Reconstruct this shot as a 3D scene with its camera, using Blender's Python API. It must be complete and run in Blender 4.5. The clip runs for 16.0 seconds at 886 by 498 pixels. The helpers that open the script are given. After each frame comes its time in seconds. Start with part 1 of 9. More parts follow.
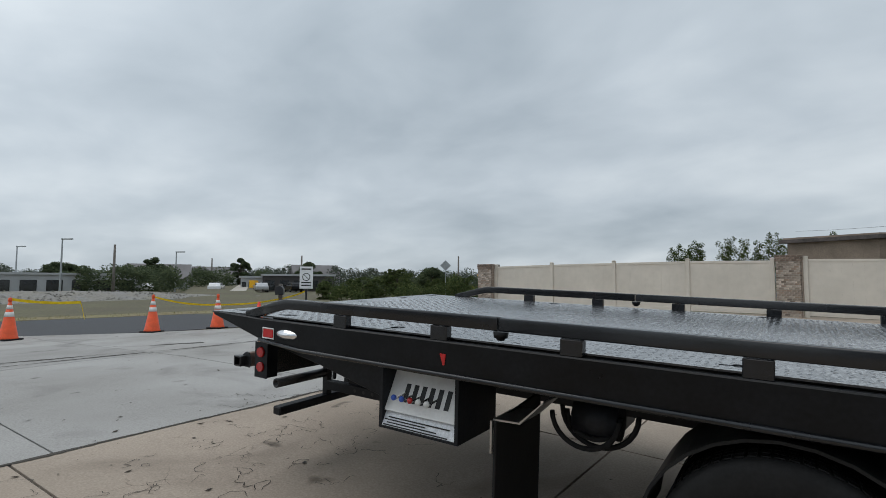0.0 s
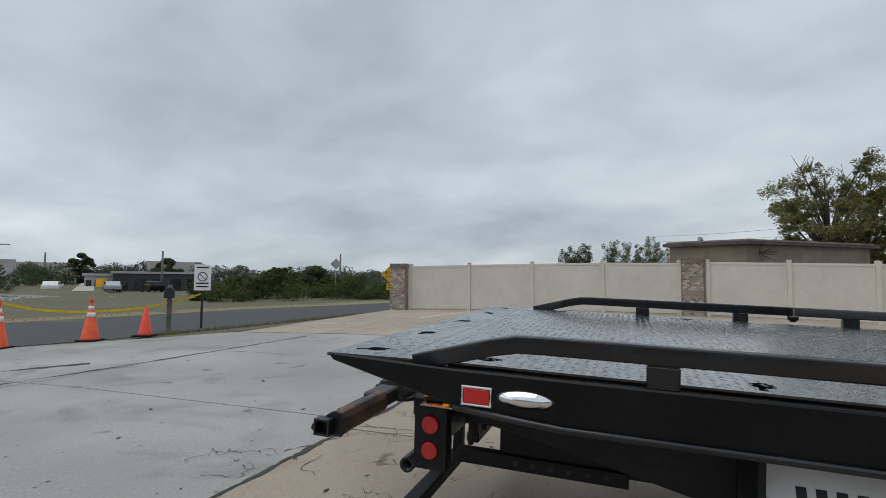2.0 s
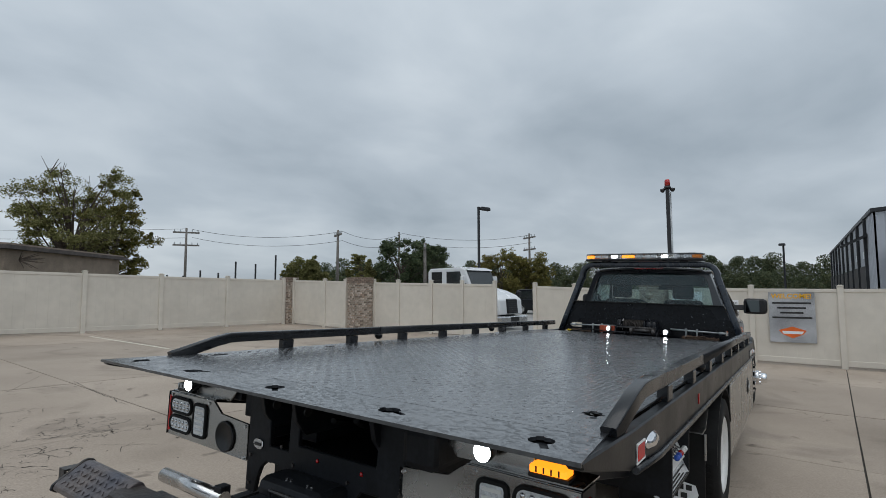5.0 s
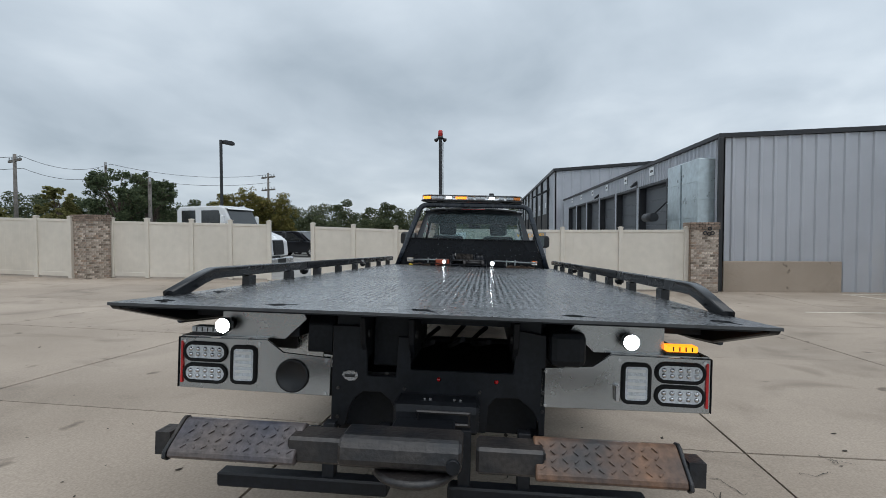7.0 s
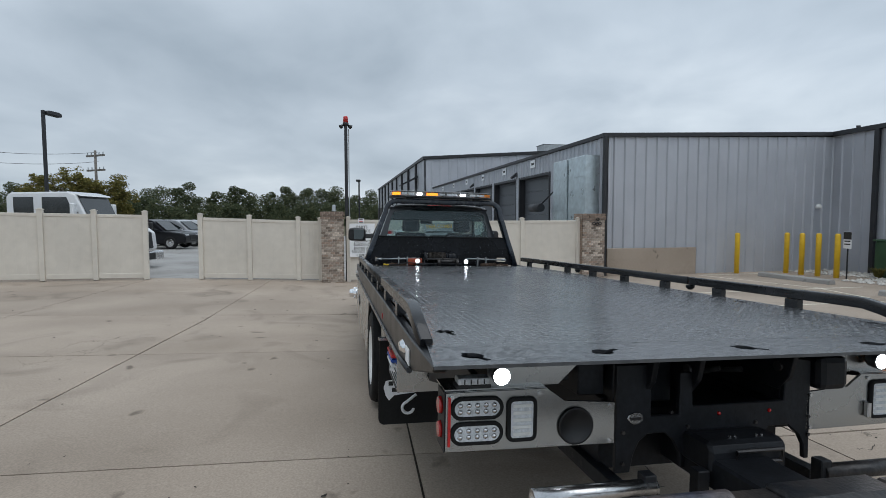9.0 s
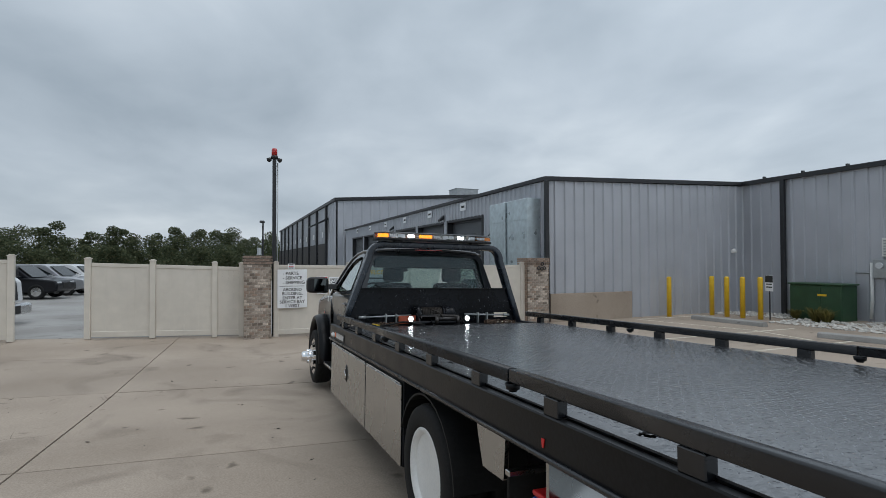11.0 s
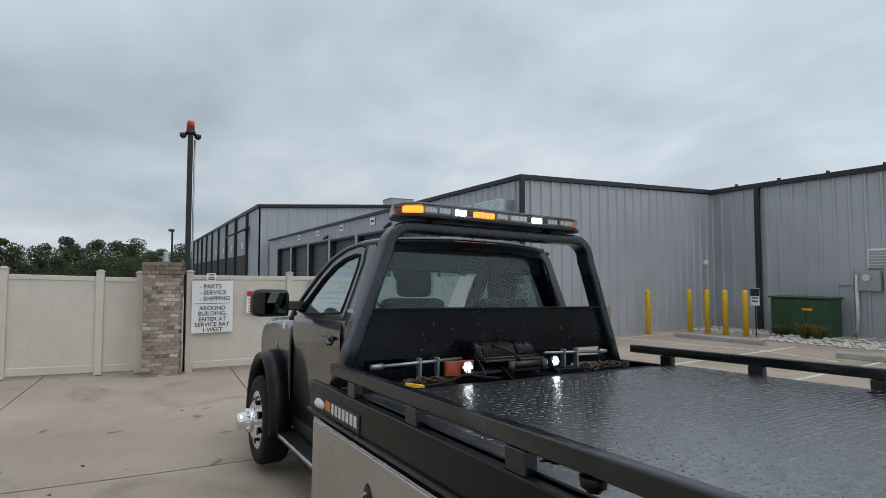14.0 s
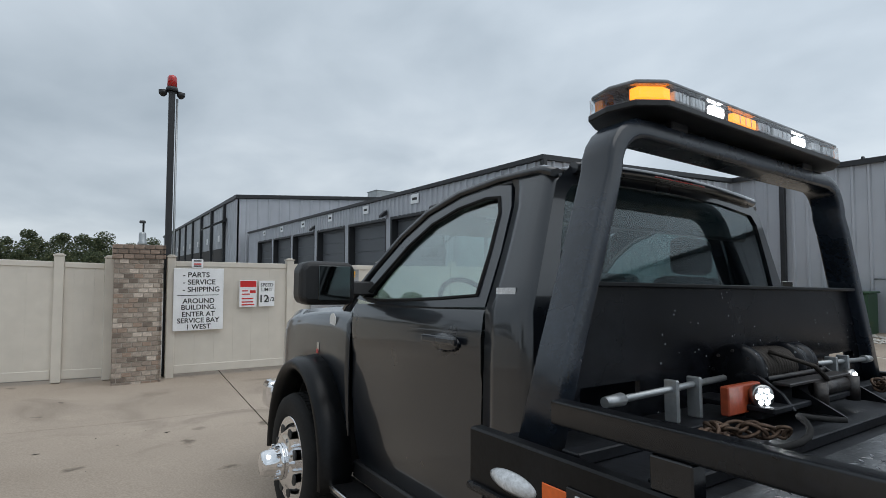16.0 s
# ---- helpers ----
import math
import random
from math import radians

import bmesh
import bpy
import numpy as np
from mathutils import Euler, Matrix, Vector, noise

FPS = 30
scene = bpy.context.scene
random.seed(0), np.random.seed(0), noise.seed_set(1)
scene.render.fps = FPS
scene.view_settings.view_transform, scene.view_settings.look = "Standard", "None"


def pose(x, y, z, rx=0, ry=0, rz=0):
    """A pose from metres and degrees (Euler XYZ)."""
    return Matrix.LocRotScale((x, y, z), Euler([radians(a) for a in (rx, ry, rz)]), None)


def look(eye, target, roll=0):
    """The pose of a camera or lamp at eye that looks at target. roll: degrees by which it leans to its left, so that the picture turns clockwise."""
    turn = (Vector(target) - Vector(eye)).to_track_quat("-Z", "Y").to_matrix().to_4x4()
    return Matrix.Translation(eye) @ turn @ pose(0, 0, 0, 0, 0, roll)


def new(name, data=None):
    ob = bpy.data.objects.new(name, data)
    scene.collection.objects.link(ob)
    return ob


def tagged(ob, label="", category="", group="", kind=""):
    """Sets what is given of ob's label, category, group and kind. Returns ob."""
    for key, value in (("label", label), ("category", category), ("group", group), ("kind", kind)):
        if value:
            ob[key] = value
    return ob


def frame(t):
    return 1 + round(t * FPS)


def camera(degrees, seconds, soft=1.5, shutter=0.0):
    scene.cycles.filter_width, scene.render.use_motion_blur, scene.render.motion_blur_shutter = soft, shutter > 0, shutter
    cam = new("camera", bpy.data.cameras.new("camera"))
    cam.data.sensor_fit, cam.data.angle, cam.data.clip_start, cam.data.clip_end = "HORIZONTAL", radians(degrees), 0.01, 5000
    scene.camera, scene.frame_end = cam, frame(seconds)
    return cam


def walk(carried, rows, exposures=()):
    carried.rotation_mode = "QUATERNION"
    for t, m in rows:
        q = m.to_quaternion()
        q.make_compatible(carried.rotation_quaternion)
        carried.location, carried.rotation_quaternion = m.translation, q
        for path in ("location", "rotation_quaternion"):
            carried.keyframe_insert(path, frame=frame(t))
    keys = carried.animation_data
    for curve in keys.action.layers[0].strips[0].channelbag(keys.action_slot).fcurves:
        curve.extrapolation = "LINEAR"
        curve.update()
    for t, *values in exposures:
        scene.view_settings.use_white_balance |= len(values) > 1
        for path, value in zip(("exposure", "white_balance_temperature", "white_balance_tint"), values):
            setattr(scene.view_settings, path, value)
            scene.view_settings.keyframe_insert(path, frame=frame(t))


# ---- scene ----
cam = camera(81.1, 16.0, soft=0.55)
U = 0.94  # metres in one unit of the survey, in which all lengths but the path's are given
PATH = [
    (0, (3.589, -3.187, 1.142), (2.476, -1.529, 1.271), 0.3),
    (0.5, (3.066, -3.136, 1.168), (2.031, -1.43, 1.297), 0.3),
    (1, (2.545, -3.103, 1.189), (1.589, -1.351, 1.313), 0.4),
    (1.5, (2.051, -2.995, 1.201), (1.227, -1.177, 1.325), 0.4),
    (2, (1.552, -2.868, 1.21), (0.871, -0.992, 1.336), 0.4),
    (2.5, (1.102, -2.762, 1.246), (0.683, -0.81, 1.377), 0.5),
    (3, (0.704, -2.557, 1.277), (0.703, -0.562, 1.419), 0.5),
    (3.5, (0.297, -2.454, 1.312), (0.767, -0.516, 1.47), 0.2),
    (4, (-0.036, -2.266, 1.343), (0.97, -0.544, 1.5), -0.2),
    (4.5, (-0.364, -1.997, 1.334), (1.01, -0.552, 1.493), -0.2),
    (5, (-0.665, -1.687, 1.36), (0.982, -0.563, 1.515), -0.2),
    (5.2, (-0.761, -1.552, 1.341), (0.961, -0.547, 1.493), -0.3),
    (7.3, (-1.331, -0.005, 1.285), (0.665, 0.068, 1.187), -0.1),
    (7.5, (-1.338, 0.17, 1.306), (0.659, 0.182, 1.194), -0.2),
    (8, (-1.251, 0.603, 1.331), (0.741, 0.479, 1.199), -0.1),
    (8.5, (-1.181, 1.047, 1.417), (0.799, 0.8, 1.283), -0.1),
    (9, (-0.964, 1.437, 1.464), (0.993, 1.047, 1.339), -0.1),
    (9.5, (-0.665, 1.748, 1.527), (1.27, 1.246, 1.45), -0.1),
    (10, (-0.269, 2.036, 1.543), (1.637, 1.433, 1.517), -0.1),
    (12.5, (2.1, 2.297, 1.435), (3.891, 1.409, 1.508), -0.1),
    (13, (2.588, 2.198, 1.417), (4.362, 1.277, 1.494), -0.1),
    (13.5, (3.081, 2.151, 1.408), (4.834, 1.192, 1.494), -0.1),
    (14, (3.578, 2.085, 1.397), (5.297, 1.067, 1.494), -0.0),
    (14.5, (4.047, 2.046, 1.378), (5.756, 1.012, 1.486), 0.0),
    (15, (4.482, 2.059, 1.349), (6.175, 1.001, 1.46), 0.0),
    (15.5, (4.933, 2.058, 1.299), (6.609, 0.971, 1.4), -0.1),
    (16, (5.366, 2.087, 1.228), (7.038, 0.993, 1.314), 0.2),
]
walk(cam, [(t, look(eye, target, roll)) for t, eye, target, roll in PATH], [(0.0, 0.0, 6520, 10), (3.0, -0.03, 6500, 10), (4.5, -0.10, 6430, 10), (5.2, -0.09, 6380, 10), (7.5, 0.23, 6350, 10), (8.5, 0.16, 6260, 10), (10.0, -0.05, 6250, 10), (12.5, 0.0, 6460, 10), (16.0, 0.08, 6400, 10)])

# ---- world and light: a closed overcast ----
world = bpy.data.worlds.new("overcast")
scene.world = world
world.use_nodes = True
wn, wl = world.node_tree.nodes, world.node_tree.links
wn.clear()


def wnode(kind, **values):
    n = wn.new(kind)
    for k, v in values.items():
        n.inputs[k].default_value = v
    return n


w_out = wn.new("ShaderNodeOutputWorld")
w_bg = wn.new("ShaderNodeBackground")
w_bg.inputs["Strength"].default_value = 1.0
w_sky = wn.new("ShaderNodeTexSky")
w_sky.sky_type, w_sky.sun_disc = "NISHITA", False
w_sky.sun_elevation, w_sky.sun_rotation = radians(48), radians(200)
w_co = wn.new("ShaderNodeTexCoord")
w_sep = wn.new("ShaderNodeSeparateXYZ")
wl.new(w_co.outputs["Generated"], w_sep.inputs[0])
w_h = wn.new("ShaderNodeMath")
w_h.operation, w_h.inputs[1].default_value = "MAXIMUM", 0.0
wl.new(w_sep.outputs["Z"], w_h.inputs[0])
w_h2 = wn.new("ShaderNodeMath")
w_h2.operation, w_h2.inputs[1].default_value = "ADD", 0.26
wl.new(w_h.outputs[0], w_h2.inputs[0])
w_div = wn.new("ShaderNodeVectorMath")
w_div.operation = "DIVIDE"
w_comb = wn.new("ShaderNodeCombineXYZ")
for k in "XYZ":
    wl.new(w_h2.outputs[0], w_comb.inputs[k])
wl.new(w_co.outputs["Generated"], w_div.inputs[0])
wl.new(w_comb.outputs[0], w_div.inputs[1])


def cloud(scale, detail, rough, shift, squeeze, distortion=0.0):
    m = wn.new("ShaderNodeMapping")
    m.inputs["Location"].default_value = shift
    m.inputs["Scale"].default_value = squeeze
    m.inputs["Rotation"].default_value = (0, 0, 0.5)
    n = wnode("ShaderNodeTexNoise", Scale=scale, Detail=detail, Roughness=rough, Distortion=distortion)
    wl.new(w_div.outputs[0], m.inputs["Vector"])
    wl.new(m.outputs[0], n.inputs["Vector"])
    return n.outputs["Fac"]


big = cloud(0.62, 4.0, 0.5, (3.1, 1.7, 0), (0.95, 1.1, 0.3), 0.25)
fine = cloud(1.9, 5.0, 0.52, (7.3, -2.2, 0), (0.95, 1.1, 0.3), 0.25)
w_mixf = wn.new("ShaderNodeMix")
w_mixf.inputs[0].default_value = 0.3
wl.new(big, w_mixf.inputs[2])
wl.new(fine, w_mixf.inputs[3])
w_ramp = wn.new("ShaderNodeValToRGB")
els = w_ramp.color_ramp.elements
els[0].position, els[0].color = 0.36, (0.405, 0.473, 0.532, 1)
els[1].position, els[1].color = 0.64, (0.770, 0.838, 0.885, 1)
e = els.new(0.5)
e.color = (0.565, 0.637, 0.699, 1)
wl.new(w_mixf.outputs[0], w_ramp.inputs[0])
# a thin share of the clear sky shows its hue through the cloud
w_sc = wn.new("ShaderNodeVectorMath")
w_sc.operation = "SCALE"
w_sc.inputs["Scale"].default_value = 0.08
wl.new(w_sky.outputs[0], w_sc.inputs[0])
w_mix = wn.new("ShaderNodeMix")
w_mix.data_type = "RGBA"
w_mix.inputs[0].default_value = 0.92
wl.new(w_sc.outputs[0], w_mix.inputs[6])
wl.new(w_ramp.outputs[0], w_mix.inputs[7])
# the cloud is thicker, and darker, towards the horizon
w_low = wn.new("ShaderNodeMapRange")
w_low.inputs["From Max"].default_value = 0.5
w_low.inputs["To Min"].default_value, w_low.inputs["To Max"].default_value = 0.90, 1.08
wl.new(w_h.outputs[0], w_low.inputs["Value"])
# brighter on the side of the hidden sun
w_side = wn.new("ShaderNodeMapRange")
w_side.inputs["From Min"].default_value = -1.0
w_side.inputs["To Min"].default_value, w_side.inputs["To Max"].default_value = 1.07, 0.95
wl.new(w_sep.outputs["Y"], w_side.inputs["Value"])
w_both = wn.new("ShaderNodeMath")
w_both.operation = "MULTIPLY"
wl.new(w_low.outputs[0], w_both.inputs[0])
w_east = wn.new("ShaderNodeMapRange")
w_east.inputs["From Min"].default_value = -1.0
w_east.inputs["To Min"].default_value, w_east.inputs["To Max"].default_value = 1.07, 0.93
wl.new(w_sep.outputs["X"], w_east.inputs["Value"])
w_turn = wn.new("ShaderNodeMath")
w_turn.operation = "MULTIPLY"
wl.new(w_side.outputs[0], w_turn.inputs[0])
wl.new(w_east.outputs[0], w_turn.inputs[1])
wl.new(w_turn.outputs[0], w_both.inputs[1])
w_lm = wn.new("ShaderNodeVectorMath")
w_lm.operation = "SCALE"
wl.new(w_mix.outputs[2], w_lm.inputs[0])
wl.new(w_both.outputs[0], w_lm.inputs["Scale"])
wl.new(w_lm.outputs[0], w_bg.inputs["Color"])
wl.new(w_bg.outputs[0], w_out.inputs[0])

sun = new("sun", bpy.data.lights.new("sun", "SUN"))
sun.data.energy, sun.data.angle, sun.data.color = 1.0, radians(60), (1.0, 0.98, 0.95)
sun.matrix_world = look((0, 0, 30), (12, 5, 0))

# ---- materials ----
def material(name, base, rough=0.6, metal=0.0, scale=8.0, vary=0.12, bump=0.15, fine=60.0, second=None, amount=0.5, spec=0.5, coat=0.0, rvary=0.1, random_tint=0.0, space="Object"):
    """A surface with broad stains, fine grain, uneven gloss and a little relief, in metres."""
    m = bpy.data.materials.new(name)
    m.use_nodes = True
    n, l = m.node_tree.nodes, m.node_tree.links
    b = n["Principled BSDF"]
    b.inputs["Metallic"].default_value = metal
    b.inputs["Specular IOR Level"].default_value = spec
    b.inputs["Coat Weight"].default_value = coat
    b.inputs["Coat Roughness"].default_value = 0.06
    co = n.new("ShaderNodeTexCoord")
    t1 = n.new("ShaderNodeTexNoise")
    t1.inputs["Scale"].default_value, t1.inputs["Detail"].default_value = scale, 5
    t2 = n.new("ShaderNodeTexNoise")
    t2.inputs["Scale"].default_value, t2.inputs["Detail"].default_value = fine, 4
    if space == "World":
        geo = n.new("ShaderNodeNewGeometry")
        src = geo.outputs["Position"]
    else:
        src = co.outputs["Object"]
    l.new(src, t1.inputs["Vector"])
    l.new(src, t2.inputs["Vector"])
    r1 = n.new("ShaderNodeValToRGB")
    r1.color_ramp.elements[0].position, r1.color_ramp.elements[1].position = 0.33, 0.67
    dark = [max(0, c * (1 - vary)) for c in base]
    light = second if second else [min(1, c * (1 + vary)) for c in base]
    r1.color_ramp.elements[0].color, r1.color_ramp.elements[1].color = (*dark, 1), (*light, 1)
    l.new(t1.outputs["Fac"], r1.inputs[0])
    mr = n.new("ShaderNodeMapRange")
    mr.inputs["From Min"].default_value, mr.inputs["From Max"].default_value = 0.3, 0.7
    mr.inputs["To Min"].default_value, mr.inputs["To Max"].default_value = 1 - vary * 0.8, 1 + vary * 0.8
    l.new(t2.outputs["Fac"], mr.inputs["Value"])
    mul = n.new("ShaderNodeVectorMath")
    mul.operation = "SCALE"
    l.new(r1.outputs[0], mul.inputs[0])
    l.new(mr.outputs[0], mul.inputs["Scale"])
    colour = mul.outputs[0]
    if random_tint:
        info = n.new("ShaderNodeObjectInfo")
        mr3 = n.new("ShaderNodeMapRange")
        mr3.inputs["To Min"].default_value, mr3.inputs["To Max"].default_value = 1 - random_tint, 1 + random_tint
        l.new(info.outputs["Random"], mr3.inputs["Value"])
        m3 = n.new("ShaderNodeVectorMath")
        m3.operation = "SCALE"
        l.new(colour, m3.inputs[0])
        l.new(mr3.outputs[0], m3.inputs["Scale"])
        colour = m3.outputs[0]
    l.new(colour, b.inputs["Base Color"])
    mr2 = n.new("ShaderNodeMapRange")
    mr2.inputs["To Min"].default_value, mr2.inputs["To Max"].default_value = max(0.02, rough - rvary), min(1, rough + rvary)
    l.new(t1.outputs["Fac"], mr2.inputs["Value"])
    l.new(mr2.outputs[0], b.inputs["Roughness"])
    if bump:
        bp = n.new("ShaderNodeBump")
        bp.inputs["Strength"].default_value, bp.inputs["Distance"].default_value = bump, 0.006
        l.new(t2.outputs["Fac"], bp.inputs["Height"])
        l.new(bp.outputs[0], b.inputs["Normal"])
    return m


def glow(name, colour, strength):
    m = bpy.data.materials.new(name)
    m.use_nodes = True
    b = m.node_tree.nodes["Principled BSDF"]
    b.inputs["Base Color"].default_value = (*colour, 1)
    b.inputs["Emission Color"].default_value = (*colour, 1)
    b.inputs["Emission Strength"].default_value = strength
    b.inputs["Roughness"].default_value = 0.2
    return m


def pane_glass(name, tint, least=0.04):
    """Flat tinted glazing: clear through, with a mirror gloss that grows towards grazing angles."""
    m = bpy.data.materials.new(name)
    m.use_nodes = True
    n, l = m.node_tree.nodes, m.node_tree.links
    n.clear()
    out = n.new("ShaderNodeOutputMaterial")
    mix = n.new("ShaderNodeMixShader")
    tr = n.new("ShaderNodeBsdfTransparent")
    tr.inputs["Color"].default_value = (*tint, 1)
    gl = n.new("ShaderNodeBsdfGlossy")
    gl.inputs["Roughness"].default_value = 0.02
    lw = n.new("ShaderNodeLayerWeight")
    lw.inputs["Blend"].default_value = 0.5
    pw = n.new("ShaderNodeMath")
    pw.operation, pw.inputs[1].default_value = "POWER", 3.5
    l.new(lw.outputs["Facing"], pw.inputs[0])
    fr = n.new("ShaderNodeMath")
    fr.operation, fr.inputs[1].default_value, fr.inputs[2].default_value = "MULTIPLY_ADD", 0.85, least
    l.new(pw.outputs[0], fr.inputs[0])
    l.new(fr.outputs[0], mix.inputs[0])
    l.new(tr.outputs[0], mix.inputs[1])
    l.new(gl.outputs[0], mix.inputs[2])
    l.new(mix.outputs[0], out.inputs[0])
    return m


M = {}
M["asphalt"] = material("asphalt", (0.05, 0.052, 0.058), 0.85, scale=1.2, vary=0.15, bump=0.4, fine=80, space="World")
M["grass"] = material("dry_grass", (0.155, 0.130, 0.078), 0.95, scale=0.16, vary=0.4, bump=0.8, fine=7, second=(0.118, 0.112, 0.058), space="World")
M["vinyl"] = material("cream_vinyl", (0.63, 0.583, 0.51), 0.5, scale=1.2, vary=0.05, bump=0.0, fine=5)
# paler, bluer than steel_black: sky light on the guard put into the base
M["guard_paint_skylit"] = material("skylit_satin_black_paint", (0.016, 0.022, 0.032), 0.27, spec=0.66, scale=4, vary=0.35, bump=0.08, fine=60, rvary=0.14)
M["steel_black"] = material("black_steel_paint", (0.0045, 0.005, 0.006), 0.32, spec=0.24, scale=5, vary=0.4, bump=0.08, fine=60, rvary=0.14)
M["rail_paint"] = material("satin_black_rail_paint", (0.0055, 0.0064, 0.0085), 0.25, spec=0.66, scale=5, vary=0.45, bump=0.08, fine=60, rvary=0.14)
M["truck_paint"] = material("charcoal_car_paint", (0.0072, 0.0094, 0.0134), 0.30, spec=0.42, scale=3, vary=0.1, bump=0.0, coat=1.0)
M["metal_wall"] = material("grey_wall_sheet", (0.45, 0.465, 0.50), 0.45, metal=0.2, scale=1.0, vary=0.05, bump=0.02)
M["trim_black"] = material("black_trim", (0.02, 0.021, 0.024), 0.5, scale=4, vary=0.2, bump=0.03)
M["brick"] = material("tan_brick", (0.37, 0.305, 0.25), 0.9, scale=14, vary=0.25, bump=0.4, fine=120, random_tint=0.2)
M["winch_red"] = material("worn_red_orange_paint", (0.42, 0.075, 0.02), 0.5, scale=14, vary=0.25, bump=0.1, second=(0.30, 0.05, 0.02))
M["yellow"] = material("yellow_plastic", (0.75, 0.47, 0.02), 0.4, scale=5, vary=0.06, bump=0.03)
M["stainless"] = material("brushed_stainless", (0.46, 0.46, 0.45), 0.27, metal=1.0, scale=2.5, vary=0.05, bump=0.02, fine=200, rvary=0.1)
M["bright_steel"] = material("bright_steel", (0.62, 0.62, 0.62), 0.25, metal=1.0, scale=6, vary=0.1, bump=0.05, fine=90)
M["chrome"] = material("chrome", (0.85, 0.85, 0.86), 0.07, metal=1.0, scale=9, vary=0.03, bump=0.0, rvary=0.03)
M["frame_steel"] = material("frame_steel", (0.0075, 0.0088, 0.0115), 0.5, spec=0.3, scale=6, vary=0.4, bump=0.15, fine=50)
M["worn_steel"] = material("worn_black_steel", (0.014, 0.017, 0.023), 0.40, metal=0.1, spec=0.6, scale=7, vary=0.5, bump=0.35, fine=60, second=(0.040, 0.033, 0.029))
M["rust_plate"] = material("rusty_tread_plate", (0.060, 0.054, 0.055), 0.45, metal=0.1, scale=6.5, vary=0.4, bump=0.4, fine=55, second=(0.165, 0.088, 0.050))
M["blue_plate"] = material("worn_blue_black_plate", (0.045, 0.060, 0.105), 0.36, metal=0.1, scale=3.2, vary=0.45, bump=0.4, fine=55, second=(0.125, 0.098, 0.082))
M["rubber"] = material("black_rubber", (0.011, 0.011, 0.011), 0.8, spec=0.3, scale=12, vary=0.25, bump=0.15, fine=70)
M["rubber_mat"] = material("mud_flap_rubber", (0.008, 0.008, 0.008), 0.6, spec=0.3, scale=6, vary=0.3, bump=0.05)
M["black_plastic"] = material("black_plastic", (0.009, 0.009, 0.010), 0.45, scale=8, vary=0.15, bump=0.08, fine=150)
M["dark_interior"] = material("dark_interior", (0.03, 0.03, 0.032), 0.8, scale=10, vary=0.2, bump=0.1)
M["white_paint"] = material("white_paint", (0.72, 0.72, 0.70), 0.35, scale=5, vary=0.05, bump=0.02)
M["red_lens"] = material("red_lens", (0.45, 0.012, 0.012), 0.15, scale=40, vary=0.15, bump=0.05, coat=0.6)
M["amber_lens"] = material("amber_lens", (0.75, 0.22, 0.02), 0.15, scale=40, vary=0.12, bump=0.05, coat=0.6)
M["clear_lens"] = material("clear_lens", (0.62, 0.64, 0.66), 0.14, scale=60, vary=0.15, bump=0.1, fine=160, coat=0.6)
M["orange_tape"] = material("orange_marking", (0.75, 0.14, 0.02), 0.4, scale=8, vary=0.1, bump=0.02)
M["red_tape"] = material("red_marking", (0.55, 0.02, 0.02), 0.35, scale=8, vary=0.1, bump=0.02)
M["blue_plastic"] = material("blue_plastic", (0.03, 0.09, 0.42), 0.3, scale=8, vary=0.1, bump=0.02)
M["rope"] = material("steel_rope", (0.035, 0.03, 0.026), 0.55, metal=0.6, scale=30, vary=0.3, bump=0.4, fine=300)
M["chain"] = material("rusty_chain", (0.10, 0.065, 0.045), 0.6, metal=0.6, scale=30, vary=0.4, bump=0.3, fine=150)
M["yellow_strap"] = material("yellow_strap", (0.7, 0.5, 0.03), 0.7, scale=20, vary=0.15, bump=0.2, fine=200)
# black of print, and of the painted dark inside holes and slots
M["ink_and_hole_black"] = material("ink_and_hole_black", (0.02, 0.02, 0.02), 0.6, scale=9, vary=0.1, bump=0.0)
M["white_glow"] = glow("lit_white_lamp", (0.92, 0.96, 1.0), 16.0)
M["amber_glow"] = glow("lit_amber_lamp", (1.0, 0.27, 0.012), 1.9)
M["glass_tint"] = pane_glass("tinted_car_glass", (0.80, 0.93, 0.91), 0.24)
M["glass_dark"] = pane_glass("rear_car_glass", (0.66, 0.76, 0.78), 0.05)


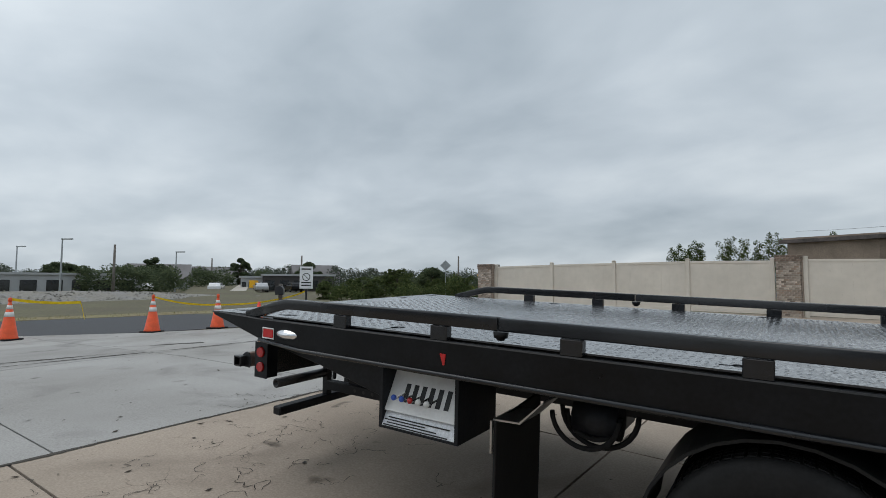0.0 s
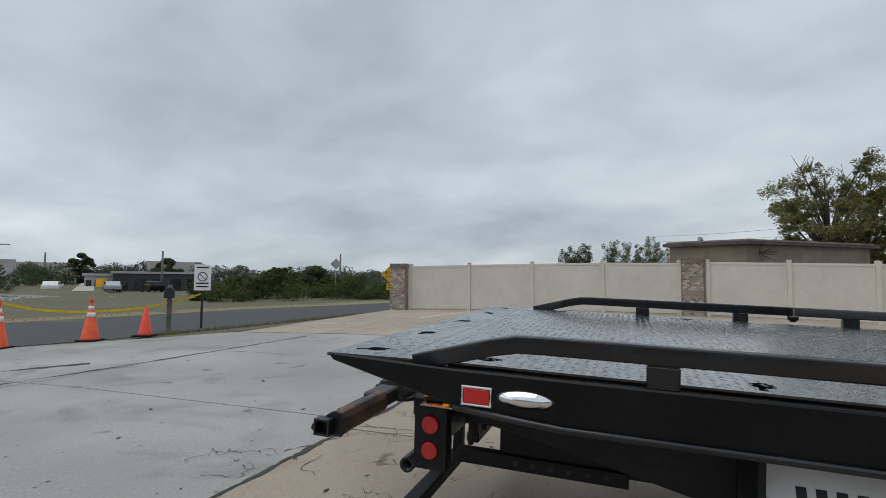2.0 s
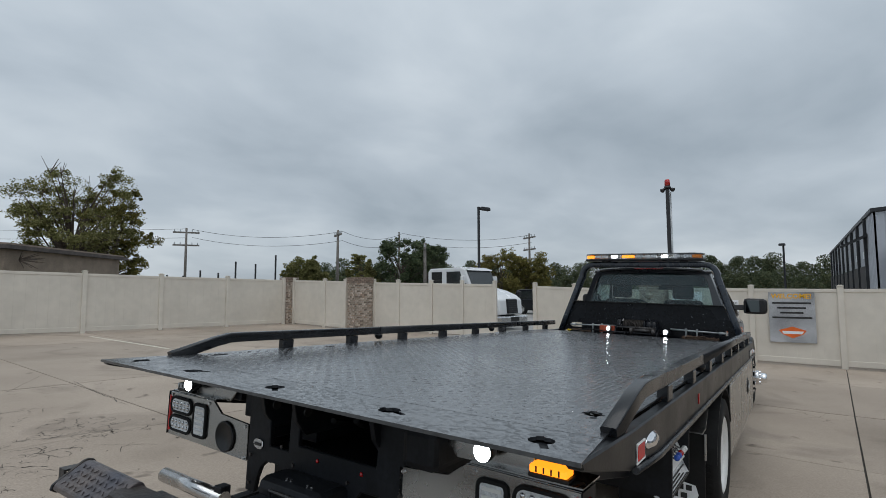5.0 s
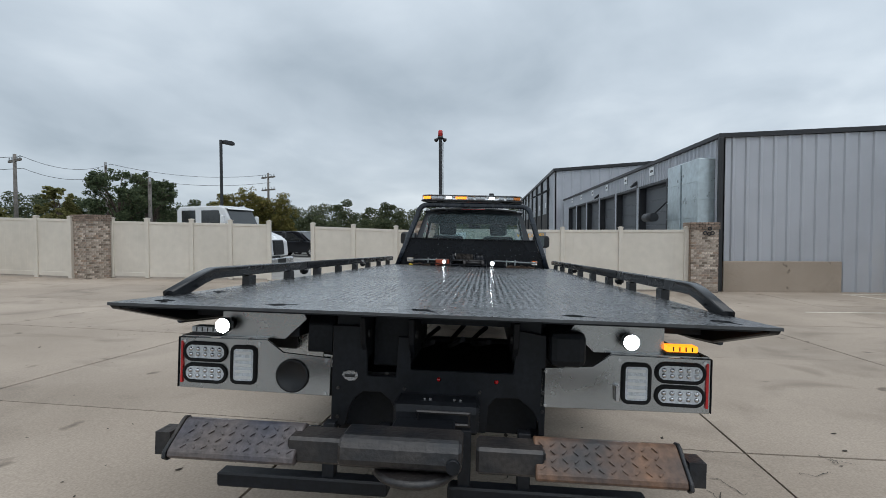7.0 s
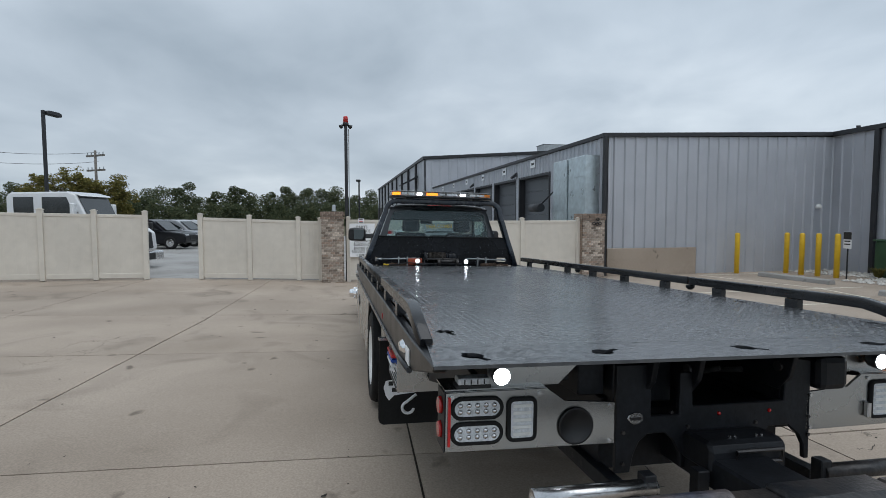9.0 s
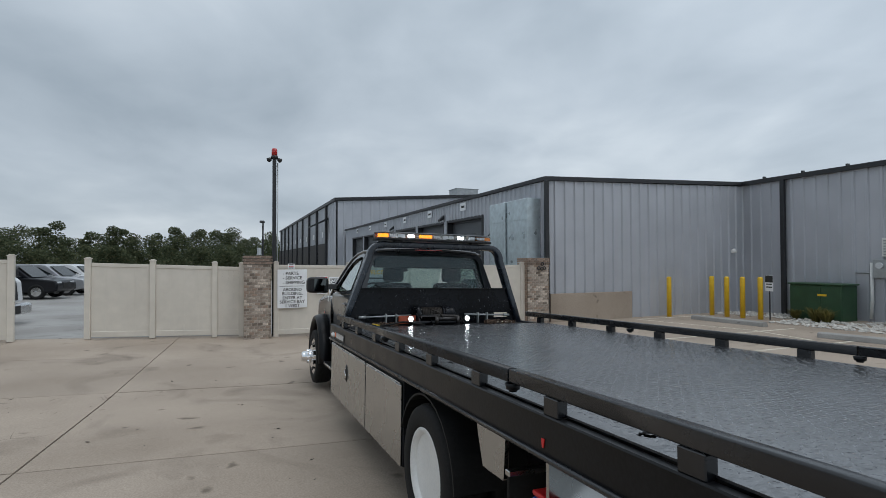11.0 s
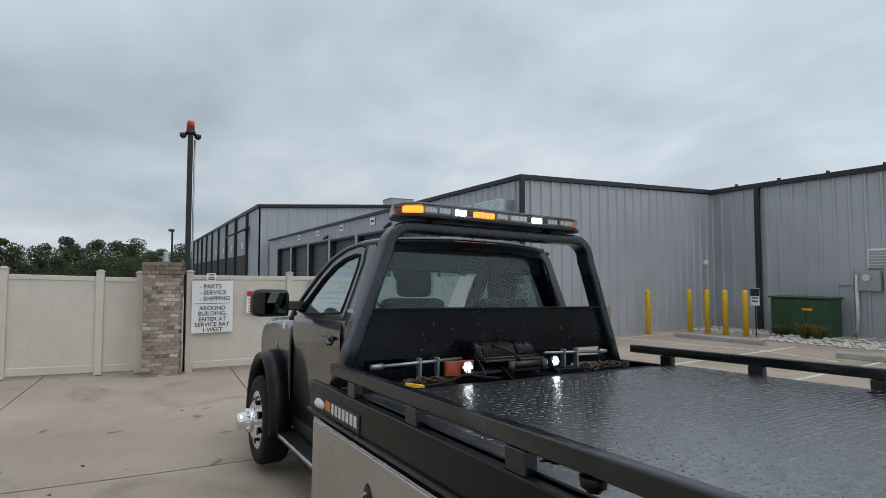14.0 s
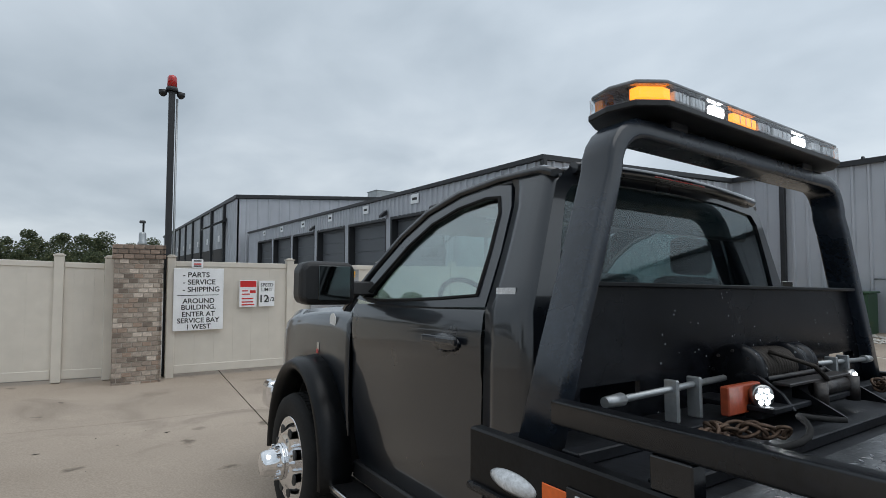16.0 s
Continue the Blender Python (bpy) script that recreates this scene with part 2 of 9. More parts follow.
def deck_material(name, base, wet, gloss, dry=0.45):
    """Wet, scuffed black plate: standing water with ragged dry flecks between."""
    m = material(name, base, 0.36, metal=0.0, scale=1.8, vary=0.35, bump=0.0, fine=45, rvary=0.1)
    n, l = m.node_tree.nodes, m.node_tree.links
    b = n["Principled BSDF"]
    co = n.new("ShaderNodeTexCoord")
    mp = n.new("ShaderNodeMapping")
    mp.inputs["Scale"].default_value = (52, 30, 45)
    mp.inputs["Rotation"].default_value = (0, 0, 0.35)
    l.new(co.outputs["Object"], mp.inputs[0])
    sc = n.new("ShaderNodeTexNoise")
    sc.inputs["Scale"].default_value, sc.inputs["Detail"].default_value, sc.inputs["Distortion"].default_value = 1.0, 6, 1.4
    l.new(mp.outputs[0], sc.inputs["Vector"])
    big = n.new("ShaderNodeTexNoise")
    big.inputs["Scale"].default_value, big.inputs["Detail"].default_value = 1.3, 3
    l.new(co.outputs["Object"], big.inputs["Vector"])
    # water lies where broad and fine unevenness are low
    mixn = n.new("ShaderNodeMath")
    mixn.operation = "MULTIPLY_ADD"
    mixn.inputs[1].default_value = 0.30
    l.new(big.outputs["Fac"], mixn.inputs[0])
    l.new(sc.outputs["Fac"], mixn.inputs[2])
    water = n.new("ShaderNodeMapRange")
    water.inputs["From Min"].default_value, water.inputs["From Max"].default_value = 0.63, 0.76
    water.inputs["To Min"].default_value, water.inputs["To Max"].default_value = wet, dry
    l.new(mixn.outputs[0], water.inputs["Value"])
    l.new(water.outputs[0], b.inputs["Coat Weight"])
    b.inputs["Coat Roughness"].default_value = gloss
    b.inputs["Coat IOR"].default_value = 1.6
    b.inputs["Specular IOR Level"].default_value = 1.0
    bp = n.new("ShaderNodeBump")
    bp.inputs["Strength"].default_value, bp.inputs["Distance"].default_value = 0.42, 0.003
    l.new(sc.outputs["Fac"], bp.inputs["Height"])
    l.new(bp.outputs[0], b.inputs["Normal"])
    l.new(bp.outputs[0], b.inputs["Coat Normal"])
    return m


M["deck"] = deck_material("wet_deck_plate", (0.009, 0.0096, 0.0115), 1.0, 0.10)
M["deck_tail"] = deck_material("scuffed_tail_plate", (0.013, 0.0145, 0.0175), 1.0, 0.14, 0.05)
M["worn_lug"] = material("worn_wet_tread", (0.020, 0.022, 0.026), 0.16, spec=0.9, scale=2.2, vary=0.6, bump=0.1, fine=40, rvary=0.1, coat=1.0)
M["duct_zinc"] = material("pale_zinc", (0.50, 0.57, 0.60), 0.3, metal=0.55, scale=1.5, vary=0.12, bump=0.03, fine=6)
M["glass_clear"] = pane_glass("clear_plastic", (0.94, 0.95, 0.955))


def chipped(m, colour, scale, size, cover):
    """Small pale chips and dried splashes scattered over a paint."""
    n, l = m.node_tree.nodes, m.node_tree.links
    b = n["Principled BSDF"]
    co = n.new("ShaderNodeTexCoord")
    vo = n.new("ShaderNodeTexVoronoi")
    vo.inputs["Scale"].default_value = scale
    l.new(co.outputs["Object"], vo.inputs["Vector"])
    no = n.new("ShaderNodeTexNoise")
    no.inputs["Scale"].default_value, no.inputs["Detail"].default_value = 2.3, 3
    l.new(co.outputs["Object"], no.inputs["Vector"])
    d = n.new("ShaderNodeMath")
    d.operation = "LESS_THAN"
    d.inputs[1].default_value = size
    l.new(vo.outputs["Distance"], d.inputs[0])
    c = n.new("ShaderNodeMath")
    c.operation = "GREATER_THAN"
    c.inputs[1].default_value = cover
    l.new(no.outputs["Fac"], c.inputs[0])
    f = n.new("ShaderNodeMath")
    f.operation = "MULTIPLY"
    l.new(d.outputs[0], f.inputs[0])
    l.new(c.outputs[0], f.inputs[1])
    mix = n.new("ShaderNodeMix")
    mix.data_type = "RGBA"
    l.new(f.outputs[0], mix.inputs[0])
    l.new(b.inputs["Base Color"].links[0].from_socket, mix.inputs[6])
    mix.inputs[7].default_value = (*colour, 1)
    l.new(mix.outputs[2], b.inputs["Base Color"])
    return m


M["headboard_paint"] = chipped(material("gloss_black_headboard", (0.006, 0.0068, 0.009), 0.26, spec=0.22, scale=3, vary=0.4, bump=0.05, fine=25, rvary=0.12), (0.17, 0.18, 0.19), 30, 0.12, 0.49)


def concrete_material(name, base, stain, crack):
    """Weathered concrete: broad tone, spots of oil, hairline cracks in some places."""
    m = material(name, base, 0.88, scale=0.45, vary=0.19, second=[min(1, c * k) for c, k in zip(base, (1.10, 1.12, 1.15))], bump=0.35, fine=70, space="World", rvary=0.06, random_tint=0.07)
    n, l = m.node_tree.nodes, m.node_tree.links
    b = n["Principled BSDF"]
    geo = n.new("ShaderNodeNewGeometry")
    warp = n.new("ShaderNodeTexNoise")
    warp.inputs["Scale"].default_value, warp.inputs["Detail"].default_value = 1.6, 6
    l.new(geo.outputs["Position"], warp.inputs["Vector"])
    mul = n.new("ShaderNodeVectorMath")
    mul.operation = "SCALE"
    mul.inputs["Scale"].default_value = 0.9
    l.new(warp.outputs["Color"], mul.inputs[0])
    add = n.new("ShaderNodeVectorMath")
    l.new(geo.outputs["Position"], add.inputs[0])
    l.new(mul.outputs[0], add.inputs[1])
    vor = n.new("ShaderNodeTexVoronoi")
    vor.feature = "DISTANCE_TO_EDGE"
    vor.inputs["Scale"].default_value = 2.4
    l.new(add.outputs[0], vor.inputs["Vector"])
    cr = n.new("ShaderNodeMapRange")
    cr.inputs["From Min"].default_value, cr.inputs["From Max"].default_value = 0.003, 0.013
    cr.inputs["To Min"].default_value, cr.inputs["To Max"].default_value = 1.0, 0.0
    l.new(vor.outputs["Distance"], cr.inputs["Value"])
    mask = n.new("ShaderNodeTexNoise")
    mask.inputs["Scale"].default_value, mask.inputs["Detail"].default_value = 0.33, 3
    l.new(geo.outputs["Position"], mask.inputs["Vector"])
    mr = n.new("ShaderNodeMapRange")
    mr.inputs["From Min"].default_value, mr.inputs["From Max"].default_value = crack, crack + 0.08
    l.new(mask.outputs["Fac"], mr.inputs["Value"])
    cm = n.new("ShaderNodeMath")
    cm.operation = "MULTIPLY"
    l.new(cr.outputs[0], cm.inputs[0])
    l.new(mr.outputs[0], cm.inputs[1])
    # oil spots and broad dark stains
    spot = n.new("ShaderNodeTexVoronoi")
    spot.inputs["Scale"].default_value = 1.5
    l.new(add.outputs[0], spot.inputs["Vector"])
    sp = n.new("ShaderNodeMapRange")
    sp.inputs["From Min"].default_value, sp.inputs["From Max"].default_value = 0.05, 0.13
    sp.inputs["To Min"].default_value, sp.inputs["To Max"].default_value = 0.75, 0.0
    l.new(spot.outputs["Distance"], sp.inputs["Value"])
    broad = n.new("ShaderNodeTexNoise")
    broad.inputs["Scale"].default_value, broad.inputs["Detail"].default_value, broad.inputs["Distortion"].default_value = 0.7, 8, 1.2
    l.new(geo.outputs["Position"], broad.inputs["Vector"])
    br = n.new("ShaderNodeMapRange")
    br.inputs["From Min"].default_value, br.inputs["From Max"].default_value = 0.55, 0.78
    br.inputs["To Max"].default_value = stain
    l.new(broad.outputs["Fac"], br.inputs["Value"])
    mx = n.new("ShaderNodeMath")
    mx.operation = "MAXIMUM"
    l.new(sp.outputs[0], mx.inputs[0])
    l.new(br.outputs[0], mx.inputs[1])
    mx2 = n.new("ShaderNodeMath")
    mx2.operation = "MAXIMUM"
    l.new(mx.outputs[0], mx2.inputs[0])
    l.new(cm.outputs[0], mx2.inputs[1])
    mix = n.new("ShaderNodeMix")
    mix.data_type = "RGBA"
    old = b.inputs["Base Color"].links[0].from_socket
    l.new(mx2.outputs[0], mix.inputs[0])
    l.new(old, mix.inputs[6])
    mix.inputs[7].default_value = (base[0] * 0.28, base[1] * 0.27, base[2] * 0.26, 1)
    l.new(mix.outputs[2], b.inputs["Base Color"])
    return m


M["concrete"] = concrete_material("tan_yard_concrete", (0.372, 0.303, 0.238), 0.55, 0.62)
M["grey_concrete"] = concrete_material("grey_yard_concrete", (0.333, 0.320, 0.300), 0.60, 0.70)
M["litter"] = material("dead_leaf", (0.045, 0.033, 0.024), 0.9, scale=9, vary=0.3, bump=0.0)


def vary_bricks(m):
    """Each brick takes its own tone out of brown, tan, red-brown and lime-washed."""
    n, l = m.node_tree.nodes, m.node_tree.links
    b = n["Principled BSDF"]
    old = b.inputs["Base Color"].links[0].from_socket
    info = n.new("ShaderNodeObjectInfo")
    ramp = n.new("ShaderNodeValToRGB")
    ramp.color_ramp.interpolation = "CONSTANT"
    stops = ((0.0, (0.60, 0.58, 0.57)), (0.12, (0.88, 0.87, 0.87)), (0.45, (1.08, 1.10, 1.12)), (0.70, (0.80, 0.72, 0.68)), (0.86, (1.28, 1.33, 1.38)))
    for k, (p, c) in enumerate(stops):
        e_ = ramp.color_ramp.elements[k] if k < 2 else ramp.color_ramp.elements.new(p)
        e_.position, e_.color = p, (*[v / 2 for v in c], 1)
    l.new(info.outputs["Random"], ramp.inputs[0])
    mul = n.new("ShaderNodeVectorMath")
    mul.operation = "MULTIPLY"
    l.new(old, mul.inputs[0])
    l.new(ramp.outputs[0], mul.inputs[1])
    dbl = n.new("ShaderNodeVectorMath")
    dbl.operation = "SCALE"
    dbl.inputs["Scale"].default_value = 2.0
    l.new(mul.outputs[0], dbl.inputs[0])
    l.new(dbl.outputs[0], b.inputs["Base Color"])


vary_bricks(M["brick"])
M["joint"] = material("joint_dirt", (0.05, 0.043, 0.035), 0.95, scale=3, vary=0.2, bump=0.2, space="World")
M["mortar"] = material("mortar", (0.40, 0.36, 0.31), 0.95, scale=20, vary=0.15, bump=0.3, fine=90)
M["capstone"] = material("brick_cap", (0.22, 0.165, 0.13), 0.9, scale=14, vary=0.25, bump=0.4, fine=120, random_tint=0.3)
M["line_paint"] = material("worn_line_paint", (0.62, 0.58, 0.48), 0.8, scale=6, vary=0.2, bump=0.1)
M["bank"] = material("gravelly_bank", (0.34, 0.33, 0.315), 0.95, scale=0.6, vary=0.35, bump=0.8, fine=6, second=(0.23, 0.215, 0.18), space="World")
M["stone"] = material("pale_stones", (0.50, 0.48, 0.44), 0.9, scale=6, vary=0.3, bump=0.3, fine=60)
M["green_box"] = material("green_enamel", (0.028, 0.075, 0.035), 0.45, scale=3, vary=0.12, bump=0.02)
M["bark"] = material("bark", (0.09, 0.07, 0.055), 0.95, scale=6, vary=0.3, bump=0.6, fine=40)
M["wood_post"] = material("weathered_wood", (0.17, 0.155, 0.14), 0.9, scale=5, vary=0.25, bump=0.4, fine=50)
M["grey_metal"] = material("galvanised", (0.38, 0.40, 0.41), 0.4, metal=0.7, scale=3, vary=0.12, bump=0.03)
M["door_grey"] = material("grey_roller_door", (0.10, 0.108, 0.12), 0.5, metal=0.2, scale=2, vary=0.08, bump=0.02)
M["cone_orange"] = material("cone_orange", (0.76, 0.09, 0.02), 0.5, scale=8, vary=0.12, bump=0.03)
M["cone_red"] = material("cone_red_orange", (0.80, 0.06, 0.03), 0.5, scale=8, vary=0.1, bump=0.03)
M["sign_yellow"] = material("sign_yellow", (0.80, 0.42, 0.01), 0.4, scale=5, vary=0.05, bump=0.0)
M["bar_white"] = glow("lit_white_module", (0.95, 0.97, 1.0), 6.0)
M["sign_white"] = material("sign_white", (0.84, 0.85, 0.86), 0.4, scale=5, vary=0.04, bump=0.0)
M["sign_grey"] = material("banner_grey", (0.30, 0.31, 0.33), 0.5, scale=2, vary=0.35, bump=0.0, second=(0.45, 0.46, 0.48))
M["stucco"] = material("tan_stucco", (0.26, 0.205, 0.16), 0.9, scale=1.5, vary=0.2, bump=0.3, fine=30)
M["roof_dark"] = material("old_roof", (0.10, 0.085, 0.08), 0.9, scale=3, vary=0.3, bump=0.3, fine=20)
M["far_wall"] = material("far_pale_wall", (0.40, 0.41, 0.42), 0.8, scale=0.3, vary=0.1, bump=0.0)
M["far_roof"] = material("far_roof", (0.20, 0.19, 0.19), 0.8, scale=0.3, vary=0.15, bump=0.0)
M["dark_wall"] = material("far_dark_wall", (0.06, 0.055, 0.055), 0.8, scale=0.3, vary=0.15, bump=0.0)
M["car_white"] = material("white_car_paint", (0.72, 0.73, 0.74), 0.25, scale=2, vary=0.03, bump=0.0, coat=0.8)
M["car_black"] = material("black_car_paint", (0.006, 0.0065, 0.009), 0.3, spec=0.1, scale=2, vary=0.1, bump=0.0, coat=0.5)
M["car_silver"] = material("silver_car_paint", (0.45, 0.46, 0.48), 0.3, metal=0.5, scale=2, vary=0.05, bump=0.0, coat=0.8)
M["car_glass"] = material("dark_car_glass", (0.02, 0.024, 0.026), 0.06, scale=2, vary=0.1, bump=0.0, spec=0.8)


def leaf_material(name, base, second, spread=0.5):
    """Leaves that differ one by one, a little light passing through."""
    m = bpy.data.materials.new(name)
    m.use_nodes = True
    n, l = m.node_tree.nodes, m.node_tree.links
    b = n["Principled BSDF"]
    geo = n.new("ShaderNodeNewGeometry")
    ramp = n.new("ShaderNodeValToRGB")
    ramp.color_ramp.elements[0].color = (*[c * (1 - spread) for c in base], 1)
    ramp.color_ramp.elements[1].color = (*second, 1)
    mid = ramp.color_ramp.elements.new(0.6)
    mid.color = (*base, 1)
    l.new(geo.outputs["Random Per Island"], ramp.inputs[0])
    l.new(ramp.outputs[0], b.inputs["Base Color"])
    b.inputs["Roughness"].default_value = 0.8
    b.inputs["Specular IOR Level"].default_value = 0.15
    tl = n.new("ShaderNodeBsdfTranslucent")
    l.new(ramp.outputs[0], tl.inputs["Color"])
    mix = n.new("ShaderNodeMixShader")
    mix.inputs[0].default_value = 0.4
    l.new(b.outputs[0], mix.inputs[1])
    l.new(tl.outputs[0], mix.inputs[2])
    l.new(mix.outputs[0], n["Material Output"].inputs[0])
    return m


M["leaf"] = leaf_material("green_leaves", (0.200, 0.200, 0.078), (0.35, 0.32, 0.14), 0.45)
M["smoked_cover"] = material("smoked_clear_cover", (0.10, 0.105, 0.11), 0.15, scale=9, vary=0.25, bump=0.05, coat=0.6)
M["reflector_cup"] = material("dull_reflector", (0.50, 0.51, 0.52), 0.3, metal=0.9, scale=40, vary=0.3, bump=0.1, fine=160)
# near-black base stands in for the dark truck the mirror would reflect
M["mirror"] = material("mirror_glass", (0.09, 0.10, 0.10), 0.04, metal=1.0, scale=2, vary=0.02, bump=0.0, rvary=0.01)
M["leaf_autumn"] = leaf_material("turning_leaves", (0.170, 0.160, 0.052), (0.30, 0.235, 0.075), 0.4)
# green lifted a little, with distance haze put into it
M["leaf_dark"] = leaf_material("dark_green_leaves", (0.095, 0.125, 0.070), (0.155, 0.18, 0.09), 0.4)
M["verge_dry"] = material("dry_verge", (0.30, 0.235, 0.125), 0.95, scale=0.5, vary=0.3, bump=0.7, fine=14, second=(0.21, 0.19, 0.09), space="World")
M["gravel"] = material("pale_gravel", (0.40, 0.37, 0.33), 0.95, scale=0.4, vary=0.2, bump=0.5, fine=10, space="World")
# paler, greyer green: the skyline's haze is part of the leaf colour
M["leaf_far_haze"] = leaf_material("hazed_far_leaves", (0.098, 0.122, 0.098), (0.16, 0.17, 0.12), 0.35)
M["leaf_scrub"] = leaf_material("scrub_leaves", (0.082, 0.115, 0.042), (0.16, 0.175, 0.065), 0.45)
# also raised in colour for the haze over the far east wood
M["leaf_wood_haze"] = leaf_material("hazed_wood_leaves", (0.105, 0.130, 0.075), (0.18, 0.18, 0.095), 0.35)
M["leaf_weed"] = leaf_material("weed_leaves", (0.20, 0.22, 0.04), (0.32, 0.30, 0.06), 0.4)
M["yellow_tape"] = material("caution_tape", (0.80, 0.62, 0.02), 0.5, scale=10, vary=0.1, bump=0.0)

# ---- mesh tools ----
def box(bm, x0, x1, y0, y1, z0, z1, bevel=0.0, m=None, seg=1):
    vs = [bm.verts.new((x, y, z)) for x in (x0, x1) for y in (y0, y1) for z in (z0, z1)]
    fs = [bm.faces.new([vs[i] for i in f]) for f in ((0, 1, 3, 2), (4, 6, 7, 5), (0, 4, 5, 1), (2, 3, 7, 6), (0, 2, 6, 4), (1, 5, 7, 3))]
    if bevel:
        es = list({e for f in fs for e in f.edges})
        r = bmesh.ops.bevel(bm, geom=es, offset=bevel, segments=seg, affect="EDGES", profile=0.5)
        vs = list({v for f in r["faces"] for v in f.verts} | {v for v in vs if v.is_valid})
    if m is not None:
        bmesh.ops.transform(bm, matrix=m, verts=[v for v in vs if v.is_valid])
    return vs


def prism(bm, pts, axis, a, b, bevel=0.0, seg=1):
    """The outline pts drawn out along an axis from a to b. For x the points are (y, z), for y (x, z), for z (x, y)."""
    def at(p, h):
        return {"x": (h, p[0], p[1]), "y": (p[0], h, p[1]), "z": (p[0], p[1], h)}[axis]
    lo, hi = [bm.verts.new(at(p, a)) for p in pts], [bm.verts.new(at(p, b)) for p in pts]
    n = len(pts)
    fs = [bm.faces.new(lo), bm.faces.new(hi[::-1])]
    for i in range(n):
        fs.append(bm.faces.new((lo[i], hi[i], hi[(i + 1) % n], lo[(i + 1) % n])))
    bmesh.ops.recalc_face_normals(bm, faces=fs)
    if bevel:
        es = list({e for f in fs for e in f.edges})
        bmesh.ops.bevel(bm, geom=es, offset=bevel, segments=seg, affect="EDGES", profile=0.5)


def rod(bm, p0, p1, r0, r1=None, seg=14, caps=True):
    """A round bar from p0 to p1."""
    r1 = r0 if r1 is None else r1
    p0, p1 = Vector(p0), Vector(p1)
    q = (p1 - p0).to_track_quat("Z", "Y")
    rings = []
    for p, r in ((p0, r0), (p1, r1)):
        rings.append([bm.verts.new(p + q @ Vector((r * math.cos(2 * math.pi * i / seg), r * math.sin(2 * math.pi * i / seg), 0))) for i in range(seg)])
    for i in range(seg):
        f = bm.faces.new((rings[0][i], rings[0][(i + 1) % seg], rings[1][(i + 1) % seg], rings[1][i]))
        f.smooth = seg > 8
    if caps:
        bm.faces.new(rings[0][::-1])
        bm.faces.new(rings[1])


def sweep(bm, path, section, closed=False, smooth=False, up=(0, 0, 1)):
    """A section (list of (side, up)) drawn along a path of points."""
    pts = [Vector(p) for p in path]
    rings = []
    up0 = Vector(up)
    for i, p in enumerate(pts):
        a = (p - pts[i - 1]).normalized() if i > 0 else None
        c = (pts[i + 1] - p).normalized() if i < len(pts) - 1 else None
        if closed and a is None:
            a = (p - pts[-1]).normalized()
        if closed and c is None:
            c = (pts[0] - p).normalized()
        d = ((a or c) + (c or a)).normalized()
        side = d.cross(up0)
        if side.length < 1e-4:
            side = Vector((1, 0, 0))
        side.normalize()
        u = side.cross(d).normalized()
        k = 1.0
        if a is not None and c is not None:
            k = 1 / max(0.3, math.sqrt((1 + a.dot(c)) / 2))
        rings.append([bm.verts.new(p + side * s + u * h * k) for s, h in section])
    n = len(section)
    m = len(rings)
    fs = []
    for i in range(m if closed else m - 1):
        r0, r1 = rings[i], rings[(i + 1) % m]
        for j in range(n):
            f = bm.faces.new((r0[j], r0[(j + 1) % n], r1[(j + 1) % n], r1[j]))
            f.smooth = smooth
            fs.append(f)
    if not closed:
        fs.append(bm.faces.new(rings[0][::-1]))
        fs.append(bm.faces.new(rings[-1]))
    bmesh.ops.recalc_face_normals(bm, faces=fs)


def rounded(a, b, r, n=4):
    """A rectangle of half sizes a and b with round corners."""
    pts = []
    for cx, cy, start in ((a - r, b - r, 0), (r - a, b - r, 90), (r - a, r - b, 180), (a - r, r - b, 270)):
        for i in range(n):
            t = radians(start + 90 * i / (n - 1))
            pts.append((cx + r * math.cos(t), cy + r * math.sin(t)))
    return pts


def circle(r, n=8):
    return [(r * math.cos(2 * math.pi * i / n), r * math.sin(2 * math.pi * i / n)) for i in range(n)]


def lathe(bm, profile, centre, axis="y", seg=32, smooth=True, closed=False):
    """A profile of (radius, along) turned round an axis through centre."""
    rings = []
    cx, cy, cz = centre
    for r, h in profile:
        ring = []
        for i in range(seg):
            a = 2 * math.pi * i / seg
            c, s = r * math.cos(a), r * math.sin(a)
            ring.append(bm.verts.new({"y": (cx + c, cy + h, cz + s), "z": (cx + c, cy + s, cz + h), "x": (cx + h, cy + c, cz + s)}[axis]))
        rings.append(ring)
    fs = []
    for k in range(len(rings) if closed else len(rings) - 1):
        r0, r1 = rings[k], rings[(k + 1) % len(rings)]
        for i in range(seg):
            f = bm.faces.new((r0[i], r0[(i + 1) % seg], r1[(i + 1) % seg], r1[i]))
            f.smooth = smooth
            fs.append(f)
    if not closed:
        for ring in (rings[0], rings[-1]):
            fs.append(bm.faces.new(ring))
    bmesh.ops.recalc_face_normals(bm, faces=fs)


def part(name, bm, mat, parent=None, label=""):
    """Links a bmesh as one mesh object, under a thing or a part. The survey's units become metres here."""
    me = bpy.data.meshes.new(name)
    bmesh.ops.scale(bm, vec=(U, U, U), verts=bm.verts)
    bm.normal_update()
    bm.to_mesh(me)
    bm.free()
    me.materials.append(M[mat] if isinstance(mat, str) else mat)
    ob = new(name, me)
    if parent is not None:
        ob.parent = parent
    if label:
        ob["label"] = label
    return ob


def thing(name, label, category, group="", kind="", at=(0, 0, 0), turn=0):
    """An empty that carries the parts of a thing."""
    ob = new(name)
    ob.empty_display_size = 0.1
    ob.matrix_world = pose(at[0] * U, at[1] * U, at[2] * U, 0, 0, turn)
    return tagged(ob, label, category, group, kind)


def solid(name, bm, mat, label, category, group="", kind=""):
    return tagged(part(name, bm, mat), label, category, group, kind)


B = bmesh.new

